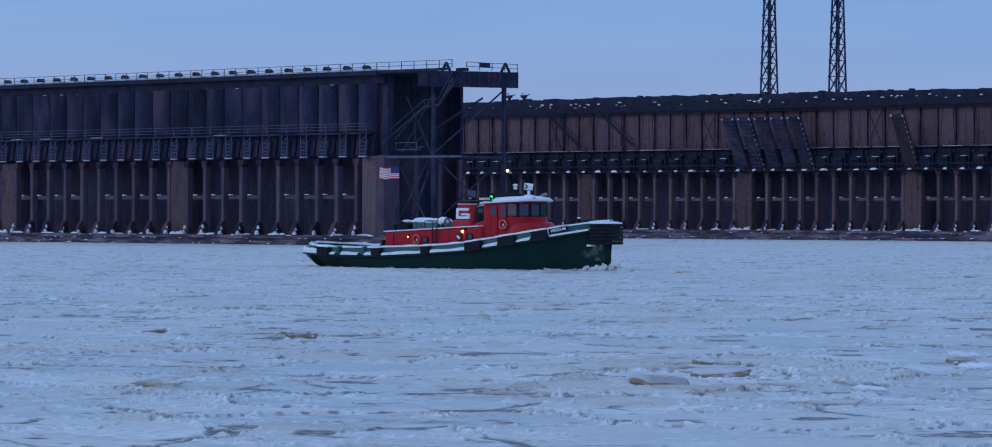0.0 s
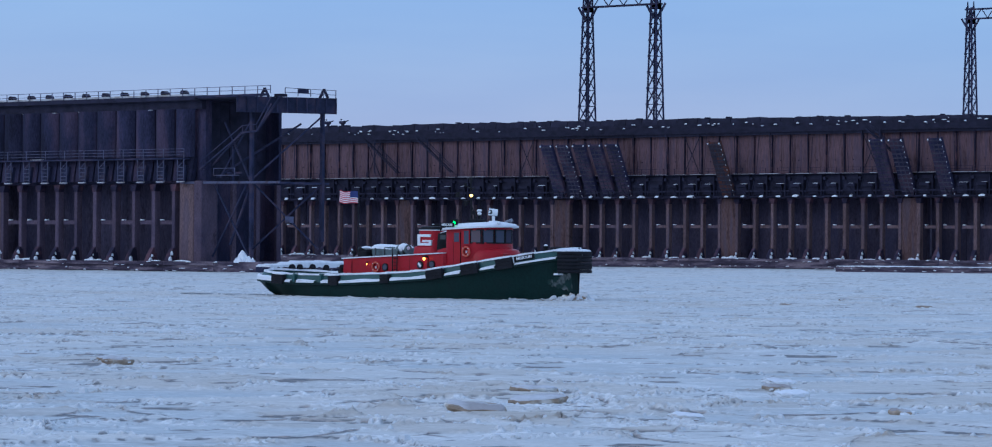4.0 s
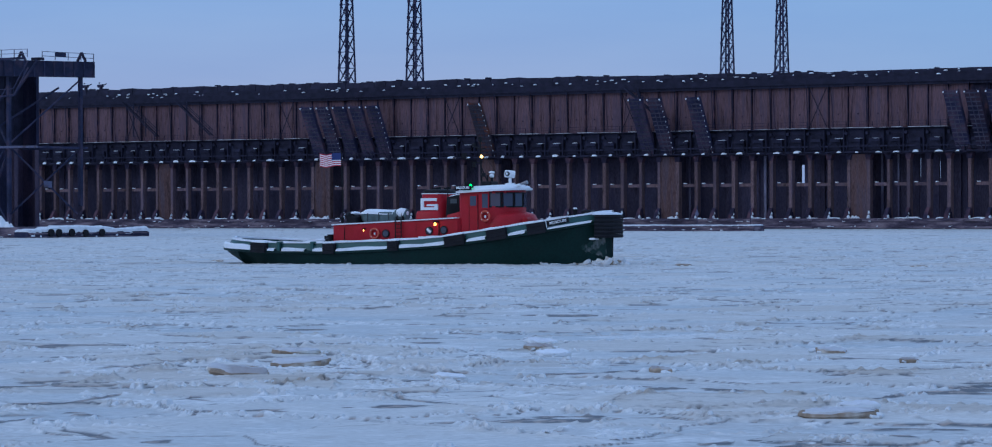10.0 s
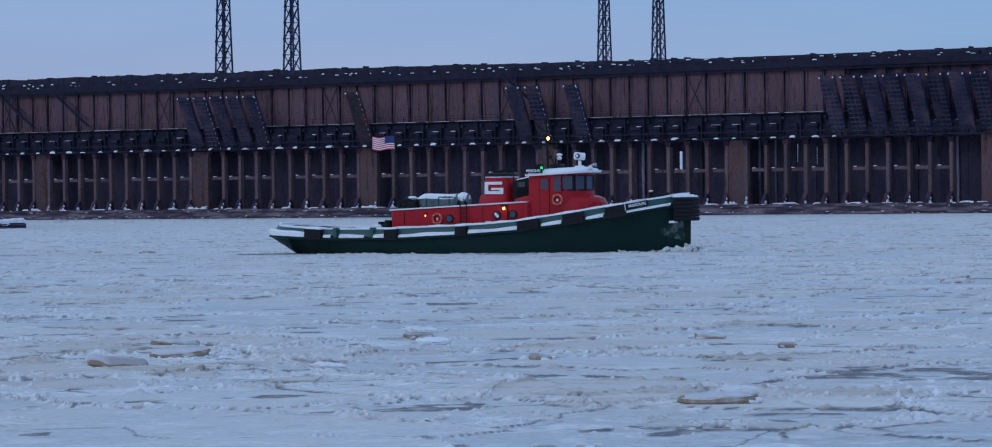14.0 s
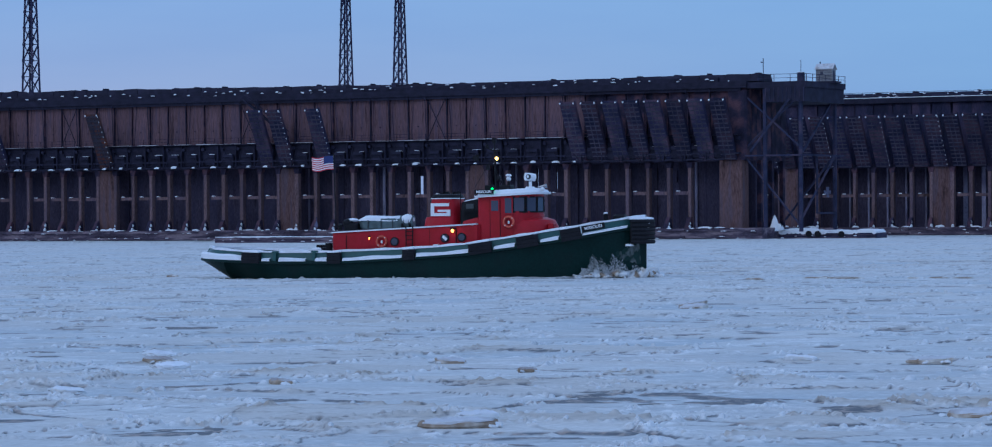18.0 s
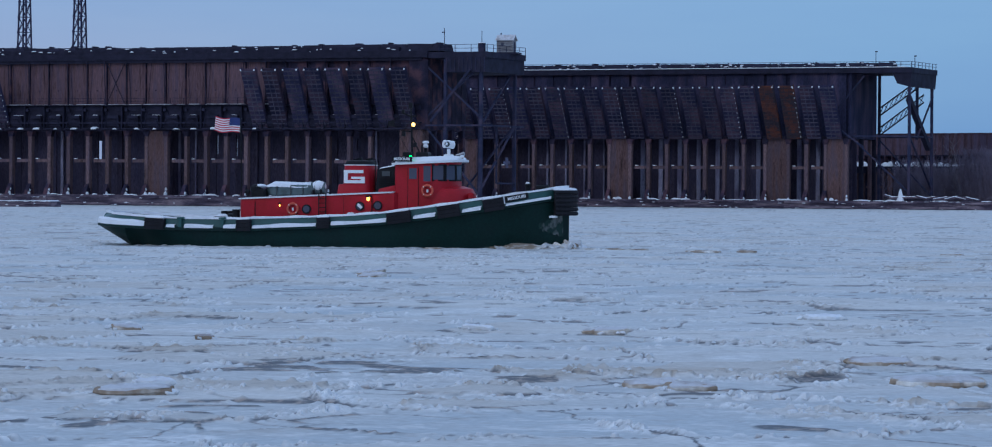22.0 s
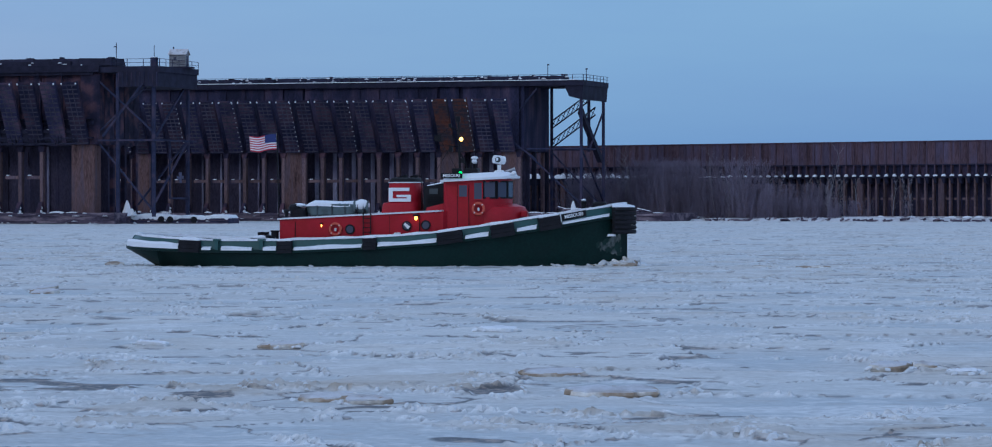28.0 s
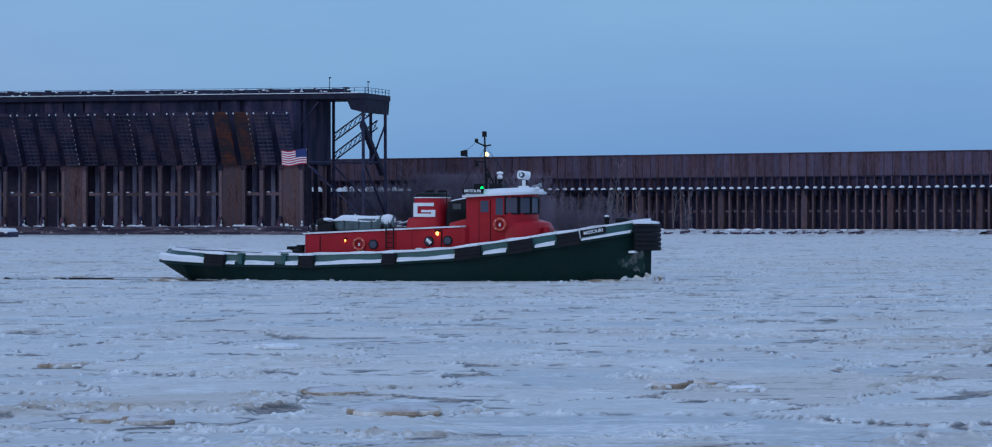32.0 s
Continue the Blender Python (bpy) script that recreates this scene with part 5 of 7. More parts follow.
def far_wall():
    n = Vector((math.sin(radians(WALL_TURN)), math.cos(radians(WALL_TURN)), 0))
    d = thing("far_dock_wall", "long rust-brown panelled dock wall with snow-capped brackets", "wall")
    d.matrix_basis = Matrix.Translation(n * WALL_D) @ Matrix.Rotation(radians(-WALL_TURN), 4, "Z")
    P, A0, A1, top, led = 1.62, -502.0, -150.0, 13.57, 7.74
    # bin-dark body paints the shade between ribs and columns of the rusty wall
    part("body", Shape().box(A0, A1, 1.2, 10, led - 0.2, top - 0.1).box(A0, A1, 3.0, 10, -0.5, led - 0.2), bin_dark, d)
    part("coping", Shape().box(A0, A1, 0.45, 10, top - 0.1, top + 0.05), wall_rust, d)
    part("ledge", Shape().box(A0, A1, -0.5, 1.2, led - 0.35, led), steel_black, d)
    part("footing", Shape().box(A0, A1, -1.6, 6, -0.6, 0.75), crib_mat, d)
    part("panel_sill", Shape().box(A0, A1, 0.5, 1.2, 9.5, 9.69), steel_black, d)
    part("footing_snow", Shape().box(A0, A1, -1.5, -0.4, 0.75, 0.9), snow_dirty, d)
    for k in range(170):
        lump(d, A1 - 2 * k - rng.uniform(0, 2), -1.6, rng.choice((0.2, 0.6, 0.7)), rng.uniform(0.6, 2.2), 0.6, rng.uniform(0.1, 0.35), "footing_drift")
    pan = Shape().chamfer(0.025, P - 0.025, 0.65, 1.25, 9.65, top - 0.1, 0.04).mesh("panel", wall_rust)
    rib = Shape().box(-0.06, 0.06, 0.55, 1.2, 9.6, top - 0.05).box(-0.09, 0.09, 0.42, 1.2, led, 9.6).mesh("rib", wall_rust)
    col = Shape().box(-0.16, 0.16, 0.0, 0.7, 0.9, led - 0.35).mesh("column", concrete)
    wide = Shape().box(-0.55, 0.55, -0.1, 0.8, 0.9, led - 0.35).mesh("pier", concrete_red)
    tie = Shape().box(-P * 0.5, 0, 0.1, 0.5, 3.7, 4.05).mesh("tie_beam", concrete)
    brk = Shape().hexa([(-0.2, -0.5, led - 1.3), (0.2, -0.5, led - 1.3), (0.2, 0.1, led - 1.3), (-0.2, 0.1, led - 1.3), (-0.3, -0.9, led - 0.35), (0.3, -0.9, led - 0.35), (0.3, 0.1, led - 0.35), (-0.3, 0.1, led - 0.35)]).mesh("bracket", steel_black)
    for k in range(0, 214):
        x = A1 - 4 - P * k
        part("panel", pan, None, d, at=pose(x, 0, 0))
        part("rib", rib, None, d, at=pose(x, 0, 0))
        part("pier" if k % 10 == 7 else "column", wide if k % 10 == 7 else col, None, d, at=pose(x, 0, 0))
        part("bracket", brk, None, d, at=pose(x + 0.8, 0, 0))
        if k % 10 not in (7, 2):
            part("tie_beam", tie, None, d, at=pose(x, 0, 0))
        left = x < -343
        w = rng.uniform(0.7, 0.95) * (rng.uniform(1.1, 1.7) if left else 1.0)
        lump(d, x + 0.8 + (rng.uniform(-0.4, 0.4) if left else 0), -0.55, led - 0.1, w * (1.35 if left else 1), 0.9, rng.uniform(0.4, 1.0) * (0.45 + 0.55 * min(max((-352 - x) / 16, 0), 1)) if left else rng.uniform(0.28, 0.44))
    return d


far_wall()


# ---- bare brush on the shore in front of the wall ----
bark_pale = material("pale_birch_bark", (0.30, 0.28, 0.31), 0.9, 0, 0.35, 3.0, 20, 0.1, (0.16, 0.14, 0.16), 0.4, spec=0.12)


def shrub_mesh(seed, height, stems, mat):
    """Slim bare saplings from one root, their twigs reaching upwards."""
    r = random.Random(seed)
    s = Shape()
    for _ in range(stems):
        q = Vector((r.uniform(-1.6, 1.6), r.uniform(-1.0, 1.0), 0))
        d = Vector((r.uniform(-0.22, 0.22), r.uniform(-0.2, 0.2), 1)).normalized()
        tall = height * r.uniform(0.5, 1.0)
        thick = 0.0034 * tall + (0.010 if stems > 1 else 0.03)
        for k in range(5):
            n_ = q + (d + Vector((r.uniform(-0.16, 0.16), r.uniform(-0.16, 0.16), 0))) * tall / 5
            s.tube(q, n_, thick * (1 - 0.18 * k), 4, thick * (0.82 - 0.18 * k))
            if k or stems > 1:
                for _ in range(5):
                    u = (d + Vector((r.uniform(-0.9, 0.9), r.uniform(-0.9, 0.9), r.uniform(-0.3, 0.3)))).normalized()
                    a = q.lerp(n_, r.random())
                    e = a + u * tall * r.uniform(0.08, 0.22)
                    s.tube(a, e, 0.016, 3, 0.010)
                    for _ in range(2):
                        v = (u + Vector((r.uniform(-0.7, 0.7), r.uniform(-0.7, 0.7), r.uniform(-0.1, 0.5)))).normalized()
                        g = a.lerp(e, r.uniform(0.3, 0.95))
                        s.tube(g, g + v * tall * r.uniform(0.04, 0.11), 0.012, 3, 0.008)
            q = n_
    return s.mesh("twig_crown", mat)


shrubs = [shrub_mesh(60 + k, (4.6, 7.2, 9.0, 3.6, 11.0, 6.0)[k], 9, bark) for k in range(6)]
saplings = [shrub_mesh(80 + k, (9.5, 7.5, 11.0)[k], 1, bark_pale) for k in range(3)]


def shore():
    n = Vector((math.sin(radians(WALL_TURN)), math.cos(radians(WALL_TURN)), 0))
    e = Vector((math.cos(radians(WALL_TURN)), -math.sin(radians(WALL_TURN)), 0))
    for k in range(285):
        f = rng.random() ** 1.45
        if k % 16 == 0:
            f = rng.uniform(0.85, 1.25)
        p = n * (WALL_D - rng.uniform(2.5, 13)) + e * (-366 + f * 54)
        t = thing("bare_shrub", "leafless grey-brown shrub on the snowy shore", "shrub", "shore brush", at=pose(p.x, p.y, 0.2, 0, 0, rng.uniform(0, 360)))
        part("twig_crown", shrubs[(1, 5, 0, 2)[k % 4] if f < 0.24 else (4, 2, 4)[k % 3] if f < 0.5 else (1, 2, 5, 0, 4)[k % 5] if f < 0.75 else (5, 0, 3)[k % 3] if f < 0.95 else 3], None, t)
    for k in range(34):
        f = rng.random()
        p = n * (WALL_D - rng.uniform(3, 12)) + e * (-360 + f * 66)
        t = thing("birch_sapling", "slender pale bare birch sapling on the shore", "sapling", "shore saplings", at=pose(p.x, p.y, 0.2, 0, 0, rng.uniform(0, 360)))
        part("twig_crown", saplings[k % 3 if f < 0.6 else 1], None, t)
    for px, py in ((-153.8, 558.2), (-117.5, 543.5), (-138.0, 551.0)):
        t = thing("birch_sapling", "slender pale bare birch sapling on the shore", "sapling", "shore saplings", at=pose(px, py, 0.2, 0, 0, rng.uniform(0, 360)) @ Matrix.Scale(1.15, 4))
        part("twig_crown", saplings[2], None, t)
    bank = Shape()
    rows = []
    for k in range(125):
        s_ = -430 + k * 1.5
        fade = min(max((-268 - s_) / 30, 0.12), 1)
        a = n * (WALL_D - 3 - 14 * fade - 2 * fade * math.sin(k * 0.7) - rng.uniform(0, 1)) + e * s_
        m_ = n * (WALL_D - 2 - 9 * fade) + e * s_
        b_ = n * (WALL_D - 1.8) + e * s_
        h = rng.uniform(0.25, 0.9)
        rows.append([(a.x, a.y, -0.05), (a.x + n.x * 0.5, a.y + n.y * 0.5, h * 0.55), (a.x + n.x * 1.2, a.y + n.y * 1.2, h * rng.uniform(0.6, 1.1)), (m_.x, m_.y, h), (b_.x, b_.y, 0.7)])
    bank.sheet(rows)
    tagged(new("shore_bank", bank.mesh("shore_bank", snow_dirty, True)), "low snow-covered rubble bank below the far wall", "bank", kind="structure")
    # dark timbers and stones along the water's edge
    rub = Shape()
    for k in range(240):
        s_ = -395 + 130 * rng.random()
        fade = min(max((-268 - s_) / 30, 0.12), 1)
        c = n * (WALL_D - 3.2 - 14 * fade - rng.uniform(-1.6, 1.4)) + e * s_
        w = rng.uniform(0.3, 1.5)
        q = c + e * w + n * rng.uniform(-0.4, 0.4) + Vector((0, 0, rng.uniform(-0.2, 0.35)))
        rub.beam((c.x, c.y, rng.uniform(0.15, 0.4)), (q.x, q.y, q.z + 0.3), rng.uniform(0.15, 0.3), rng.uniform(0.15, 0.4))
    tagged(new("shore_rubble", rub.mesh("shore_rubble", crib_mat)), "dark driftwood and stones along the icy shore", "rubble", kind="stuff")


shore()


# ---- floating booms and barges by the docks ----
def barge(name, label, x, y, length, depth, height, turn, seed, cover, side=steel_blue, tyres=()):
    """A flat barge with an uneven bed of snow that sags over its edge."""
    t = thing(name, label, "barge", at=pose(x, y, 0, 0, 0, turn))
    part("hull", Shape().chamfer(-length / 2, length / 2, -depth / 2, depth / 2, -0.4, height, 0.12), side, t)
    r = random.Random(seed)
    rings, n = [], int(length / 0.35)
    tall = cover
    for k in range(n + 1):
        u = -length / 2 + 0.1 + (length - 0.2) * k / n
        tall = min(max(tall + r.uniform(-0.16, 0.16) * cover, 0.55 * cover), 1.25 * cover) * (0.45 if k in (0, n) else 1)
        sag = r.choice((0.02, 0.05, 0.3, 0.6)) * cover
        rings.append([(u, -depth / 2 - 0.03, height - sag), (u, -depth / 2 - 0.06, height + tall * 0.7), (u, -depth / 2 + 0.25, height + tall), (u, depth / 2 - 0.2, height + tall * r.uniform(0.7, 1.1)), (u, depth / 2 - 0.02, height)])
    part("snow_cover", Shape().loft(rings), snow, t, smooth=True)
    for k in range(int(length / 2.2)):
        lump(t, -length / 2 + 0.8 + 2.2 * k + r.uniform(-0.8, 0.8), -depth / 2 - 0.05, r.uniform(0.1, height - 0.2), r.uniform(0.2, 0.8), 0.25, r.uniform(0.06, 0.2))
    for k in range(2):
        part("timber_wale", Shape().box(-length / 2 + 0.2, length / 2 - 0.2, -depth / 2 - 0.1, -depth / 2, 0.12 + 0.42 * k, 0.3 + 0.42 * k), crib_mat, t)
    tyre = Shape().tube((0, -0.12, 0), (0, 0.12, 0), 0.48, 12).mesh("tyre", rubber)
    for u in tyres:
        part("tyre", tyre, None, t, at=pose(u, -depth / 2 - 0.2, height - 0.2 + r.uniform(-0.1, 0.1)))
    return t


barge("work_barge", "low dark steel barge under a thick layer of snow", -281.25, 303.3, 22.2, 2.4, 0.85, 90, 1, 0.62, tyres=(-7.2, -5.8, -3.5, -1.0, 2.0))
barge("work_barge", "low grey barge with a thin snow edge before the dock", -260.5, 409, 25.5, 4, 0.95, 8, 2, 0.16, crib_mat)
barge("work_barge", "snow-covered crib barge with tyres at the dock end", -205.5, 466, 26, 7, 0.95, 10, 3, 0.6, tyres=(2.4, 3.8, 7.5))

# slim marker posts on the grey barge
for u, board in ((2.9, True), (11.4, False)):
    p_ = thing("marker_post", "slim grey post with a diamond board on the barge" if board else "slim plain grey post on the barge", "post", at=pose(-260.5 + u * 0.99, 409 + u * 0.139, 0.95))
    part("pole", Shape().tube((0, 0, 0), (0, 0, 2.9), 0.06, 6), steel_blue, p_)
    if board:
        part("diamond_board", Shape().loft([[(-0.34, -0.1, 1.7), (0, -0.1, 1.0), (0.34, -0.1, 1.7), (0, -0.1, 2.4)], [(-0.34, -0.06, 1.7), (0, -0.06, 1.0), (0.34, -0.06, 1.7), (0, -0.06, 2.4)]]), galvanised, p_)


def snow_heap(w, d, h, seed):
    """A crumbled, pointed heap of shoved-up snow."""
    r = random.Random(seed)
    s = Shape()
    for k in range(7):
        f = 1.0 if k == 0 else r.uniform(0.25, 0.55)
        ox, oy = (0, 0) if k == 0 else (r.uniform(-0.5, 0.5) * w, r.uniform(-0.4, 0.4) * d)
        rings = []
        for q, z in ((1.0, -0.1), (0.62, 0.35), (0.34, 0.7), (0.08, 1.0)):
            rings.append([(ox + f * q * w / 2 * math.cos(0.785 * j) * r.uniform(0.75, 1.15), oy + f * q * d / 2 * math.sin(0.785 * j) * r.uniform(0.75, 1.15), f * h * z) for j in range(8)])
        s.loft(rings)
    return s


heap = tagged(new("snow_mound", snow_heap(2.2, 2.0, 2.2, 77).mesh("snow_mound", snow, True)), "pointed heap of white snow on the dock base", "snow heap")
heap.matrix_basis = pose(-207.6, 461.5, 1.5)
heap3 = tagged(new("snow_mound", snow_heap(2.8, 2.0, 1.5, 81).mesh("snow_mound", snow, True)), "low heap of white snow on the dock base", "snow heap")
heap3.matrix_basis = pose(-286.3, 293.9, 1.35)
heap2 = tagged(new("snow_mound", snow_heap(1.9, 1.6, 2.1, 79).mesh("snow_mound", snow, True)), "pointed heap of white snow on the dock base", "snow heap")
heap2.matrix_basis = pose(-157.0, 530.9, 1.5)

# tilted timbers left on the base at the end of the third dock
for k in range(9):
    tb = tagged(new("loose_timber", Shape().chamfer(-1.6, 1.6, -0.14, 0.14, 0.0, 0.26, 0.03).mesh("loose_timber", crib_mat)), "weathered loose timber lying on the dock base", "timber", "loose timbers")
    tb.matrix_basis = pose(-158.5 + 1.7 * k + rng.uniform(-0.5, 0.5), 530.6 + rng.uniform(-0.3, 0.3), 1.75 + rng.uniform(0, 0.25), 0, rng.uniform(-16, 16), rng.uniform(-50, 50))
    part("timber_snow", Shape().chamfer(-1.3, 1.1, -0.12, 0.12, 0.26, 0.36, 0.03), snow, tb)


# ---- distant woods on the horizon ----
def woods():
    s = Shape()
    r = random.Random(5)
    for k in range(420):
        a = radians(-62 + 80 * k / 420 + r.uniform(-0.1, 0.1))
        d = r.uniform(2300, 2600)
        hgt = r.uniform(9, 20) * (1.6 if r.random() < 0.06 else 1.0)
        w = r.uniform(9, 22)
        s.ball((d * math.sin(a), d * math.cos(a), hgt * 0.4), w, w, hgt * 0.6, 7, 4)
    ob = new("far_woods", s.mesh("far_woods", far_wood))
    return tagged(ob, "hazy grey line of distant winter woods", "woods", kind="stuff")


woods()


# ---- the tug: x forward, y to port, z = 0 at the waterline ----
RAIL = ((-13.7, 1.88), (-12.7, 1.83), (-10.5, 1.70), (-8, 1.59), (-5.2, 1.58), (-0.8, 1.71), (1.5, 1.81), (3.4, 1.96), (6.3, 2.35), (9.2, 2.80), (13.4, 3.46))
GUARD = ((-13.7, 1.30), (-12.5, 1.25), (-8, 1.08), (-4, 1.07), (0, 1.24), (3.4, 1.45), (6.3, 1.79), (9.2, 2.22), (12.6, 2.82), (13.4, 2.95))


def half_deck(x):
    if x < -8:
        return 3.55 * max(0.0, 1 - ((-8 - x) / 5.72) ** 2.4) ** 0.55
    if x > 3:
        return 3.65 * max(0.0, 1 - ((x - 3) / 10.25) ** 2.3) ** 0.62
    return glide(x, ((-8, 3.55), (-3, 3.65), (3, 3.65)))


def half_water(x):
    if x < -5:
        return 3.45 * max(0.0, 1 - ((-5 - x) / 6.9) ** 2.0) ** 0.7
    if x > 2:
        return 3.45 * max(0.0, 1 - ((x - 2) / 11.05) ** 1.9) ** 0.85
    return 3.45


def hull_ring(x):
    """Half a section from the keel up to the guard."""
    zg, bd, bw = glide(x, GUARD), half_deck(x), half_water(x)
    if x < -11.0:
        low = glide(x, ((-13.7, 1.14), (-12.8, 0.75), (-11.0, -0.2)))
        return [(0.0, low - 0.05), (bd * 0.45, low), (bd * 0.8, low + (zg - low) * 0.35), (bd * 0.95, low + (zg - low) * 0.7), (bd, zg)]
    return [(0.0, -1.2), (bw * 0.8, -0.9), (bw, 0.0), (bw + (bd - bw) * 0.55, zg * 0.55), (bd, zg)]


tug = thing("tugboat", "red and dark green harbour tugboat with snow-lined rails", "tugboat")
STATIONS = [-13.7, -13.6, -13.35, -13.0, -12.5, -11.9, -11.4] + [-11 + 0.8 * k for k in range(29)] + [12.0, 12.4, 12.75, 13.0, 13.15, 13.22]
rows = []
for x in STATIONS:
    h = hull_ring(x)
    rows.append([(x, -y, z) for y, z in reversed(h)] + [(x, y, z) for y, z in h[1:]])
part("hull", Shape().sheet(rows), hull_green, tug, "dark green steel hull", True)
BUL = []
for x in STATIONS:
    bd, zg, zr = half_deck(x), glide(x, GUARD), glide(x, RAIL)
    lean = 0.10 if x > -11 else 0.10 + 0.25 * (-11 - x)
    BUL.append((x, bd, zg, zr, lean))
for sgn, nm in ((-1, "bulwark"), (1, "bulwark")):
    r2 = []
    for x, bd, zg, zr, lean in BUL:
        bt = max(bd - lean, 0.0)
        xo = x + (0.35 if x < -12.9 else 0)
        r2.append([(x, sgn * bd, zg), (xo, sgn * bt, zr), (xo, sgn * max(bt - 0.14, 0), zr), (x, sgn * max(bd - 0.3, 0), zg - 0.1)])
    part(nm, Shape().sheet(r2), trim_green, tug, "dark green bulwark", True)
    r3 = []
    for x, bd, zg, zr, lean in BUL:
        bt = max(bd - lean, 0.0)
        xo = x + (0.35 if x < -12.9 else 0)
        wv = 0.03 * math.sin(x * 3.1)
        r3.append([(xo, sgn * (bt + 0.05), zr - 0.02), (xo, sgn * (bt + 0.02), zr + 0.10 + wv), (xo, sgn * max(bt - 0.22, 0), zr + 0.10 + wv), (xo, sgn * max(bt - 0.26, 0), zr - 0.02)])
    part("rail_snow", Shape().sheet(r3), snow, tug, "line of snow on the rail", True)
    r5 = []
    for x, bd, zg, zr, lean in BUL:
        r5.append([(x, sgn * bd * 0.99, zg - 0.16), (x, sgn * (bd + 0.20), zg - 0.13), (x, sgn * (bd + 0.20), zg + 0.02), (x, sgn * (bd - 0.02), zg + 0.05)])
    part("guard_rail", Shape().sheet(r5), hull_green, tug, "dark green rubbing strake", True)
    # snow lying on the guard, broken by the fenders
    for a, b_ in ((-13.45, -10.1), (-8.8, -8.3), (-7.75, -6.1), (-5.5, -4.8), (-3.85, -0.25), (0.6, 3.7), (5.2, 6.4), (7.85, 8.85), (10.15, 12.45)):
        xsn = [a + (b_ - a) * k / 8 for k in range(9)]
        r6 = []
        for x in xsn:
            bd, zg = half_deck(x), glide(x, GUARD)
            tk = 0.15 + 0.03 * math.sin(2.3 * x) if x < 9.8 else 0.10
            tk += 0.16 * min(max((-9.8 - x) / 1.2, 0), 1)
            r6.append([(x, sgn * (bd + 0.21), zg + 0.0), (x, sgn * (bd + 0.19), zg + tk * 0.8), (x, sgn * (bd - 0.02), zg + tk + 0.05), (x, sgn * (bd - 0.1), zg)])
        part("guard_snow", Shape().sheet(r6), snow, tug, "", True)
    for x, w in ((-9.45, 1.13), (-4.33, 0.81), (0.18, 0.71), (4.42, 1.33), (7.12, 1.25), (9.48, 1.13)):
        bd, zg, zr = half_deck(x), glide(x, GUARD), glide(x, RAIL)
        slope = (glide(x + 0.5, RAIL) - glide(x - 0.5, RAIL))
        y0 = sgn * (bd - 0.02)
        turn = math.atan2(half_deck(x + 0.5) - half_deck(x - 0.5), 1.0) * (-1 if sgn < 0 else 1)
        hh = (zr - zg) + 0.02
        s = Shape()
        for k in range(3):
            zz = -0.14 + (hh + 0.08) * k / 3
            s.chamfer(-w / 2, w / 2, -0.34, 0.06, zz, zz + (hh + 0.08) / 3 - 0.006, 0.025)
        fb = part("fender", s, rubber, tug, "black laminated rubber fender")
        fb.matrix_basis = Matrix.Translation((x, y0, zg)) @ Matrix.Rotation(math.atan2(half_deck(x + 0.5) - half_deck(x - 0.5), 1.0) * sgn + (0 if sgn < 0 else math.pi), 4, "Z") @ Matrix.Rotation(-math.atan(slope) if sgn < 0 else math.atan(slope), 4, "Y")
        part("fender_snow", Shape().chamfer(-w / 2 + 0.03, w / 2 - 0.03, -0.32, 0.05, hh - 0.06, hh + 0.05, 0.05), snow, fb)
# deck inside the bulwarks
dk = []
for x in STATIONS[3:-4]:
    z = glide(x, GUARD) - 0.05 if x > 0 else glide(x, GUARD) - 0.1
    b_ = half_deck(x) - 0.25
    dk.append([(x, -b_, z), (x, 0, z + 0.08), (x, b_, z)])
part("deck", Shape().sheet(dk), deck_grey, tug)
part("deck_snow", Shape().chamfer(-11.8, -6.0, -2.2, 2.2, 1.12, 1.2, 0.05), snow_dirty, tug)

# bow fender: stacked rubber courses round the stem
for k in range(6):
    z0 = 1.88 + 0.232 * k
    s = Shape()
    ring_o, ring_i = [], []
    for j in range(13):
        a = radians(-75 + 150 * j / 12)
        ring_o.append((12.45 + 1.28 * math.cos(a), 1.75 * math.sin(a)))
        ring_i.append((12.35 + 0.85 * math.cos(a), 1.3 * math.sin(a)))
    rr_ = []
    for j in range(13):
        (xo, yo), (xi, yi) = ring_o[j], ring_i[j]
        m_ = ((xo - xi) * 0.12, (yo - yi) * 0.12)
        rr_.append([(xi, yi, z0), (xo - m_[0], yo - m_[1], z0), (xo, yo, z0 + 0.1), (xo - m_[0], yo - m_[1], z0 + 0.215), (xi, yi, z0 + 0.215)])
    s.loft(rr_)
    part("bow_fender", s, rubber, tug, "black ribbed rubber bow fender" if k == 0 else "")
cap_ring = lambda z, f: [(12.4 + (1.25 * math.cos(radians(-80 + 160 * j / 12))) * f, 1.7 * f * math.sin(radians(-80 + 160 * j / 12)), z) for j in range(13)]
part("bow_fender_snow", Shape().loft([cap_ring(3.26, 1.0), cap_ring(3.35, 0.96), cap_ring(3.41, 0.7)]), snow, tug, "snow cap on the bow fender")


def hull_half(x, z):
    """Half breadth of the hull at a height."""
    ring = hull_ring(x)
    return glide(z, tuple((zz, yy) for yy, zz in ring))


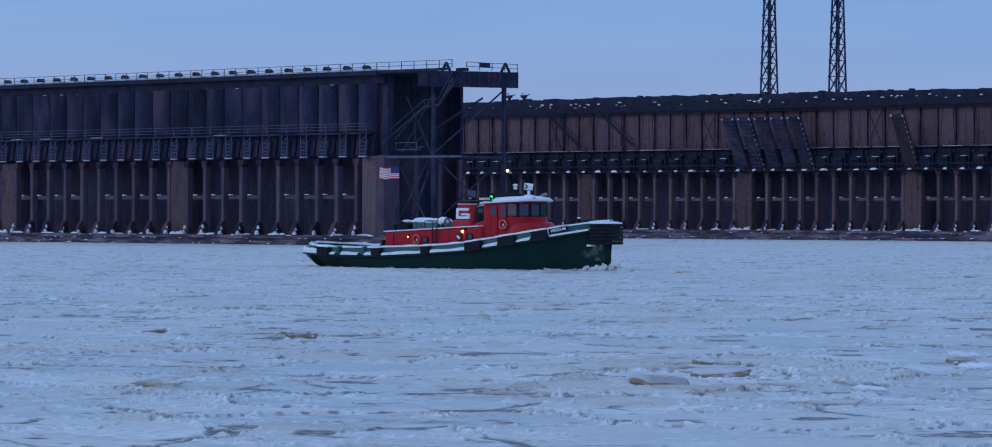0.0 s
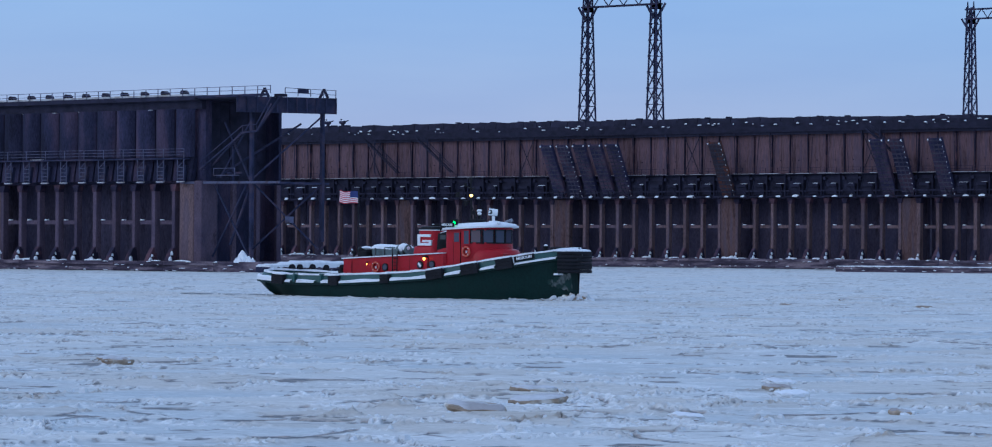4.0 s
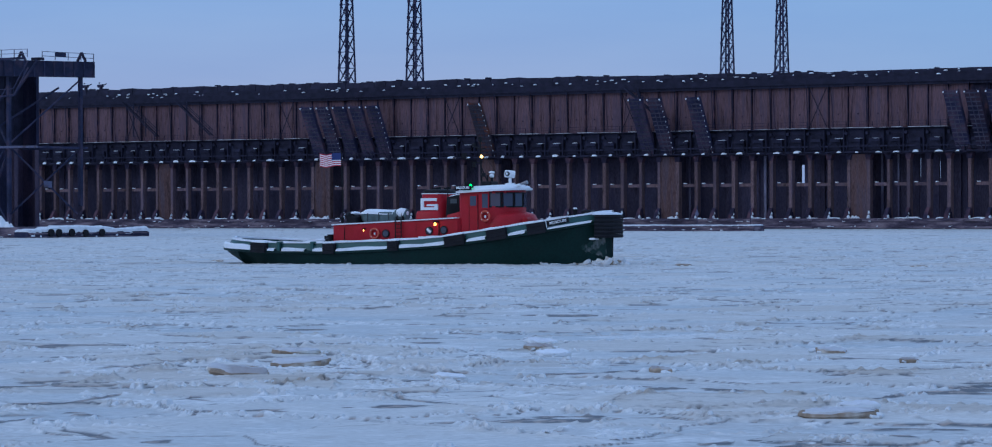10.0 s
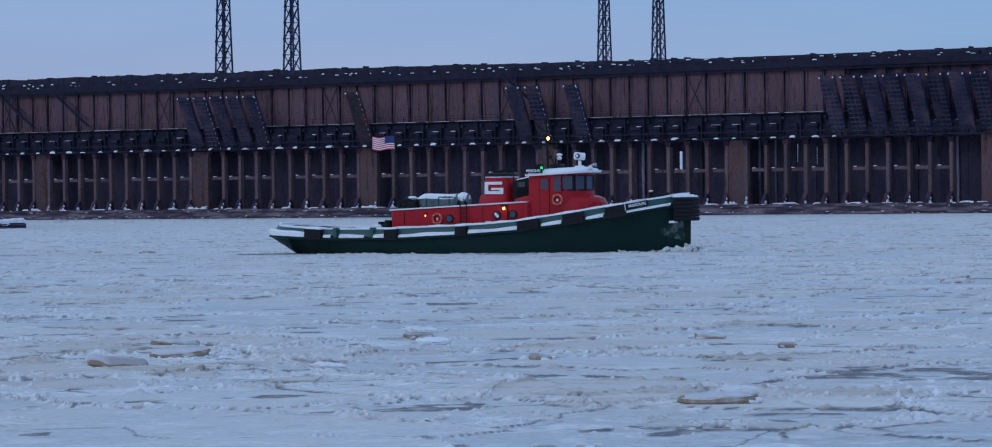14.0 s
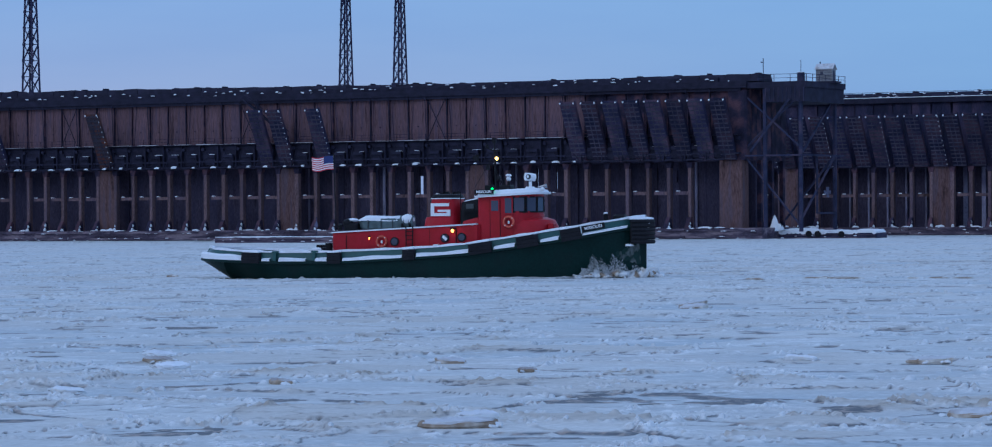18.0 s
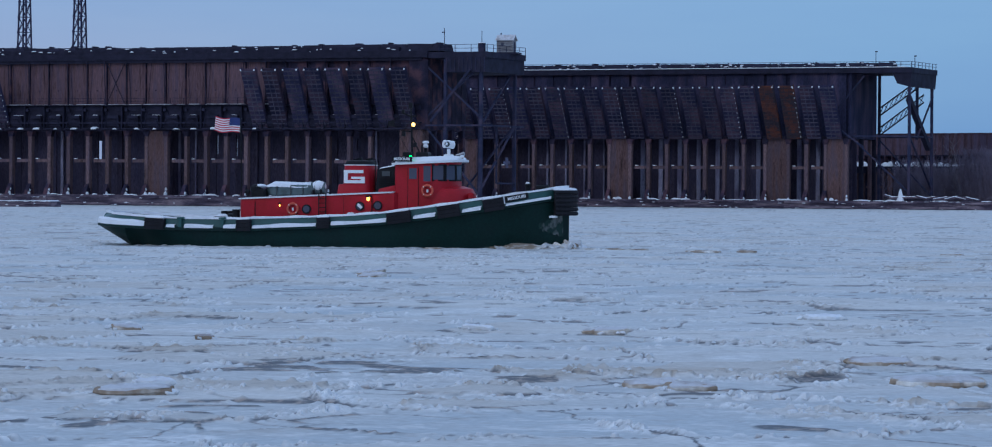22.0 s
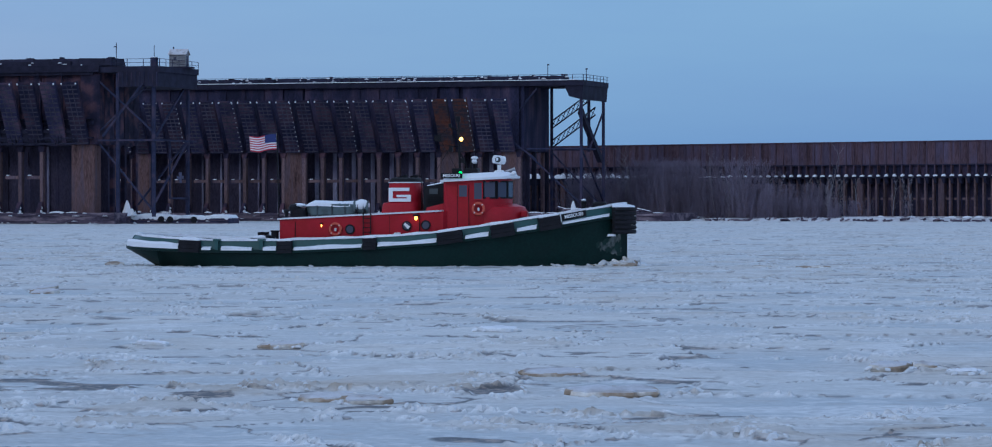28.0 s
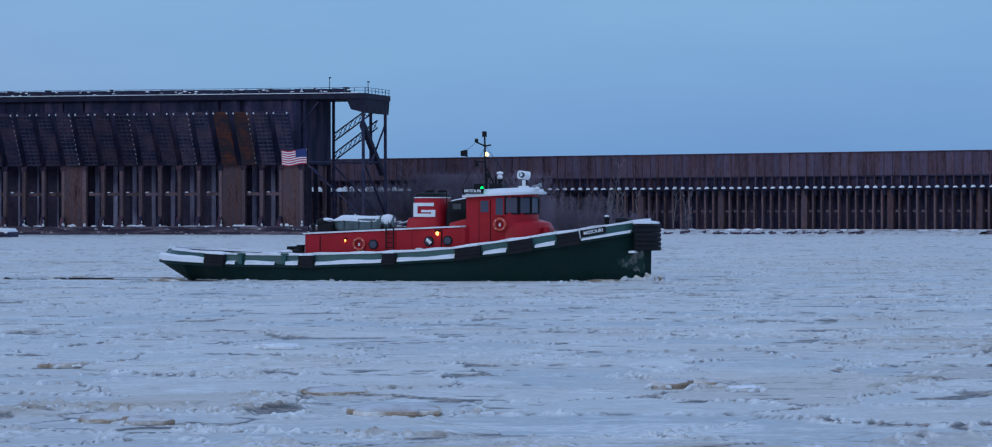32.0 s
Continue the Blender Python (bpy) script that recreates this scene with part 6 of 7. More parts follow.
scuff = []
for k in range(13):
    x = 11.75 + 0.1 * k
    lo, hi = 1.12 - 0.035 * k + 0.07 * math.sin(2.3 * k), 1.40 + 0.045 * k + 0.06 * math.sin(1.7 * k)
    scuff.append([(x + 0.004, -hull_half(x, lo + (hi - lo) * f) - 0.014, lo + (hi - lo) * f) for f in (0, 0.25, 0.5, 0.75, 1.0)])
part("stem_plating", Shape().sheet(scuff), scuffed, tug, "ice-scuffed paint on the stem", True)
part("bow_chock", Shape().chamfer(11.5, 12.2, -0.9, -0.2, 3.3, 3.55, 0.08).tube((11.0, -0.6, 3.0), (11.0, -0.6, 3.50), 0.13, 8).ball((11.0, -0.6, 3.52), 0.18, 0.18, 0.1, 8, 4), black_paint, tug)
part("bow_bitts_snow", Shape().ball((11.0, -0.6, 3.63), 0.14, 0.14, 0.07, 8, 4), snow, tug)


part("fender_shelf_snow", Shape().chamfer(12.35, 12.75, -1.55, -1.0, 1.76, 1.88, 0.04), snow, tug, "snow on the shelf below the bow fender")


def house_ring(x0, x1, hy, z, rr, front):
    """A plan outline with rounded corners; front: how far the nose bows out."""
    pts = []
    for k in range(5):
        a = radians(180 + 90 * k / 4)
        pts.append((x0 + rr + rr * math.cos(a), -hy + rr + rr * math.sin(a), z))
    for k in range(9):
        a = radians(-90 + 180 * k / 8)
        pts.append((x1 - front + front * math.cos(a), hy * math.sin(a), z))
    for k in range(5):
        a = radians(90 + 90 * k / 4)
        pts.append((x0 + rr + rr * math.cos(a), hy - rr + rr * math.sin(a), z))
    return pts


# long deckhouse
DH0, DH1, DHY = -4.98, 3.9, 2.25
house = part("deckhouse", Shape().loft([house_ring(DH0, DH1 + 0.3, DHY, 0.9, 0.25, 0.4), [(x, y, 2.66 + (x - DH0) * 0.046) for x, y, z in house_ring(DH0, DH1 + 0.3, DHY, 0, 0.25, 0.4)]]), red_paint, tug, "red riveted steel deckhouse")
part("roof_edge", Shape().loft([[(x, y, 2.66 + (x - DH0) * 0.046) for x, y, z in house_ring(DH0 - 0.1, DH1, DHY + 0.1, 0, 0.25, 0.3)], [(x, y, 2.73 + (x - DH0) * 0.046) for x, y, z in house_ring(DH0 - 0.1, DH1, DHY + 0.1, 0, 0.25, 0.3)]]), snow, house, "white snow-lined roof edge")
part("roof_top", Shape().loft([[(x, y, 2.73 + (x - DH0) * 0.046) for x, y, z in house_ring(DH0 + 0.1, DH1, DHY - 0.1, 0, 0.25, 0.3)], [(x, y, 2.745 + (x - DH0) * 0.046) for x, y, z in house_ring(DH0 + 0.15, DH1, DHY - 0.15, 0, 0.25, 0.3)]]), snow_dirty, house)


def disc(name, x, z, r, mat, parent, y=-DHY, depth=0.07, label=""):
    return part(name, Shape().tube((x, y + 0.02, z), (x, y - depth, z), r, 14), mat, parent, label)


for x, z in ((-1.15, 2.15), (2.89, 2.36), (1.88, 2.32)):
    p_ = disc("porthole", x, z, 0.26, black_paint, house)
    disc("porthole_glass", x, z, 0.19, glass, p_, depth=0.085)
part("porthole_cover", Shape().hexa([(1.72, -DHY - 0.11, 2.38), (1.95, -DHY - 0.11, 2.16), (1.95, -DHY - 0.08, 2.16), (1.72, -DHY - 0.08, 2.38), (1.80, -DHY - 0.11, 2.50), (2.06, -DHY - 0.11, 2.28), (2.06, -DHY - 0.08, 2.28), (1.80, -DHY - 0.08, 2.50)]), white_paint, house)


def life_ring(x, y, z, parent):
    s = Shape()
    n, k = 16, 6
    rings = []
    for i in range(n):
        a = 2 * math.pi * i / n
        rings.append([(x + (0.29 + 0.07 * math.cos(2 * math.pi * j / k)) * math.cos(a), y - 0.09 + 0.07 * math.sin(2 * math.pi * j / k), z + (0.29 + 0.07 * math.cos(2 * math.pi * j / k)) * math.sin(a)) for j in range(k)])
    s.loft(rings + [rings[0]], cap=False)
    ring = part("life_ring", s, orange_ring, parent, "faded orange life ring", True)
    for i in range(4):
        a = math.pi / 4 + i * math.pi / 2
        part("band", Shape().ball((x + 0.29 * math.cos(a), y - 0.1, z + 0.29 * math.sin(a)), 0.045, 0.08, 0.045, 6, 4), white_paint, ring)
    part("light", Shape().chamfer(x - 0.05, x + 0.05, y - 0.1, y, z - 0.1, z + 0.06, 0.02), white_paint, ring)


life_ring(-1.92, -DHY, 2.16, house)
part("seam", Shape().box(-4.09, -4.06, -DHY - 0.02, -DHY, 1.3, 2.55), black_paint, house)
# grab rails, weld lines and small fittings along the house
part("weld_line", Shape().box(0.95, 0.965, -DHY - 0.008, -DHY + 0.01, 1.5, 2.85), black_paint, house)
part("vent_cowl", Shape().tube((-4.75, -1.3, 2.8), (-4.75, -1.3, 3.05), 0.09, 8).ball((-4.75, -1.38, 3.1), 0.15, 0.15, 0.12, 8, 5), black_paint, house)
# side ladder
s = Shape()
for x in (-0.45, -0.05):
    s.box(x, x + 0.05, -DHY - 0.16, -DHY - 0.11, 1.4, 3.0)
for k in range(6):
    s.box(-0.45, 0.0, -DHY - 0.15, -DHY - 0.12, 1.5 + 0.24 * k, 1.54 + 0.24 * k)
part("ladder", s, black_paint, house)
part("side_box", Shape().chamfer(1.22, 1.56, -DHY - 0.3, -DHY, 1.74, 1.98, 0.03), white_paint, house)
part("pipe", Shape().tube((2.56, -DHY - 0.05, 1.6), (2.56, -DHY - 0.05, 2.8), 0.03, 6), black_paint, house)
lamp = part("wall_lamp", Shape().chamfer(2.25, 2.55, -DHY - 0.3, -DHY, 2.82, 2.92, 0.03), black_paint, house)
part("bulb", Shape().ball((2.4, -DHY - 0.25, 2.73), 0.09, 0.09, 0.11, 8, 5), amber_glow, lamp, "glowing amber lamp")
lamp2 = part("wall_lamp", Shape().chamfer(-2.73, -2.58, -DHY - 0.2, -DHY, 2.43, 2.50, 0.02), black_paint, house)
part("bulb", Shape().ball((-2.65, -DHY - 0.15, 2.34), 0.035, 0.035, 0.07, 6, 4), amber_glow, lamp2, "small glowing amber lamp")
part("side_door", Shape().box(-4.75, -4.12, -DHY - 0.03, -DHY, 1.2, 2.45), red_paint, house)

# wheelhouse with a rounded front
WX0, WX1, WY = 3.75, 7.15, 2.05
wheel = part("wheelhouse", Shape().loft([house_ring(WX0, WX1, WY, 1.4, 0.3, 1.75), [(x, y, 4.72 + 0.05 * (x - 5.9)) for x, y, z in house_ring(WX0, WX1, WY, 0, 0.3, 1.75)]]), red_paint, tug, "red wheelhouse with a rounded front", True)
part("fore_house", Shape().loft([house_ring(5.2, 8.08, 1.95, 1.5, 0.3, 1.85), house_ring(5.2, 8.0, 1.93, 2.95, 0.3, 1.8), house_ring(5.2, 7.8, 1.7, 3.3, 0.3, 1.6), house_ring(5.2, 7.3, 1.2, 3.45, 0.3, 1.1)]), red_paint, wheel, "rounded red fore house", True)
part("fore_vent", Shape().chamfer(7.75, 8.1, -1.3, -0.7, 2.8, 3.1, 0.05), red_paint, wheel)
def sheered(rings):
    """Rings raised a little towards the bow."""
    return [[(x, y, z + 0.05 * (x - 5.9)) for x, y, z in r] for r in rings]


roof = part("roof", Shape().loft(sheered([house_ring(WX0 - 0.15, WX1 + 0.40, WY + 0.28, 4.70, 0.35, 1.95), house_ring(WX0 - 0.15, WX1 + 0.40, WY + 0.28, 4.82, 0.35, 1.95)])), white_paint, wheel, "white overhanging wheelhouse roof", True)
part("roof_snow", Shape().loft(sheered([house_ring(WX0, WX1 + 0.30, WY + 0.2, 4.82, 0.35, 1.85), house_ring(WX0 + 0.05, WX1 + 0.2, WY + 0.1, 4.95, 0.35, 1.8), house_ring(WX0 + 0.4, WX1 - 0.3, WY - 0.5, 5.08, 0.4, 1.4)])), snow, roof, "rounded blanket of snow", True)


def win(x0, x1, z0, z1, y, parent, name="window"):
    w = part(name, Shape().box(x0 - 0.06, x1 + 0.06, y - 0.03, y + 0.02, z0 - 0.06, z1 + 0.06), red_paint, parent)
    part("pane", Shape().box(x0, x1, y - 0.045, y - 0.03, z0, z1), glass, w)
    return w


door = part("door", Shape().box(4.55, 5.12, -WY - 0.04, -WY, 1.7, 4.45), red_paint, wheel)
for e_ in ((4.53, 4.55), (5.12, 5.14)):
    part("door_seam", Shape().box(e_[0], e_[1], -WY - 0.05, -WY, 1.7, 4.47), black_paint, door)
win(4.62, 5.05, 3.83, 4.42, -WY - 0.04, door)
win(5.42, 5.82, 3.7, 4.55, -WY, wheel)
part("door_vent", Shape().box(4.6, 5.2, -WY - 0.12, -WY, 1.75, 2.2), black_paint, wheel)
life_ring(5.65, -WY, 3.2, wheel)
# front windows follow the curve of the nose
for k, a in enumerate((-74, -49, -24, 1, 26, 51)):
    a0, a1 = radians(a), radians(a + 22)
    P_ = lambda ang, z, o: (WX1 - 1.75 + (1.75 + o) * math.cos(ang), (WY + o) * math.sin(ang), z)
    fr = part("window", Shape().loft([[P_(a0 - 0.02, 3.72, 0.02), P_(a1 + 0.02, 3.72, 0.02), P_(a1 + 0.02, 3.72, -0.02), P_(a0 - 0.02, 3.72, -0.02)], [P_(a0 - 0.02, 4.64, 0.02), P_(a1 + 0.02, 4.64, 0.02), P_(a1 + 0.02, 4.64, -0.02), P_(a0 - 0.02, 4.64, -0.02)]]), black_paint, wheel)
    part("pane", Shape().sheet([[P_(a0 + 0.03, 3.8, 0.03), P_(a1 - 0.03, 3.8, 0.03)], [P_(a0 + 0.03, 4.57, 0.03), P_(a1 - 0.03, 4.57, 0.03)]]), glass, fr)


def lettering(text, size, mat, parent, at, name="lettering", bold=0.005):
    cu = bpy.data.curves.new(name, "FONT")
    cu.body, cu.size, cu.align_x, cu.align_y, cu.extrude, cu.offset = text, size, "CENTER", "CENTER", 0.010, bold
    tmp = bpy.data.objects.new(name, cu)
    me = bpy.data.meshes.new_from_object(tmp)
    bpy.data.objects.remove(tmp)
    bpy.data.curves.remove(cu)
    me.materials.clear()
    me.materials.append(mat)
    return part(name, me, None, parent, "white painted letters", at=at)


board = part("name_board", Shape().chamfer(3.70, 4.84, -WY - 0.36, -WY - 0.28, 4.78, 5.05, 0.02), black_paint, wheel, "black name board with white letters")
lettering("MISSOURI", 0.21, white_paint, board, pose(4.27, -WY - 0.375, 4.915, 90, 0, 0))
for sgn in (-1,):
    x0_, x1_ = 10.05, 11.35
    bd0, bd1 = half_deck(x0_) - 0.02, half_deck(x1_) - 0.02
    z0_, z1_ = (glide(x0_, RAIL) + glide(x0_, GUARD)) / 2 + 0.03, (glide(x1_, RAIL) + glide(x1_, GUARD)) / 2 + 0.05
    ang = math.atan2(-(bd1 - bd0), x1_ - x0_)
    tilt = math.atan2(z1_ - z0_, x1_ - x0_)
    mid = Matrix.Translation(((x0_ + x1_) / 2, -(bd0 + bd1) / 2 - 0.16, (z0_ + z1_) / 2 + 0.05)) @ Matrix.Rotation(ang, 4, "Z") @ Matrix.Rotation(-tilt, 4, "Y")
    plate = part("bow_name_plate", Shape().box(-0.68, 0.68, -0.02, 0.02, -0.16, 0.16), black_paint, tug, "black bow plate with white letters")
    plate.matrix_basis = mid
    lettering("MISSOURI", 0.24, white_paint, plate, pose(0.0, -0.035, 0.0, 90, 0, 0))
    part("plate_edge", Shape().box(-0.74, -0.69, -0.04, 0.03, -0.22, 0.26), white_paint, plate)

# funnel with its painted mark
def funnel_box(z, x0, x1, hy, r_):
    return house_ring(x0, x1, hy, z, r_, 0.55)


funnel = part("funnel", Shape().loft([funnel_box(2.85, 0.28, 2.42, 1.25, 0.2), funnel_box(3.42, 0.36, 2.38, 1.22, 0.2), funnel_box(3.52, 0.42, 2.36, 1.18, 0.2), funnel_box(3.54, 0.62, 2.36, 1.15, 0.25), funnel_box(4.58, 0.70, 2.30, 1.12, 0.25)]), red_paint, tug, "red funnel with a black top", True)
part("funnel_band", Shape().loft([funnel_box(4.56, 0.66, 2.34, 1.16, 0.25), funnel_box(4.61, 0.66, 2.34, 1.16, 0.25)]), white_paint, funnel, "thin white band", True)
part("funnel_top", Shape().loft([funnel_box(4.61, 0.68, 2.32, 1.14, 0.25), funnel_box(4.80, 0.78, 2.26, 1.06, 0.25), funnel_box(4.84, 0.94, 2.1, 0.9, 0.25)]), black_paint, funnel, "black funnel top", True)
part("exhaust_pipe", Shape().tube((1.25, 0, 4.75), (1.2, 0, 4.93), 0.3, 10).tube((1.85, 0.3, 4.75), (1.8, 0.3, 4.96), 0.22, 10), black_paint, funnel)
mark = Shape()
for (a, b_, c_, d_) in ((0.72, 1.82, 4.14, 4.31), (0.72, 0.93, 3.75, 4.14), (0.72, 1.90, 3.58, 3.75), (1.68, 1.90, 3.75, 3.82), (1.14, 1.90, 3.82, 3.94)):
    mark.box(a, b_, -1.18 - 0.03, -1.05, c_, d_)
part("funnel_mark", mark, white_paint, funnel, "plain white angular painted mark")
part("funnel_rail", Shape().tube((2.45, -0.9, 3.2), (2.45, -0.9, 4.95), 0.03, 5).tube((2.1, -1.0, 4.95), (2.45, -0.9, 4.9), 0.03, 5), black_paint, funnel)
fan = part("ventilator_housing", Shape().hexa([(2.62, -1.5, 3.1), (3.78, -1.5, 3.1), (3.78, 1.5, 3.1), (2.62, 1.5, 3.1), (2.66, -1.42, 4.36), (3.78, -1.42, 4.56), (3.78, 1.42, 4.56), (2.66, 1.42, 4.36)]), black_paint, tug, "black ventilator housing")
part("hatch_glass", Shape().box(2.95, 3.4, -1.52, -1.44, 3.98, 4.26), deck_grey, fan)
for k in range(4):
    part("louvre", Shape().box(2.8, 3.6, -1.55, -1.49, 3.5 + 0.11 * k, 3.53 + 0.11 * k), black_paint, fan)
part("housing_snow", Shape().hexa([(2.8, -1.4, 4.39), (3.76, -1.4, 4.56), (3.76, 1.3, 4.56), (2.8, 1.3, 4.39), (2.85, -1.3, 4.45), (3.76, -1.3, 4.63), (3.76, 1.2, 4.63), (2.85, 1.2, 4.45)]), snow, fan)
part("house_step", Shape().hexa([(2.75, -1.75, 3.0), (3.9, -1.75, 3.0), (3.9, 1.75, 3.0), (2.75, 1.75, 3.0), (2.85, -1.7, 3.28), (3.9, -1.7, 3.52), (3.9, 1.7, 3.52), (2.85, 1.7, 3.28)]), red_paint, house)

# roof gear
mast = part("mast", Shape().tube((4.35, 0, 4.9), (4.25, 0, 8.0), 0.075, 8, 0.045).tube((4.9, 0.0, 5.0), (4.33, 0, 6.2), 0.04, 6), black_paint, tug, "thin black signal mast")
part("crosstree", Shape().beam((3.82, 0, 7.48), (4.27, 0, 7.28), 0.06, 0.08).beam((4.62, 0, 7.33), (4.27, 0, 7.28), 0.06, 0.08).chamfer(3.74, 3.90, -0.1, 0.1, 7.46, 7.66, 0.03).chamfer(4.14, 4.36, -0.1, 0.1, 7.75, 8.05, 0.03), black_paint, mast)
part("wiring", Shape().tube((4.3, 0, 7.2), (3.0, 0, 5.1), 0.014, 4).tube((4.3, 0, 7.3), (5.9, 0, 5.1), 0.014, 4), black_paint, mast)
part("mast_bracket", Shape().beam((4.28, 0, 6.45), (3.7, -0.1, 6.5), 0.05, 0.06).chamfer(3.75, 3.95, -0.1, 0.1, 6.2, 6.45, 0.03), black_paint, mast)
part("mast_box", Shape().chamfer(4.4, 4.62, -0.15, 0.05, 5.6, 5.85, 0.03), black_paint, mast)
ml = part("masthead_light", Shape().tube((4.42, -0.12, 6.62), (4.42, -0.12, 6.70), 0.11, 8), black_paint, mast)
part("bulb", Shape().ball((4.44, -0.18, 6.84), 0.10, 0.10, 0.11, 8, 5), yellow_glow, ml, "glowing yellow masthead lamp")
part("pennant", Shape().sheet([[(2.95 + 0.38 * k / 6, 0.02 * math.sin(k * 1.5), 6.76 - 0.008 * k), (2.95 + 0.38 * k / 6, 0.03 * math.sin(k * 1.5 + 0.5), 7.03 + 0.012 * k)] for k in range(7)]), black_paint, mast, "small dark pennant")
part("pennant_line", Shape().tube((3.34, 0, 7.1), (3.8, 0, 7.5), 0.012, 4).tube((3.34, 0, 6.75), (4.2, 0, 5.2), 0.012, 4), black_paint, mast)
sb = part("side_light", Shape().chamfer(4.25, 4.75, -WY - 0.1, -WY + 0.2, 4.92, 5.3, 0.03), black_paint, tug, "black running-light box")
part("bulb", Shape().ball((4.72, -WY - 0.18, 5.05), 0.085, 0.08, 0.10, 8, 5), green_glow, sb, "glowing green running light")
part("hailer", Shape().chamfer(4.7, 5.4, -0.8, 0.2, 5.0, 5.32, 0.05).tube((5.0, -0.5, 5.2), (5.0, -0.5, 5.7), 0.06, 6), black_paint, tug)
part("radar_mount", Shape().tube((5.15, -0.2, 5.0), (5.15, -0.2, 5.55), 0.09, 8), black_paint, tug)
part("radar_dome", Shape().ball((5.15, -0.2, 5.66), 0.15, 0.15, 0.13, 10, 6).ball((5.15, -0.2, 5.86), 0.2, 0.17, 0.09, 10, 5), white_paint, tug, "snowy white radar unit", True)
sl = part("searchlight", Shape().tube((6.5, -0.4, 4.95), (6.5, -0.4, 5.5), 0.1, 8).chamfer(6.25, 6.75, -0.65, -0.15, 4.95, 5.2, 0.05), white_paint, tug, "white roof searchlight")
part("lamp_drum", Shape().tube((6.27, -0.62, 5.78), (6.73, -0.25, 5.72), 0.22, 14).ball((6.47, -0.42, 5.9), 0.22, 0.22, 0.08, 10, 5), white_paint, sl, "", True)
part("lamp_glass", Shape().tube((6.45, -0.66, 5.76), (6.48, -0.72, 5.76), 0.15, 12), deck_grey, sl)
part("bow_floodlight", Shape().ball((7.35, -0.9, 5.05), 0.14, 0.14, 0.11, 8, 5), white_paint, tug)
part("horn", Shape().tube((6.7, 0.6, 5.15), (7.2, 0.6, 5.25), 0.05, 8, 0.12), brass, tug)

# covered workboat and canister on the deckhouse
boat = part("covered_workboat", Shape().loft([[(-3.88, -0.5, 2.95), (-3.88, 0.5, 2.95), (-3.88, 0.55, 3.4), (-3.88, -0.55, 3.4)], [(-3.48, -0.85, 2.85), (-3.48, 0.85, 2.85), (-3.48, 0.9, 3.5), (-3.48, -0.9, 3.5)],
                                               [(-1.48, -0.9, 2.85), (-1.48, 0.9, 2.85), (-1.48, 0.95, 3.5), (-1.48, -0.95, 3.5)], [(-1.13, -0.8, 2.9), (-1.13, 0.8, 2.9), (-1.13, 0.8, 3.42), (-1.13, -0.8, 3.42)]]), grey_cover, tug, "workboat under a grey-green tarpaulin")
fitted_bevel(boat, 0.1)
part("boat_snow", Shape().loft([[(-3.86 + 2.7 * f, 0.95 * math.sin(a) * (0.75 if f in (0, 1) else 1), 3.34 + (0.12 if f in (0, 1) else 0.30) * max(0.0, math.cos(a)) ** 0.6 + 0.03 * math.sin(7 * f)) for a in [radians(-90 + 180 * j / 8) for j in range(9)]] for f in (0, 0.15, 0.4, 0.7, 0.9, 1)]), snow, boat, "snow on the tarpaulin", True)
for x in (-3.2, -2.4, -1.7):
    part("strap", Shape().box(x, x + 0.05, -0.97, -0.93, 2.9, 3.4), deck_grey, boat)
can = part("raft_canister", Shape().tube((-1.22, -0.75, 3.30), (-0.42, -0.75, 3.30), 0.34, 14), grey_cover, tug, "white life raft canister under snow", True)
part("canister_cradle", Shape().box(-1.1, -0.98, -1.1, -0.4, 2.85, 3.2).box(-0.66, -0.54, -1.1, -0.4, 2.85, 3.2), black_paint, can)
part("canister_snow", Shape().ball((-0.80, -0.78, 3.40), 0.44, 0.40, 0.32, 12, 7), snow, can, "rounded snow on the canister", True)
for x in (-0.98, -0.68):
    part("canister_strap", Shape().tube((x, -0.75, 3.32), (x + 0.03, -0.75, 3.32), 0.40, 12), deck_grey, can)
part("roof_clutter", Shape().chamfer(-4.6, -3.8, -1.2, -0.2, 2.8, 3.25, 0.1).ball((-4.4, -0.9, 3.25), 0.35, 0.35, 0.25, 8, 5), black_paint, tug, "dark coils and gear on the deckhouse")
part("clutter_snow", Shape().ball((-4.2, -0.7, 3.4), 0.4, 0.45, 0.12, 8, 4), snow, tug)

# after deck
part("towing_bitt", Shape().tube((-6.3, -0.5, 1.1), (-6.3, -0.5, 2.0), 0.2, 10).tube((-6.3, 0.5, 1.1), (-6.3, 0.5, 2.0), 0.2, 10).beam((-6.3, -0.9, 1.7), (-6.3, 0.9, 1.7), 0.2, 0.2), black_paint, tug)
part("after_capstan", Shape().tube((-5.25, -1.9, 1.1), (-5.25, -1.9, 2.02), 0.2, 12).tube((-5.25, -1.9, 2.02), (-5.25, -1.9, 2.1), 0.24, 12), black_paint, tug, "black capstan on the after deck")
part("rope_pile", Shape().ball((-7.4, -0.9, 1.3), 0.9, 0.8, 0.35, 10, 5).ball((-6.9, 0.2, 1.35), 0.7, 0.7, 0.35, 10, 5), deck_grey, tug)
part("rope_snow", Shape().ball((-7.3, -0.9, 1.55), 0.7, 0.6, 0.16, 10, 4).ball((-6.1, -1.5, 1.72), 0.45, 0.4, 0.13, 10, 4), snow, tug)
part("deck_gear", Shape().chamfer(-6.7, -5.5, -1.9, -1.1, 1.05, 1.68, 0.1).ball((-5.7, -1.5, 1.7), 0.3, 0.3, 0.18, 8, 4), black_paint, tug, "dark coiled gear on the after deck")
part("after_grating", Shape().box(-11.2, -8.9, -1.4, 1.4, 1.2, 1.62), black_paint, tug, "dark raised hatch on the after deck")
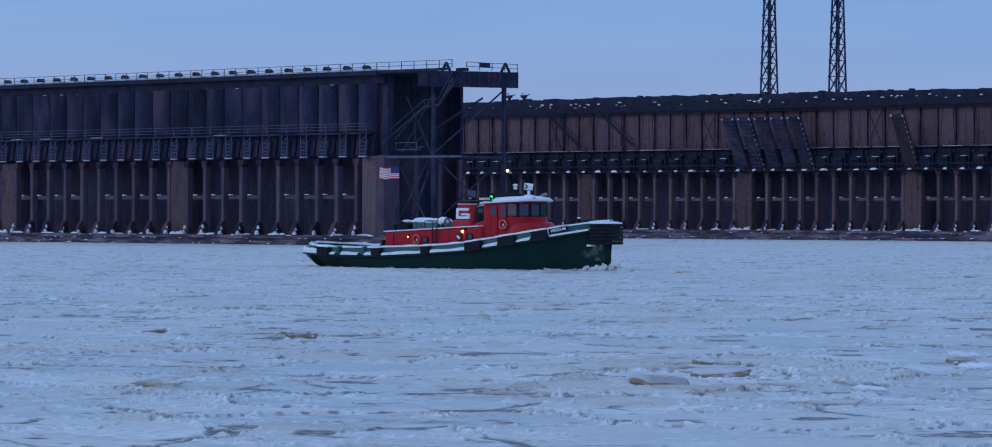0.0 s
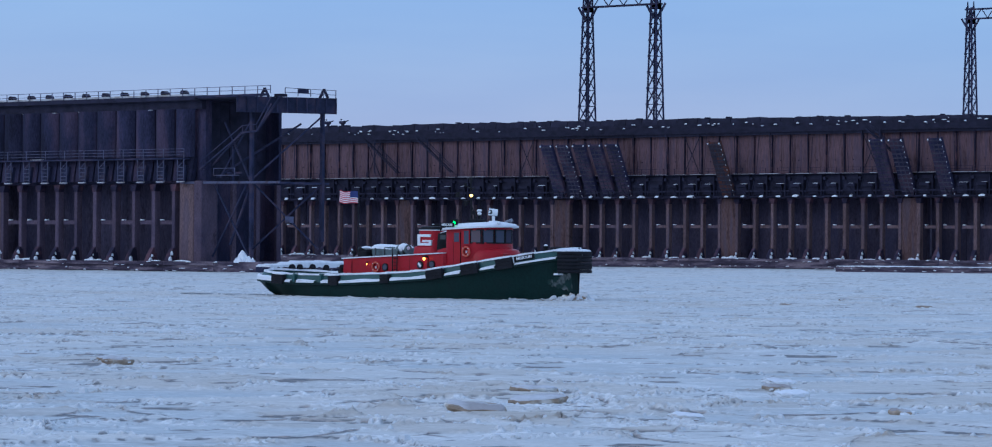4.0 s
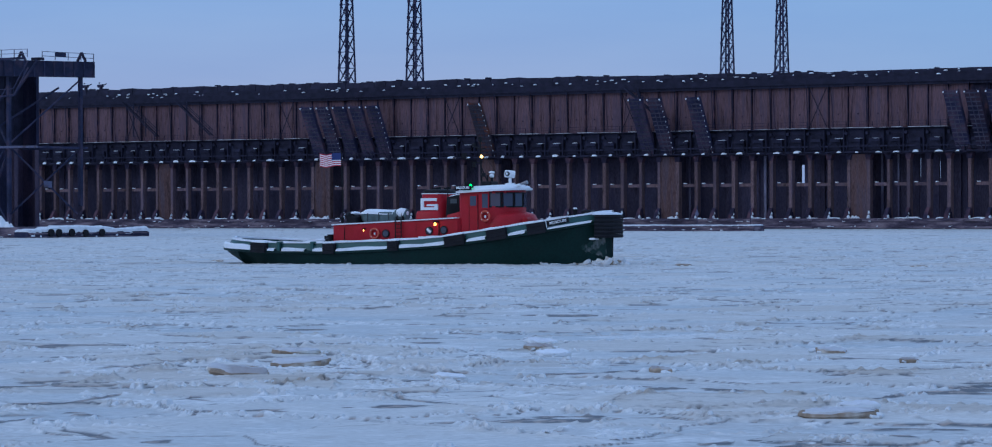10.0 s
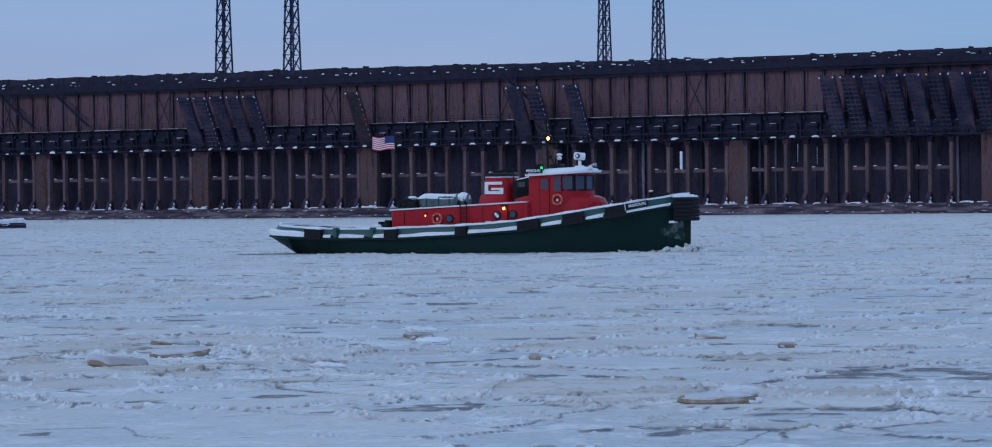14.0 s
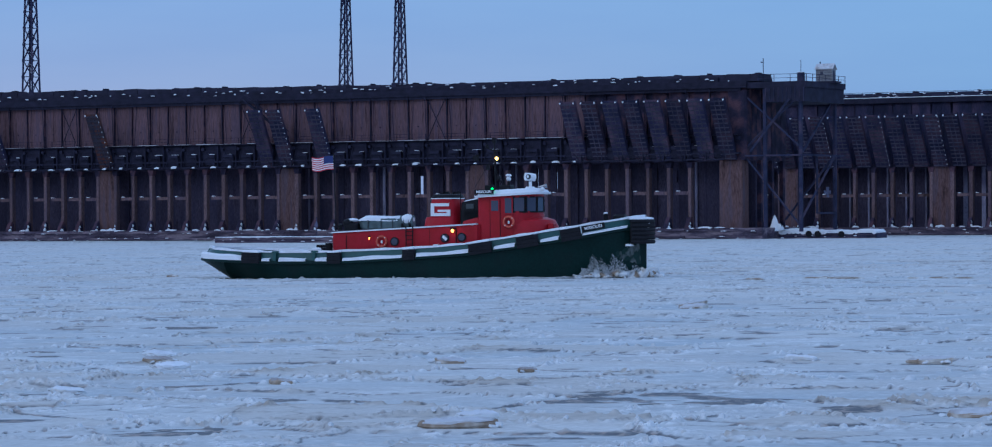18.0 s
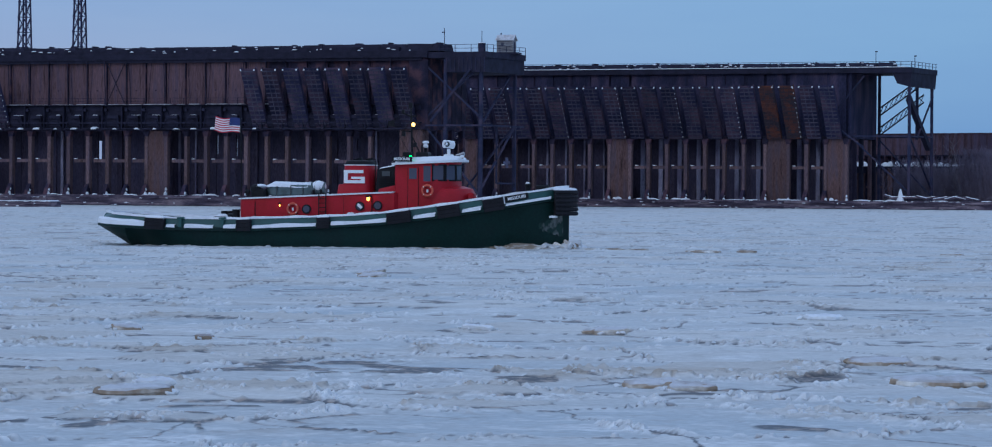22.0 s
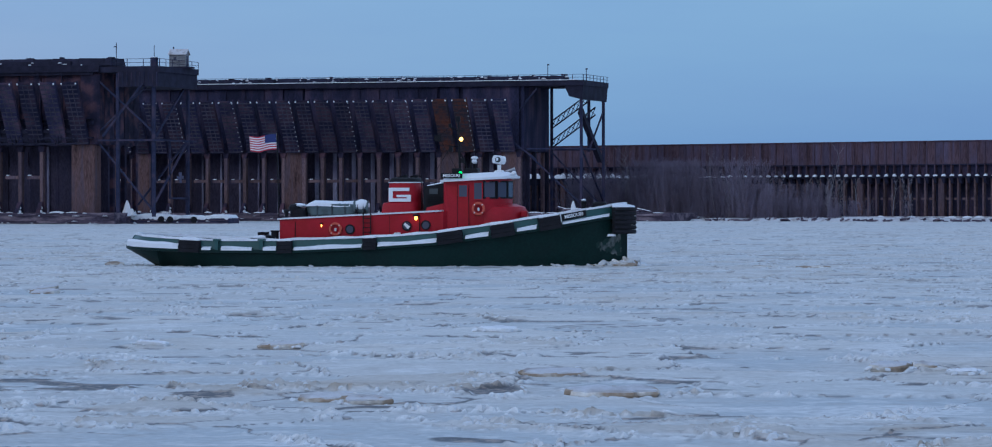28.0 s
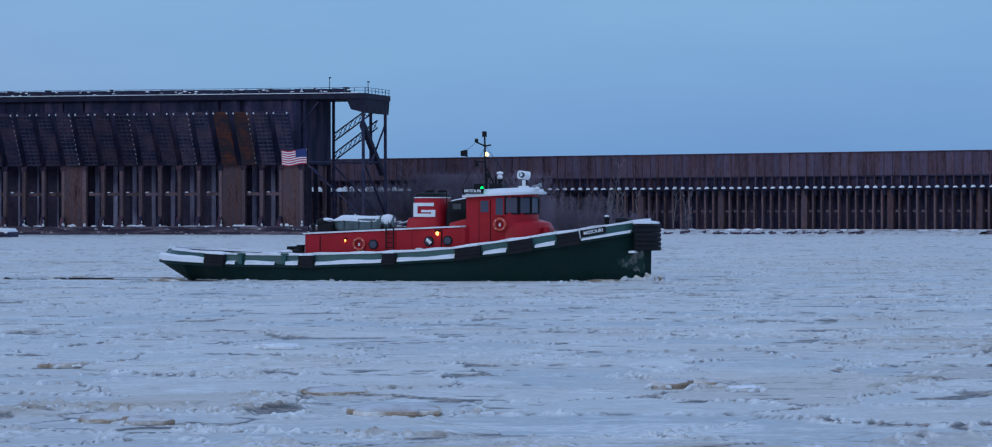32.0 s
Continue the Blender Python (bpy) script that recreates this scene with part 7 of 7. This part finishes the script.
for x in (-8.0, -5.6):
    part("side_cleat", Shape().chamfer(x - 0.22, x + 0.22, -3.62, -3.3, 1.58, 1.68, 0.04).box(x - 0.09, x + 0.09, -3.72, -3.5, 1.05, 1.58), trim_green, tug)

# ensign on its staff
staff = part("flag_staff", Shape().tube((-5.45, 0, 2.8), (-5.55, 0, 7.3), 0.035, 6), black_paint, tug)
fl = part("flag", Shape().box(-5.57, -5.55, -0.01, 0.01, 6.4, 7.2), flag_white, staff, "striped national flag with a blue canton")
flagz = lambda u: 0.05 * math.sin(u * 7.5) * (0.3 + u)
for k in range(13):
    z0_, z1_ = 7.17 - 0.062 * (k + 1), 7.17 - 0.062 * k
    u0 = 0.42 if k < 7 else 0.0
    us = [u0 + (1 - u0) * j / 10 for j in range(11)]
    part("stripe", Shape().sheet([[(-5.58 - 1.42 * u, 0.14 * math.sin(u * 8) * u, z + flagz(u) - 0.07 * u) for z in (z0_, z1_)] for u in us]), flag_red if k % 2 == 0 else flag_white, fl, "", True)
part("canton", Shape().sheet([[(-5.58 - 1.42 * u, 0.14 * math.sin(u * 8) * u, z + flagz(u) - 0.07 * u) for z in (7.17 - 0.434, 7.17)] for u in [0.42 * j / 6 for j in range(7)]]), flag_blue, fl, "navy canton", True)

# broken ice that rides at the bow, and the wet track behind
def ice_block(seed, size, mat, flat=0.35):
    r = random.Random(seed)
    n = r.randint(5, 7)
    ang = sorted(r.uniform(0, 2 * math.pi) for _ in range(n))
    ang = [2 * math.pi * k / n + r.uniform(-0.3, 0.3) for k in range(n)]
    rad = [size * r.uniform(0.6, 1.05) for _ in range(n)]
    t = size * flat
    low = [(rad[k] * 0.85 * math.cos(ang[k]), rad[k] * 0.85 * math.sin(ang[k]), -t * 0.5) for k in range(n)]
    mid_ = [(rad[k] * math.cos(ang[k]), rad[k] * math.sin(ang[k]), t * r.uniform(0.0, 0.3)) for k in range(n)]
    top_ = [(rad[k] * 0.86 * math.cos(ang[k]), rad[k] * 0.86 * math.sin(ang[k]), t * r.uniform(0.42, 0.6)) for k in range(n)]
    return Shape().loft([low, mid_, top_]).mesh("ice_block", mat)


bow_ice = thing("bow_ice", "broken tan and white ice shoved up at the bow", "broken ice", kind="stuff")
r_ = random.Random(21)
blocks = [ice_block(200 + k, 0.42, chunk_tan if k == 1 else chunk_white, 0.3) for k in range(6)]
for k in range(44):
    f = r_.random()
    if k < 24:
        x = 9.5 + 4.2 * f
        y = -(half_water(min(x, 13.0)) + r_.uniform(-0.1, 0.8)) if x < 13.05 else r_.uniform(-0.8, 0.8)
        sc = r_.uniform(0.35, 0.9)
    else:
        x = -11 + 21 * f
        y = -(half_water(x) + r_.uniform(0.0, 0.5))
        sc = r_.uniform(0.2, 0.5)
    b_ = part("ice_piece", blocks[k % 6], None, bow_ice)
    b_.matrix_basis = Matrix.LocRotScale((x, y, r_.uniform(0.06, 0.17)), Euler((r_.uniform(-0.3, 0.3), r_.uniform(-0.3, 0.3), r_.uniform(0, 6))), (sc, sc, sc))
slush = [ice_block(260 + k, 0.42, chunk_tan if k in (1, 4) else chunk_white, 0.55) for k in range(6)]
for k in range(22):
    x = r_.uniform(11.7, 13.9)
    y = -(half_water(min(x, 12.9)) + r_.uniform(-0.1, 0.5)) if x < 12.9 else r_.uniform(-1.2, 0.4)
    sc = r_.uniform(0.45, 1.15)
    b_ = part("ice_piece", slush[k % 6], None, bow_ice)
    b_.matrix_basis = Matrix.LocRotScale((x, y, r_.uniform(0.12, 0.34)), Euler((r_.uniform(-0.8, 0.8), r_.uniform(-0.8, 0.8), r_.uniform(0, 6))), (sc, sc * r_.uniform(0.6, 1.0), sc))
wake = thing("wake", "dark open water and brash behind the stern", "wake", kind="stuff")
rows = []
for k in range(41):
    x = -11 - 1.5 * k
    w = max(0.3, 2.0 - 0.02 * k + r_.uniform(-1.3, 0.8))
    rows.append([(x, -w, 0.15), (x, 0.2, r_.uniform(0.12, 0.18)), (x, w - 0.4 + r_.uniform(-0.5, 0.5), 0.15)])
part("wet_track", Shape().sheet(rows), wake_mat, wake)
collar = []
for k in range(60):
    x = -11.4 + 24.4 * k / 59
    o = half_water(min(x, 12.98))
    t_ = 0.03 + 0.08 * abs(math.sin(1.7 * k)) * r_.random()
    collar.append([(x, -o + 0.05, 0.10 + t_), (x, -o - 0.15 - 0.25 * r_.random(), 0.09 + t_ * 0.9), (x, -o - 0.6 - 0.4 * r_.random(), 0.10)])
part("slush_collar", Shape().sheet(collar), chunk_white, bow_ice)


# ---- single ice blocks lying on the sheet ----
def slab(rng_, w, d, t, z0, inset):
    n = 17
    ang = [2 * math.pi * k / n + rng_.uniform(-0.14, 0.14) for k in range(n)]
    f = [rng_.uniform(0.80, 1.08) for _ in range(n)]
    ring = lambda s, z: [(s * f[k] * w / 2 * math.copysign(abs(math.cos(ang[k])) ** 0.75, math.cos(ang[k])), s * f[k] * d / 2 * math.sin(ang[k]), z + rng_.uniform(-0.025, 0.02)) for k in range(n)]
    return ring


RUBBLE = [ice_block(240 + k, 0.5, chunk_white, 0.6) for k in range(6)]


def lay_block(x, y, width, tan, seed):
    """A thick slab lying on the sheet: stained sides, snow on top. Its long side faces the shore."""
    r = random.Random(seed)
    w, t = width * 1.15, min(0.15, 0.07 + 0.05 * width)
    ring = slab(r, w, w * r.uniform(0.5, 0.75), t, 0, 0)
    ob = new("ice_block", Shape().loft([ring(0.86, -0.12), ring(0.93, 0.0), ring(1.0, t * 0.35), ring(0.98, t * 0.7), ring(0.9, t * 0.82), ring(0.5, t * 0.84)]).mesh("ice_block", chunk_tan if tan else chunk_white))
    z = float(ice_relief(np.array([x]), np.array([y]))[0][0])
    ob.matrix_basis = pose(x, y, z + 0.01, r.uniform(-3, 9), r.uniform(-7, 7), -math.degrees(math.atan2(x, y)) + r.uniform(-14, 14))
    part("snow_top", Shape().loft([ring(0.95, t * 0.68), ring(0.93, t * 0.88), ring(0.8, t * 1.02), ring(0.45, t * 1.08), ring(0.15, t * 1.1)]), snow_dirty if tan else snow, ob, "", True)
    for k in range(7):
        a = r.uniform(0, 6.28)
        f = r.uniform(0.85, 1.25)
        piece = part("rubble_lump", RUBBLE[k % 6], None, ob)
        s_ = r.uniform(0.08, 0.22)
        piece.matrix_basis = Matrix.LocRotScale((f * w * 0.5 * math.cos(a), f * w * 0.33 * math.sin(a), 0.02), Euler((r.uniform(-0.5, 0.5), r.uniform(-0.5, 0.5), a)), (s_, s_, s_ * 0.8))
    return tagged(ob, "thick slab of tan slush ice topped with snow" if tan else "pale slab of broken ice topped with snow", "ice block", "ice blocks")


for k, (bx, by, bw, tan_) in enumerate([(-18.5, 61.1, 1.13, 1), (-15.6, 55.2, 1.49, 1), (-12.4, 63.9, 0.78, 1), (-12.0, 65.5, 0.49, 1), (-27.7, 70.1, 0.90, 1), (-53.1, 110.7, 1.06, 1), (-10.8, 63.0, 0.61, 0), (-25.7, 80.2, 0.97, 0), (-30.9, 70.1, 0.74, 0), (-18.9, 51.7, 0.79, 1), (-55.3, 115.1, 1.08, 1), (-26.2, 45.9, 1.12, 1), (-73.2, 63.8, 0.67, 1), (-69.0, 65.5, 0.84, 1), (-44.8, 64.1, 0.69, 1), (-44.7, 55.0, 1.30, 1),
        (-49.9, 43.5, 1.02, 1), (-42.9, 62.0, 0.81, 0), (-36.7, 56.9, 0.44, 1), (-67.6, 64.4, 0.79, 1), (-53.5, 111.4, 1.00, 1), (-19.8, 52.3, 0.91, 1), (-47.0, 67.4, 0.66, 0), (-48.4, 59.5, 1.03, 1), (-43.0, 51.0, 1.22, 1), (-34.2, 62.9, 0.41, 1), (-38.7, 52.3, 0.63, 0), (-38.2, 66.5, 0.66, 1), (-121.1, 181.0, 0.67, 1), (-27.1, 48.1, 0.64, 0)]):
    lay_block(bx, by, bw, tan_, 300 + k)



def brash():
    """Small rubble along the ridges of the sheet."""
    r = np.random.RandomState(4)
    verts, faces = [], []
    n = 120000
    a = np.radians(r.uniform(-55, 0, n))
    d = 40 + 190 * r.uniform(0, 1, n) ** 1.3
    x, y = d * np.sin(a), d * np.cos(a)
    h, dark, tan, white, tone = ice_relief(x, y)
    keep = np.nonzero(white > 0.66)[0]
    for k in keep[:15000]:
        s = r.uniform(0.025, 0.06) * (1.0 if r.rand() < 0.95 else 2.0)
        t = s * r.uniform(0.5, 0.95)
        m, i0, ph = 5, len(verts), r.uniform(0, 6.28)
        for zz, f in ((-1.4, 1.5), (0.35, 0.8)):
            for j in range(m):
                q = s * f * r.uniform(0.75, 1.15)
                verts.append((x[k] + q * math.cos(ph + 1.2566 * j), y[k] + q * math.sin(ph + 1.2566 * j), h[k] + zz * t))
        verts.append((x[k], y[k], h[k] + 0.65 * t))
        for j in range(m):
            faces.append((i0 + j, i0 + (j + 1) % m, i0 + m + (j + 1) % m, i0 + m + j))
            faces.append((i0 + m + j, i0 + m + (j + 1) % m, i0 + 2 * m))
    me = bpy.data.meshes.new("brash_ice")
    me.from_pydata(verts, [], faces)
    me.materials.append(chunk_white)
    return tagged(new("brash_ice", me), "small pale rubble strewn over the ice", "rubble", kind="stuff")


brash()


# floes that tip up as the stem passes: moment, place along and beside the hull, size, tilt
TIPPED = [(1.2, 12.2, 0.5, 0.7, 30), (3.0, 11.4, 0.6, 0.8, 24), (9.0, 12.4, 0.4, 0.6, 30), (12.0, 11.8, 0.5, 0.7, 26), (16.5, 12.0, 0.5, 0.8, 28), (21.6, 11.0, 0.7, 1.4, 8), (22.1, 10.6, 0.8, 1.5, 12),
          (22.8, 11.9, 0.5, 0.7, 48), (22.9, 12.6, 0.3, 0.8, 40), (22.7, 3.9, 0.4, 0.8, 42), (23.2, 12.9, 0.9, 0.9, 20), (24.8, 11.2, 0.6, 1.1, 26), (25.0, 10.4, 0.7, 1.3, 18), (25.1, 12.3, 0.5, 0.8, 36), (28.4, 11.8, 0.5, 0.9, 24), (30.5, 12.2, 0.5, 0.8, 26), (31.8, 11.2, 0.7, 1.2, 10)]


def tipped_floe(size, seed):
    r = random.Random(seed)
    ring = slab(r, size * 1.5, size, 0.1, 0, 0)
    ob = new("tipped_floe", Shape().loft([ring(0.92, -0.07), ring(1.0, 0.0), ring(0.95, 0.06), ring(0.6, 0.08)]).mesh("tipped_floe", chunk_tan, True))
    return tagged(ob, "tan slab of river ice tipped by the passing bow", "ice block", "tipped floes")


floes = [tipped_floe(f[3], 500 + k) for k, f in enumerate(TIPPED)]


# ice and spray thrown up by the stem: moment, stretch along the hull, height, drops, lumps, share of tan
BURSTS = [(12.0, 10.0, 12.8, 1.4, 8000, 8, 0.2), (12.1, 11.9, 14.1, 0.55, 60, 26, 0.8), (18.05, 9.6, 12.8, 1.0, 5200, 40, 0.5), (23.0, 10.2, 14.0, 0.9, 200, 60, 0.95), (25.0, 9.8, 12.8, 0.5, 60, 24, 0.7)]


def ice_splash(x0, x1, high, drops, lumps, tan, seed):
    """Lumps and drops heaped over a foot on the sheet, leaning out along the flare of the bow."""
    r = random.Random(seed)
    ob = thing("ice_splash", "spray and tan slush ice thrown up at the bow", "splash", kind="stuff")
    mid_x = 0.5 * (x0 + x1)

    def spot(f):
        x = r.uniform(x0, x1)
        u = (x - x0) / (x1 - x0)
        crest = high * (0.35 + 0.65 * math.sin(math.pi * u ** 0.8) ** 0.8 + 0.22 * math.sin(5.3 * x + seed) + 0.14 * math.sin(11.7 * x)) * r.uniform(0.55, 1.1)
        z = max(0.02, crest * f)
        out = half_water(min(x, 12.95)) + 0.1 + 0.5 * z + r.uniform(0, 0.35)
        return x - mid_x, -out, z + 0.1
    verts, faces = [], []
    for k in range(drops):
        x, y, z = spot(r.random() ** 1.3)
        q = r.uniform(0.006, 0.018) * (2.0 if r.random() < 0.06 else 1.0)
        i0 = len(verts)
        verts += [(x + q, y, z), (x, y + q, z), (x - q, y, z), (x, y - q, z), (x, y, z + 1.5 * q), (x, y, z - 1.2 * q)]
        for j in range(4):
            faces += [(i0 + j, i0 + (j + 1) % 4, i0 + 4), (i0 + (j + 1) % 4, i0 + j, i0 + 5)]
    me = bpy.data.meshes.new("spray")
    me.from_pydata(verts, [], faces)
    me.materials.append(chunk_white)
    part("spray", me, None, ob)
    for k in range(lumps):
        x, y, z = spot((0.25 if drops > 800 else 0.6) * r.random() ** 1.2)
        b = part("ice_piece", slush[r.choice((1, 4)) if r.random() < tan else r.choice((0, 2, 3, 5))], None, ob)
        sc = r.uniform(0.3, 1.3)
        b.matrix_basis = Matrix.LocRotScale((x, y, z), Euler((r.uniform(-0.9, 0.9), r.uniform(-0.9, 0.9), r.uniform(0, 6))), (sc, sc * r.uniform(0.5, 1.0), sc * 0.8))
    return ob


splashes = [ice_splash(*b[1:], 70 + k) for k, b in enumerate(BURSTS)]


# ---- movement ----
def sail(x, y, turn, lift=0.0, trim=0.0):
    """The boat's place, heading, and how far it rides up on the ice, bow up by trim."""
    return pose(x, y, lift - 0.02, 0, -trim, turn)


def motions():
    track = [
        (0, sail(-156.10, 163.69, 3.56, -0.03, 0.11)), (0.5, sail(-154.36, 163.53, 3.04, -0.04, 0.10)), (1, sail(-152.60, 163.42, 2.41, -0.05, 0.09)),
        (1.5, sail(-150.84, 163.33, 1.95, -0.03, 0.10)), (2, sail(-149.10, 163.24, 1.76, -0.01, 0.09)), (2.5, sail(-147.41, 163.11, 1.47, -0.02, 0.08)),
        (3, sail(-145.71, 163.05, 1.16, 0.01, 0.07)), (3.5, sail(-144.04, 162.99, 0.93, 0.03, 0.05)), (4, sail(-142.38, 162.94, 0.96, -0.01, 0.03)),
        (4.5, sail(-140.75, 162.86, 1.28, -0.04, 0.05)), (6.5, sail(-134.16, 162.60, 3.22, 0.10, 0.25)), (7, sail(-132.49, 162.52, 3.95, 0.12, 0.17)),
        (7.5, sail(-130.77, 162.41, 5.06, 0.08, -0.04)), (8, sail(-129.06, 162.30, 6.01, -0.02, -0.20)), (8.5, sail(-127.37, 162.18, 6.85, -0.11, -0.19)),
        (9, sail(-125.66, 162.15, 7.76, -0.15, -0.11)), (9.5, sail(-123.99, 162.17, 8.53, -0.14, -0.00)), (10, sail(-122.35, 162.28, 9.35, -0.13, 0.07)),
        (10.5, sail(-120.81, 162.42, 10.07, -0.12, 0.08)), (11, sail(-119.29, 162.66, 10.57, -0.07, 0.06)), (11.5, sail(-117.74, 162.95, 11.22, -0.07, -0.00)),
        (12, sail(-116.19, 163.22, 11.93, -0.06, -0.02)), (12.5, sail(-114.65, 163.41, 12.64, -0.01, 0.02)), (13, sail(-113.07, 163.57, 13.13, 0.06, 0.07)),
        (13.5, sail(-111.42, 163.67, 13.36, 0.09, 0.08)), (15.5, sail(-104.82, 163.93, 13.51, -0.04, 0.15)), (16, sail(-103.13, 164.02, 13.44, -0.02, 0.27)),
        (16.5, sail(-101.37, 164.09, 13.51, 0.03, 0.47)), (17, sail(-99.60, 164.13, 13.61, 0.09, 0.55)), (17.5, sail(-97.73, 164.22, 13.57, 0.11, 0.50)),
        (18, sail(-95.91, 164.16, 13.67, 0.09, 0.27)), (18.5, sail(-94.03, 164.07, 13.99, 0.03, 0.02)), (19, sail(-92.18, 163.92, 14.35, 0.01, -0.10)),
        (19.5, sail(-90.29, 163.78, 14.52, -0.01, -0.07)), (20, sail(-88.44, 163.75, 14.18, -0.00, 0.06)), (20.5, sail(-86.61, 163.84, 13.67, 0.03, 0.21)),
        (21, sail(-84.66, 164.01, 13.35, 0.06, 0.29)), (21.5, sail(-82.78, 164.02, 13.27, 0.04, 0.21)), (22, sail(-80.91, 163.95, 13.26, 0.07, 0.05)),
        (22.5, sail(-79.01, 163.82, 13.21, 0.05, -0.09)), (23, sail(-77.08, 163.64, 13.21, 0.06, -0.15)), (23.5, sail(-75.21, 163.58, 13.06, 0.08, -0.12)),
        (24, sail(-73.42, 163.64, 12.74, 0.09, -0.10)), (24.5, sail(-71.69, 163.62, 12.38, 0.08, -0.21)), (25, sail(-69.80, 163.51, 12.22, 0.05, -0.37)),
        (25.5, sail(-67.92, 163.38, 11.92, 0.01, -0.43)), (27.5, sail(-60.57, 162.92, 10.10, -0.11, -0.01)), (28, sail(-58.79, 162.87, 9.49, -0.08, 0.12)),
        (28.5, sail(-57.08, 162.99, 8.70, -0.02, 0.11)), (29, sail(-55.43, 163.28, 7.81, -0.00, 0.03)), (29.5, sail(-53.85, 163.67, 6.68, -0.00, -0.16)),
        (30, sail(-52.31, 164.09, 5.35, -0.02, -0.43)), (30.5, sail(-50.78, 164.52, 3.99, -0.05, -0.57)), (31, sail(-49.30, 165.01, 2.59, -0.05, -0.56)),
        (31.5, sail(-47.88, 165.55, 1.08, -0.09, -0.44)), (32, sail(-46.36, 166.23, -0.72, -0.11, -0.24)),
    ]
    tug.scale = (0.99, 1.0, 1.0)
    walk(tug, track)
    # the flag swings about its staff
    pivot = Vector((-5.56, 0, 6.8))
    swing = random.Random(12)
    walk(fl, [(0.5 * k, Matrix.Translation(pivot) @ Matrix.Rotation(radians(max(4, 32 - 1.6 * k * 0.5) + swing.uniform(-9, 9)), 4, "Z") @ Matrix.Rotation(radians(swing.uniform(-5, 6)), 4, "Y") @ Matrix.Translation(-pivot)) for k in range(65)])
    for moving in (bow_ice, wake):
        walk(moving, [(t, Matrix.Translation((0, 0, -m.translation.z)) @ m) for t, m in track])
    for ob, (t0, x, off, size, tilt) in zip(floes, TIPPED):
        (ta, ma), (tb, mb) = max(q for q in [(r[0], r[1]) for r in track[:-1]] if q[0] <= t0), min(q for q in [(r[0], r[1]) for r in track] if q[0] > t0)
        at = ma.lerp(mb, (t0 - ta) / (tb - ta)) @ Vector((x, -half_water(min(x, 12.9)) - off, 0))
        head = random.Random(int(t0 * 10)).uniform(-25, 25)
        lie = lambda a, z, dx=0.0: pose(at.x + dx, at.y, z, a, 0.3 * a, head)
        walk(ob, [(0.0, lie(2, 0.12)), (max(t0 - 0.7, 0.1), lie(2, 0.12)), (t0, lie(tilt, 0.16 + 0.006 * tilt)), (t0 + 0.5 if t0 < 31 else 31.9, lie(tilt * 0.8, 0.16 + 0.005 * tilt, 0.3)), (min(t0 + 2.2, 31.95), lie(tilt * 0.4, 0.14, 0.5)), (32.0, lie(tilt * 0.35, 0.14, 0.5))])
    for ob, (t0, x0, x1, high, _, _, _) in zip(splashes, BURSTS):
        (ta, ma), (tb, mb) = max(q for q in [(r[0], r[1]) for r in track[:-1]] if q[0] <= t0), min(q for q in [(r[0], r[1]) for r in track] if q[0] > t0)
        foot = ma.lerp(mb, (t0 - ta) / (tb - ta))
        foot = Matrix.Translation((0, 0, -foot.translation.z)) @ foot @ Matrix.Translation((0.5 * (x0 + x1), 0, 0))
        at = lambda z: Matrix.Translation((0, 0, z)) @ foot
        low = -high - 0.7
        walk(ob, [(0.0, at(low)), (t0 - 0.45, at(low)), (t0 - 0.1, at(-0.05)), (t0 + 0.1, at(0.0)), (t0 + 0.45, at(-0.5 * high - 0.1)), (t0 + 0.9, at(low)), (32.0, at(low))])


motions()
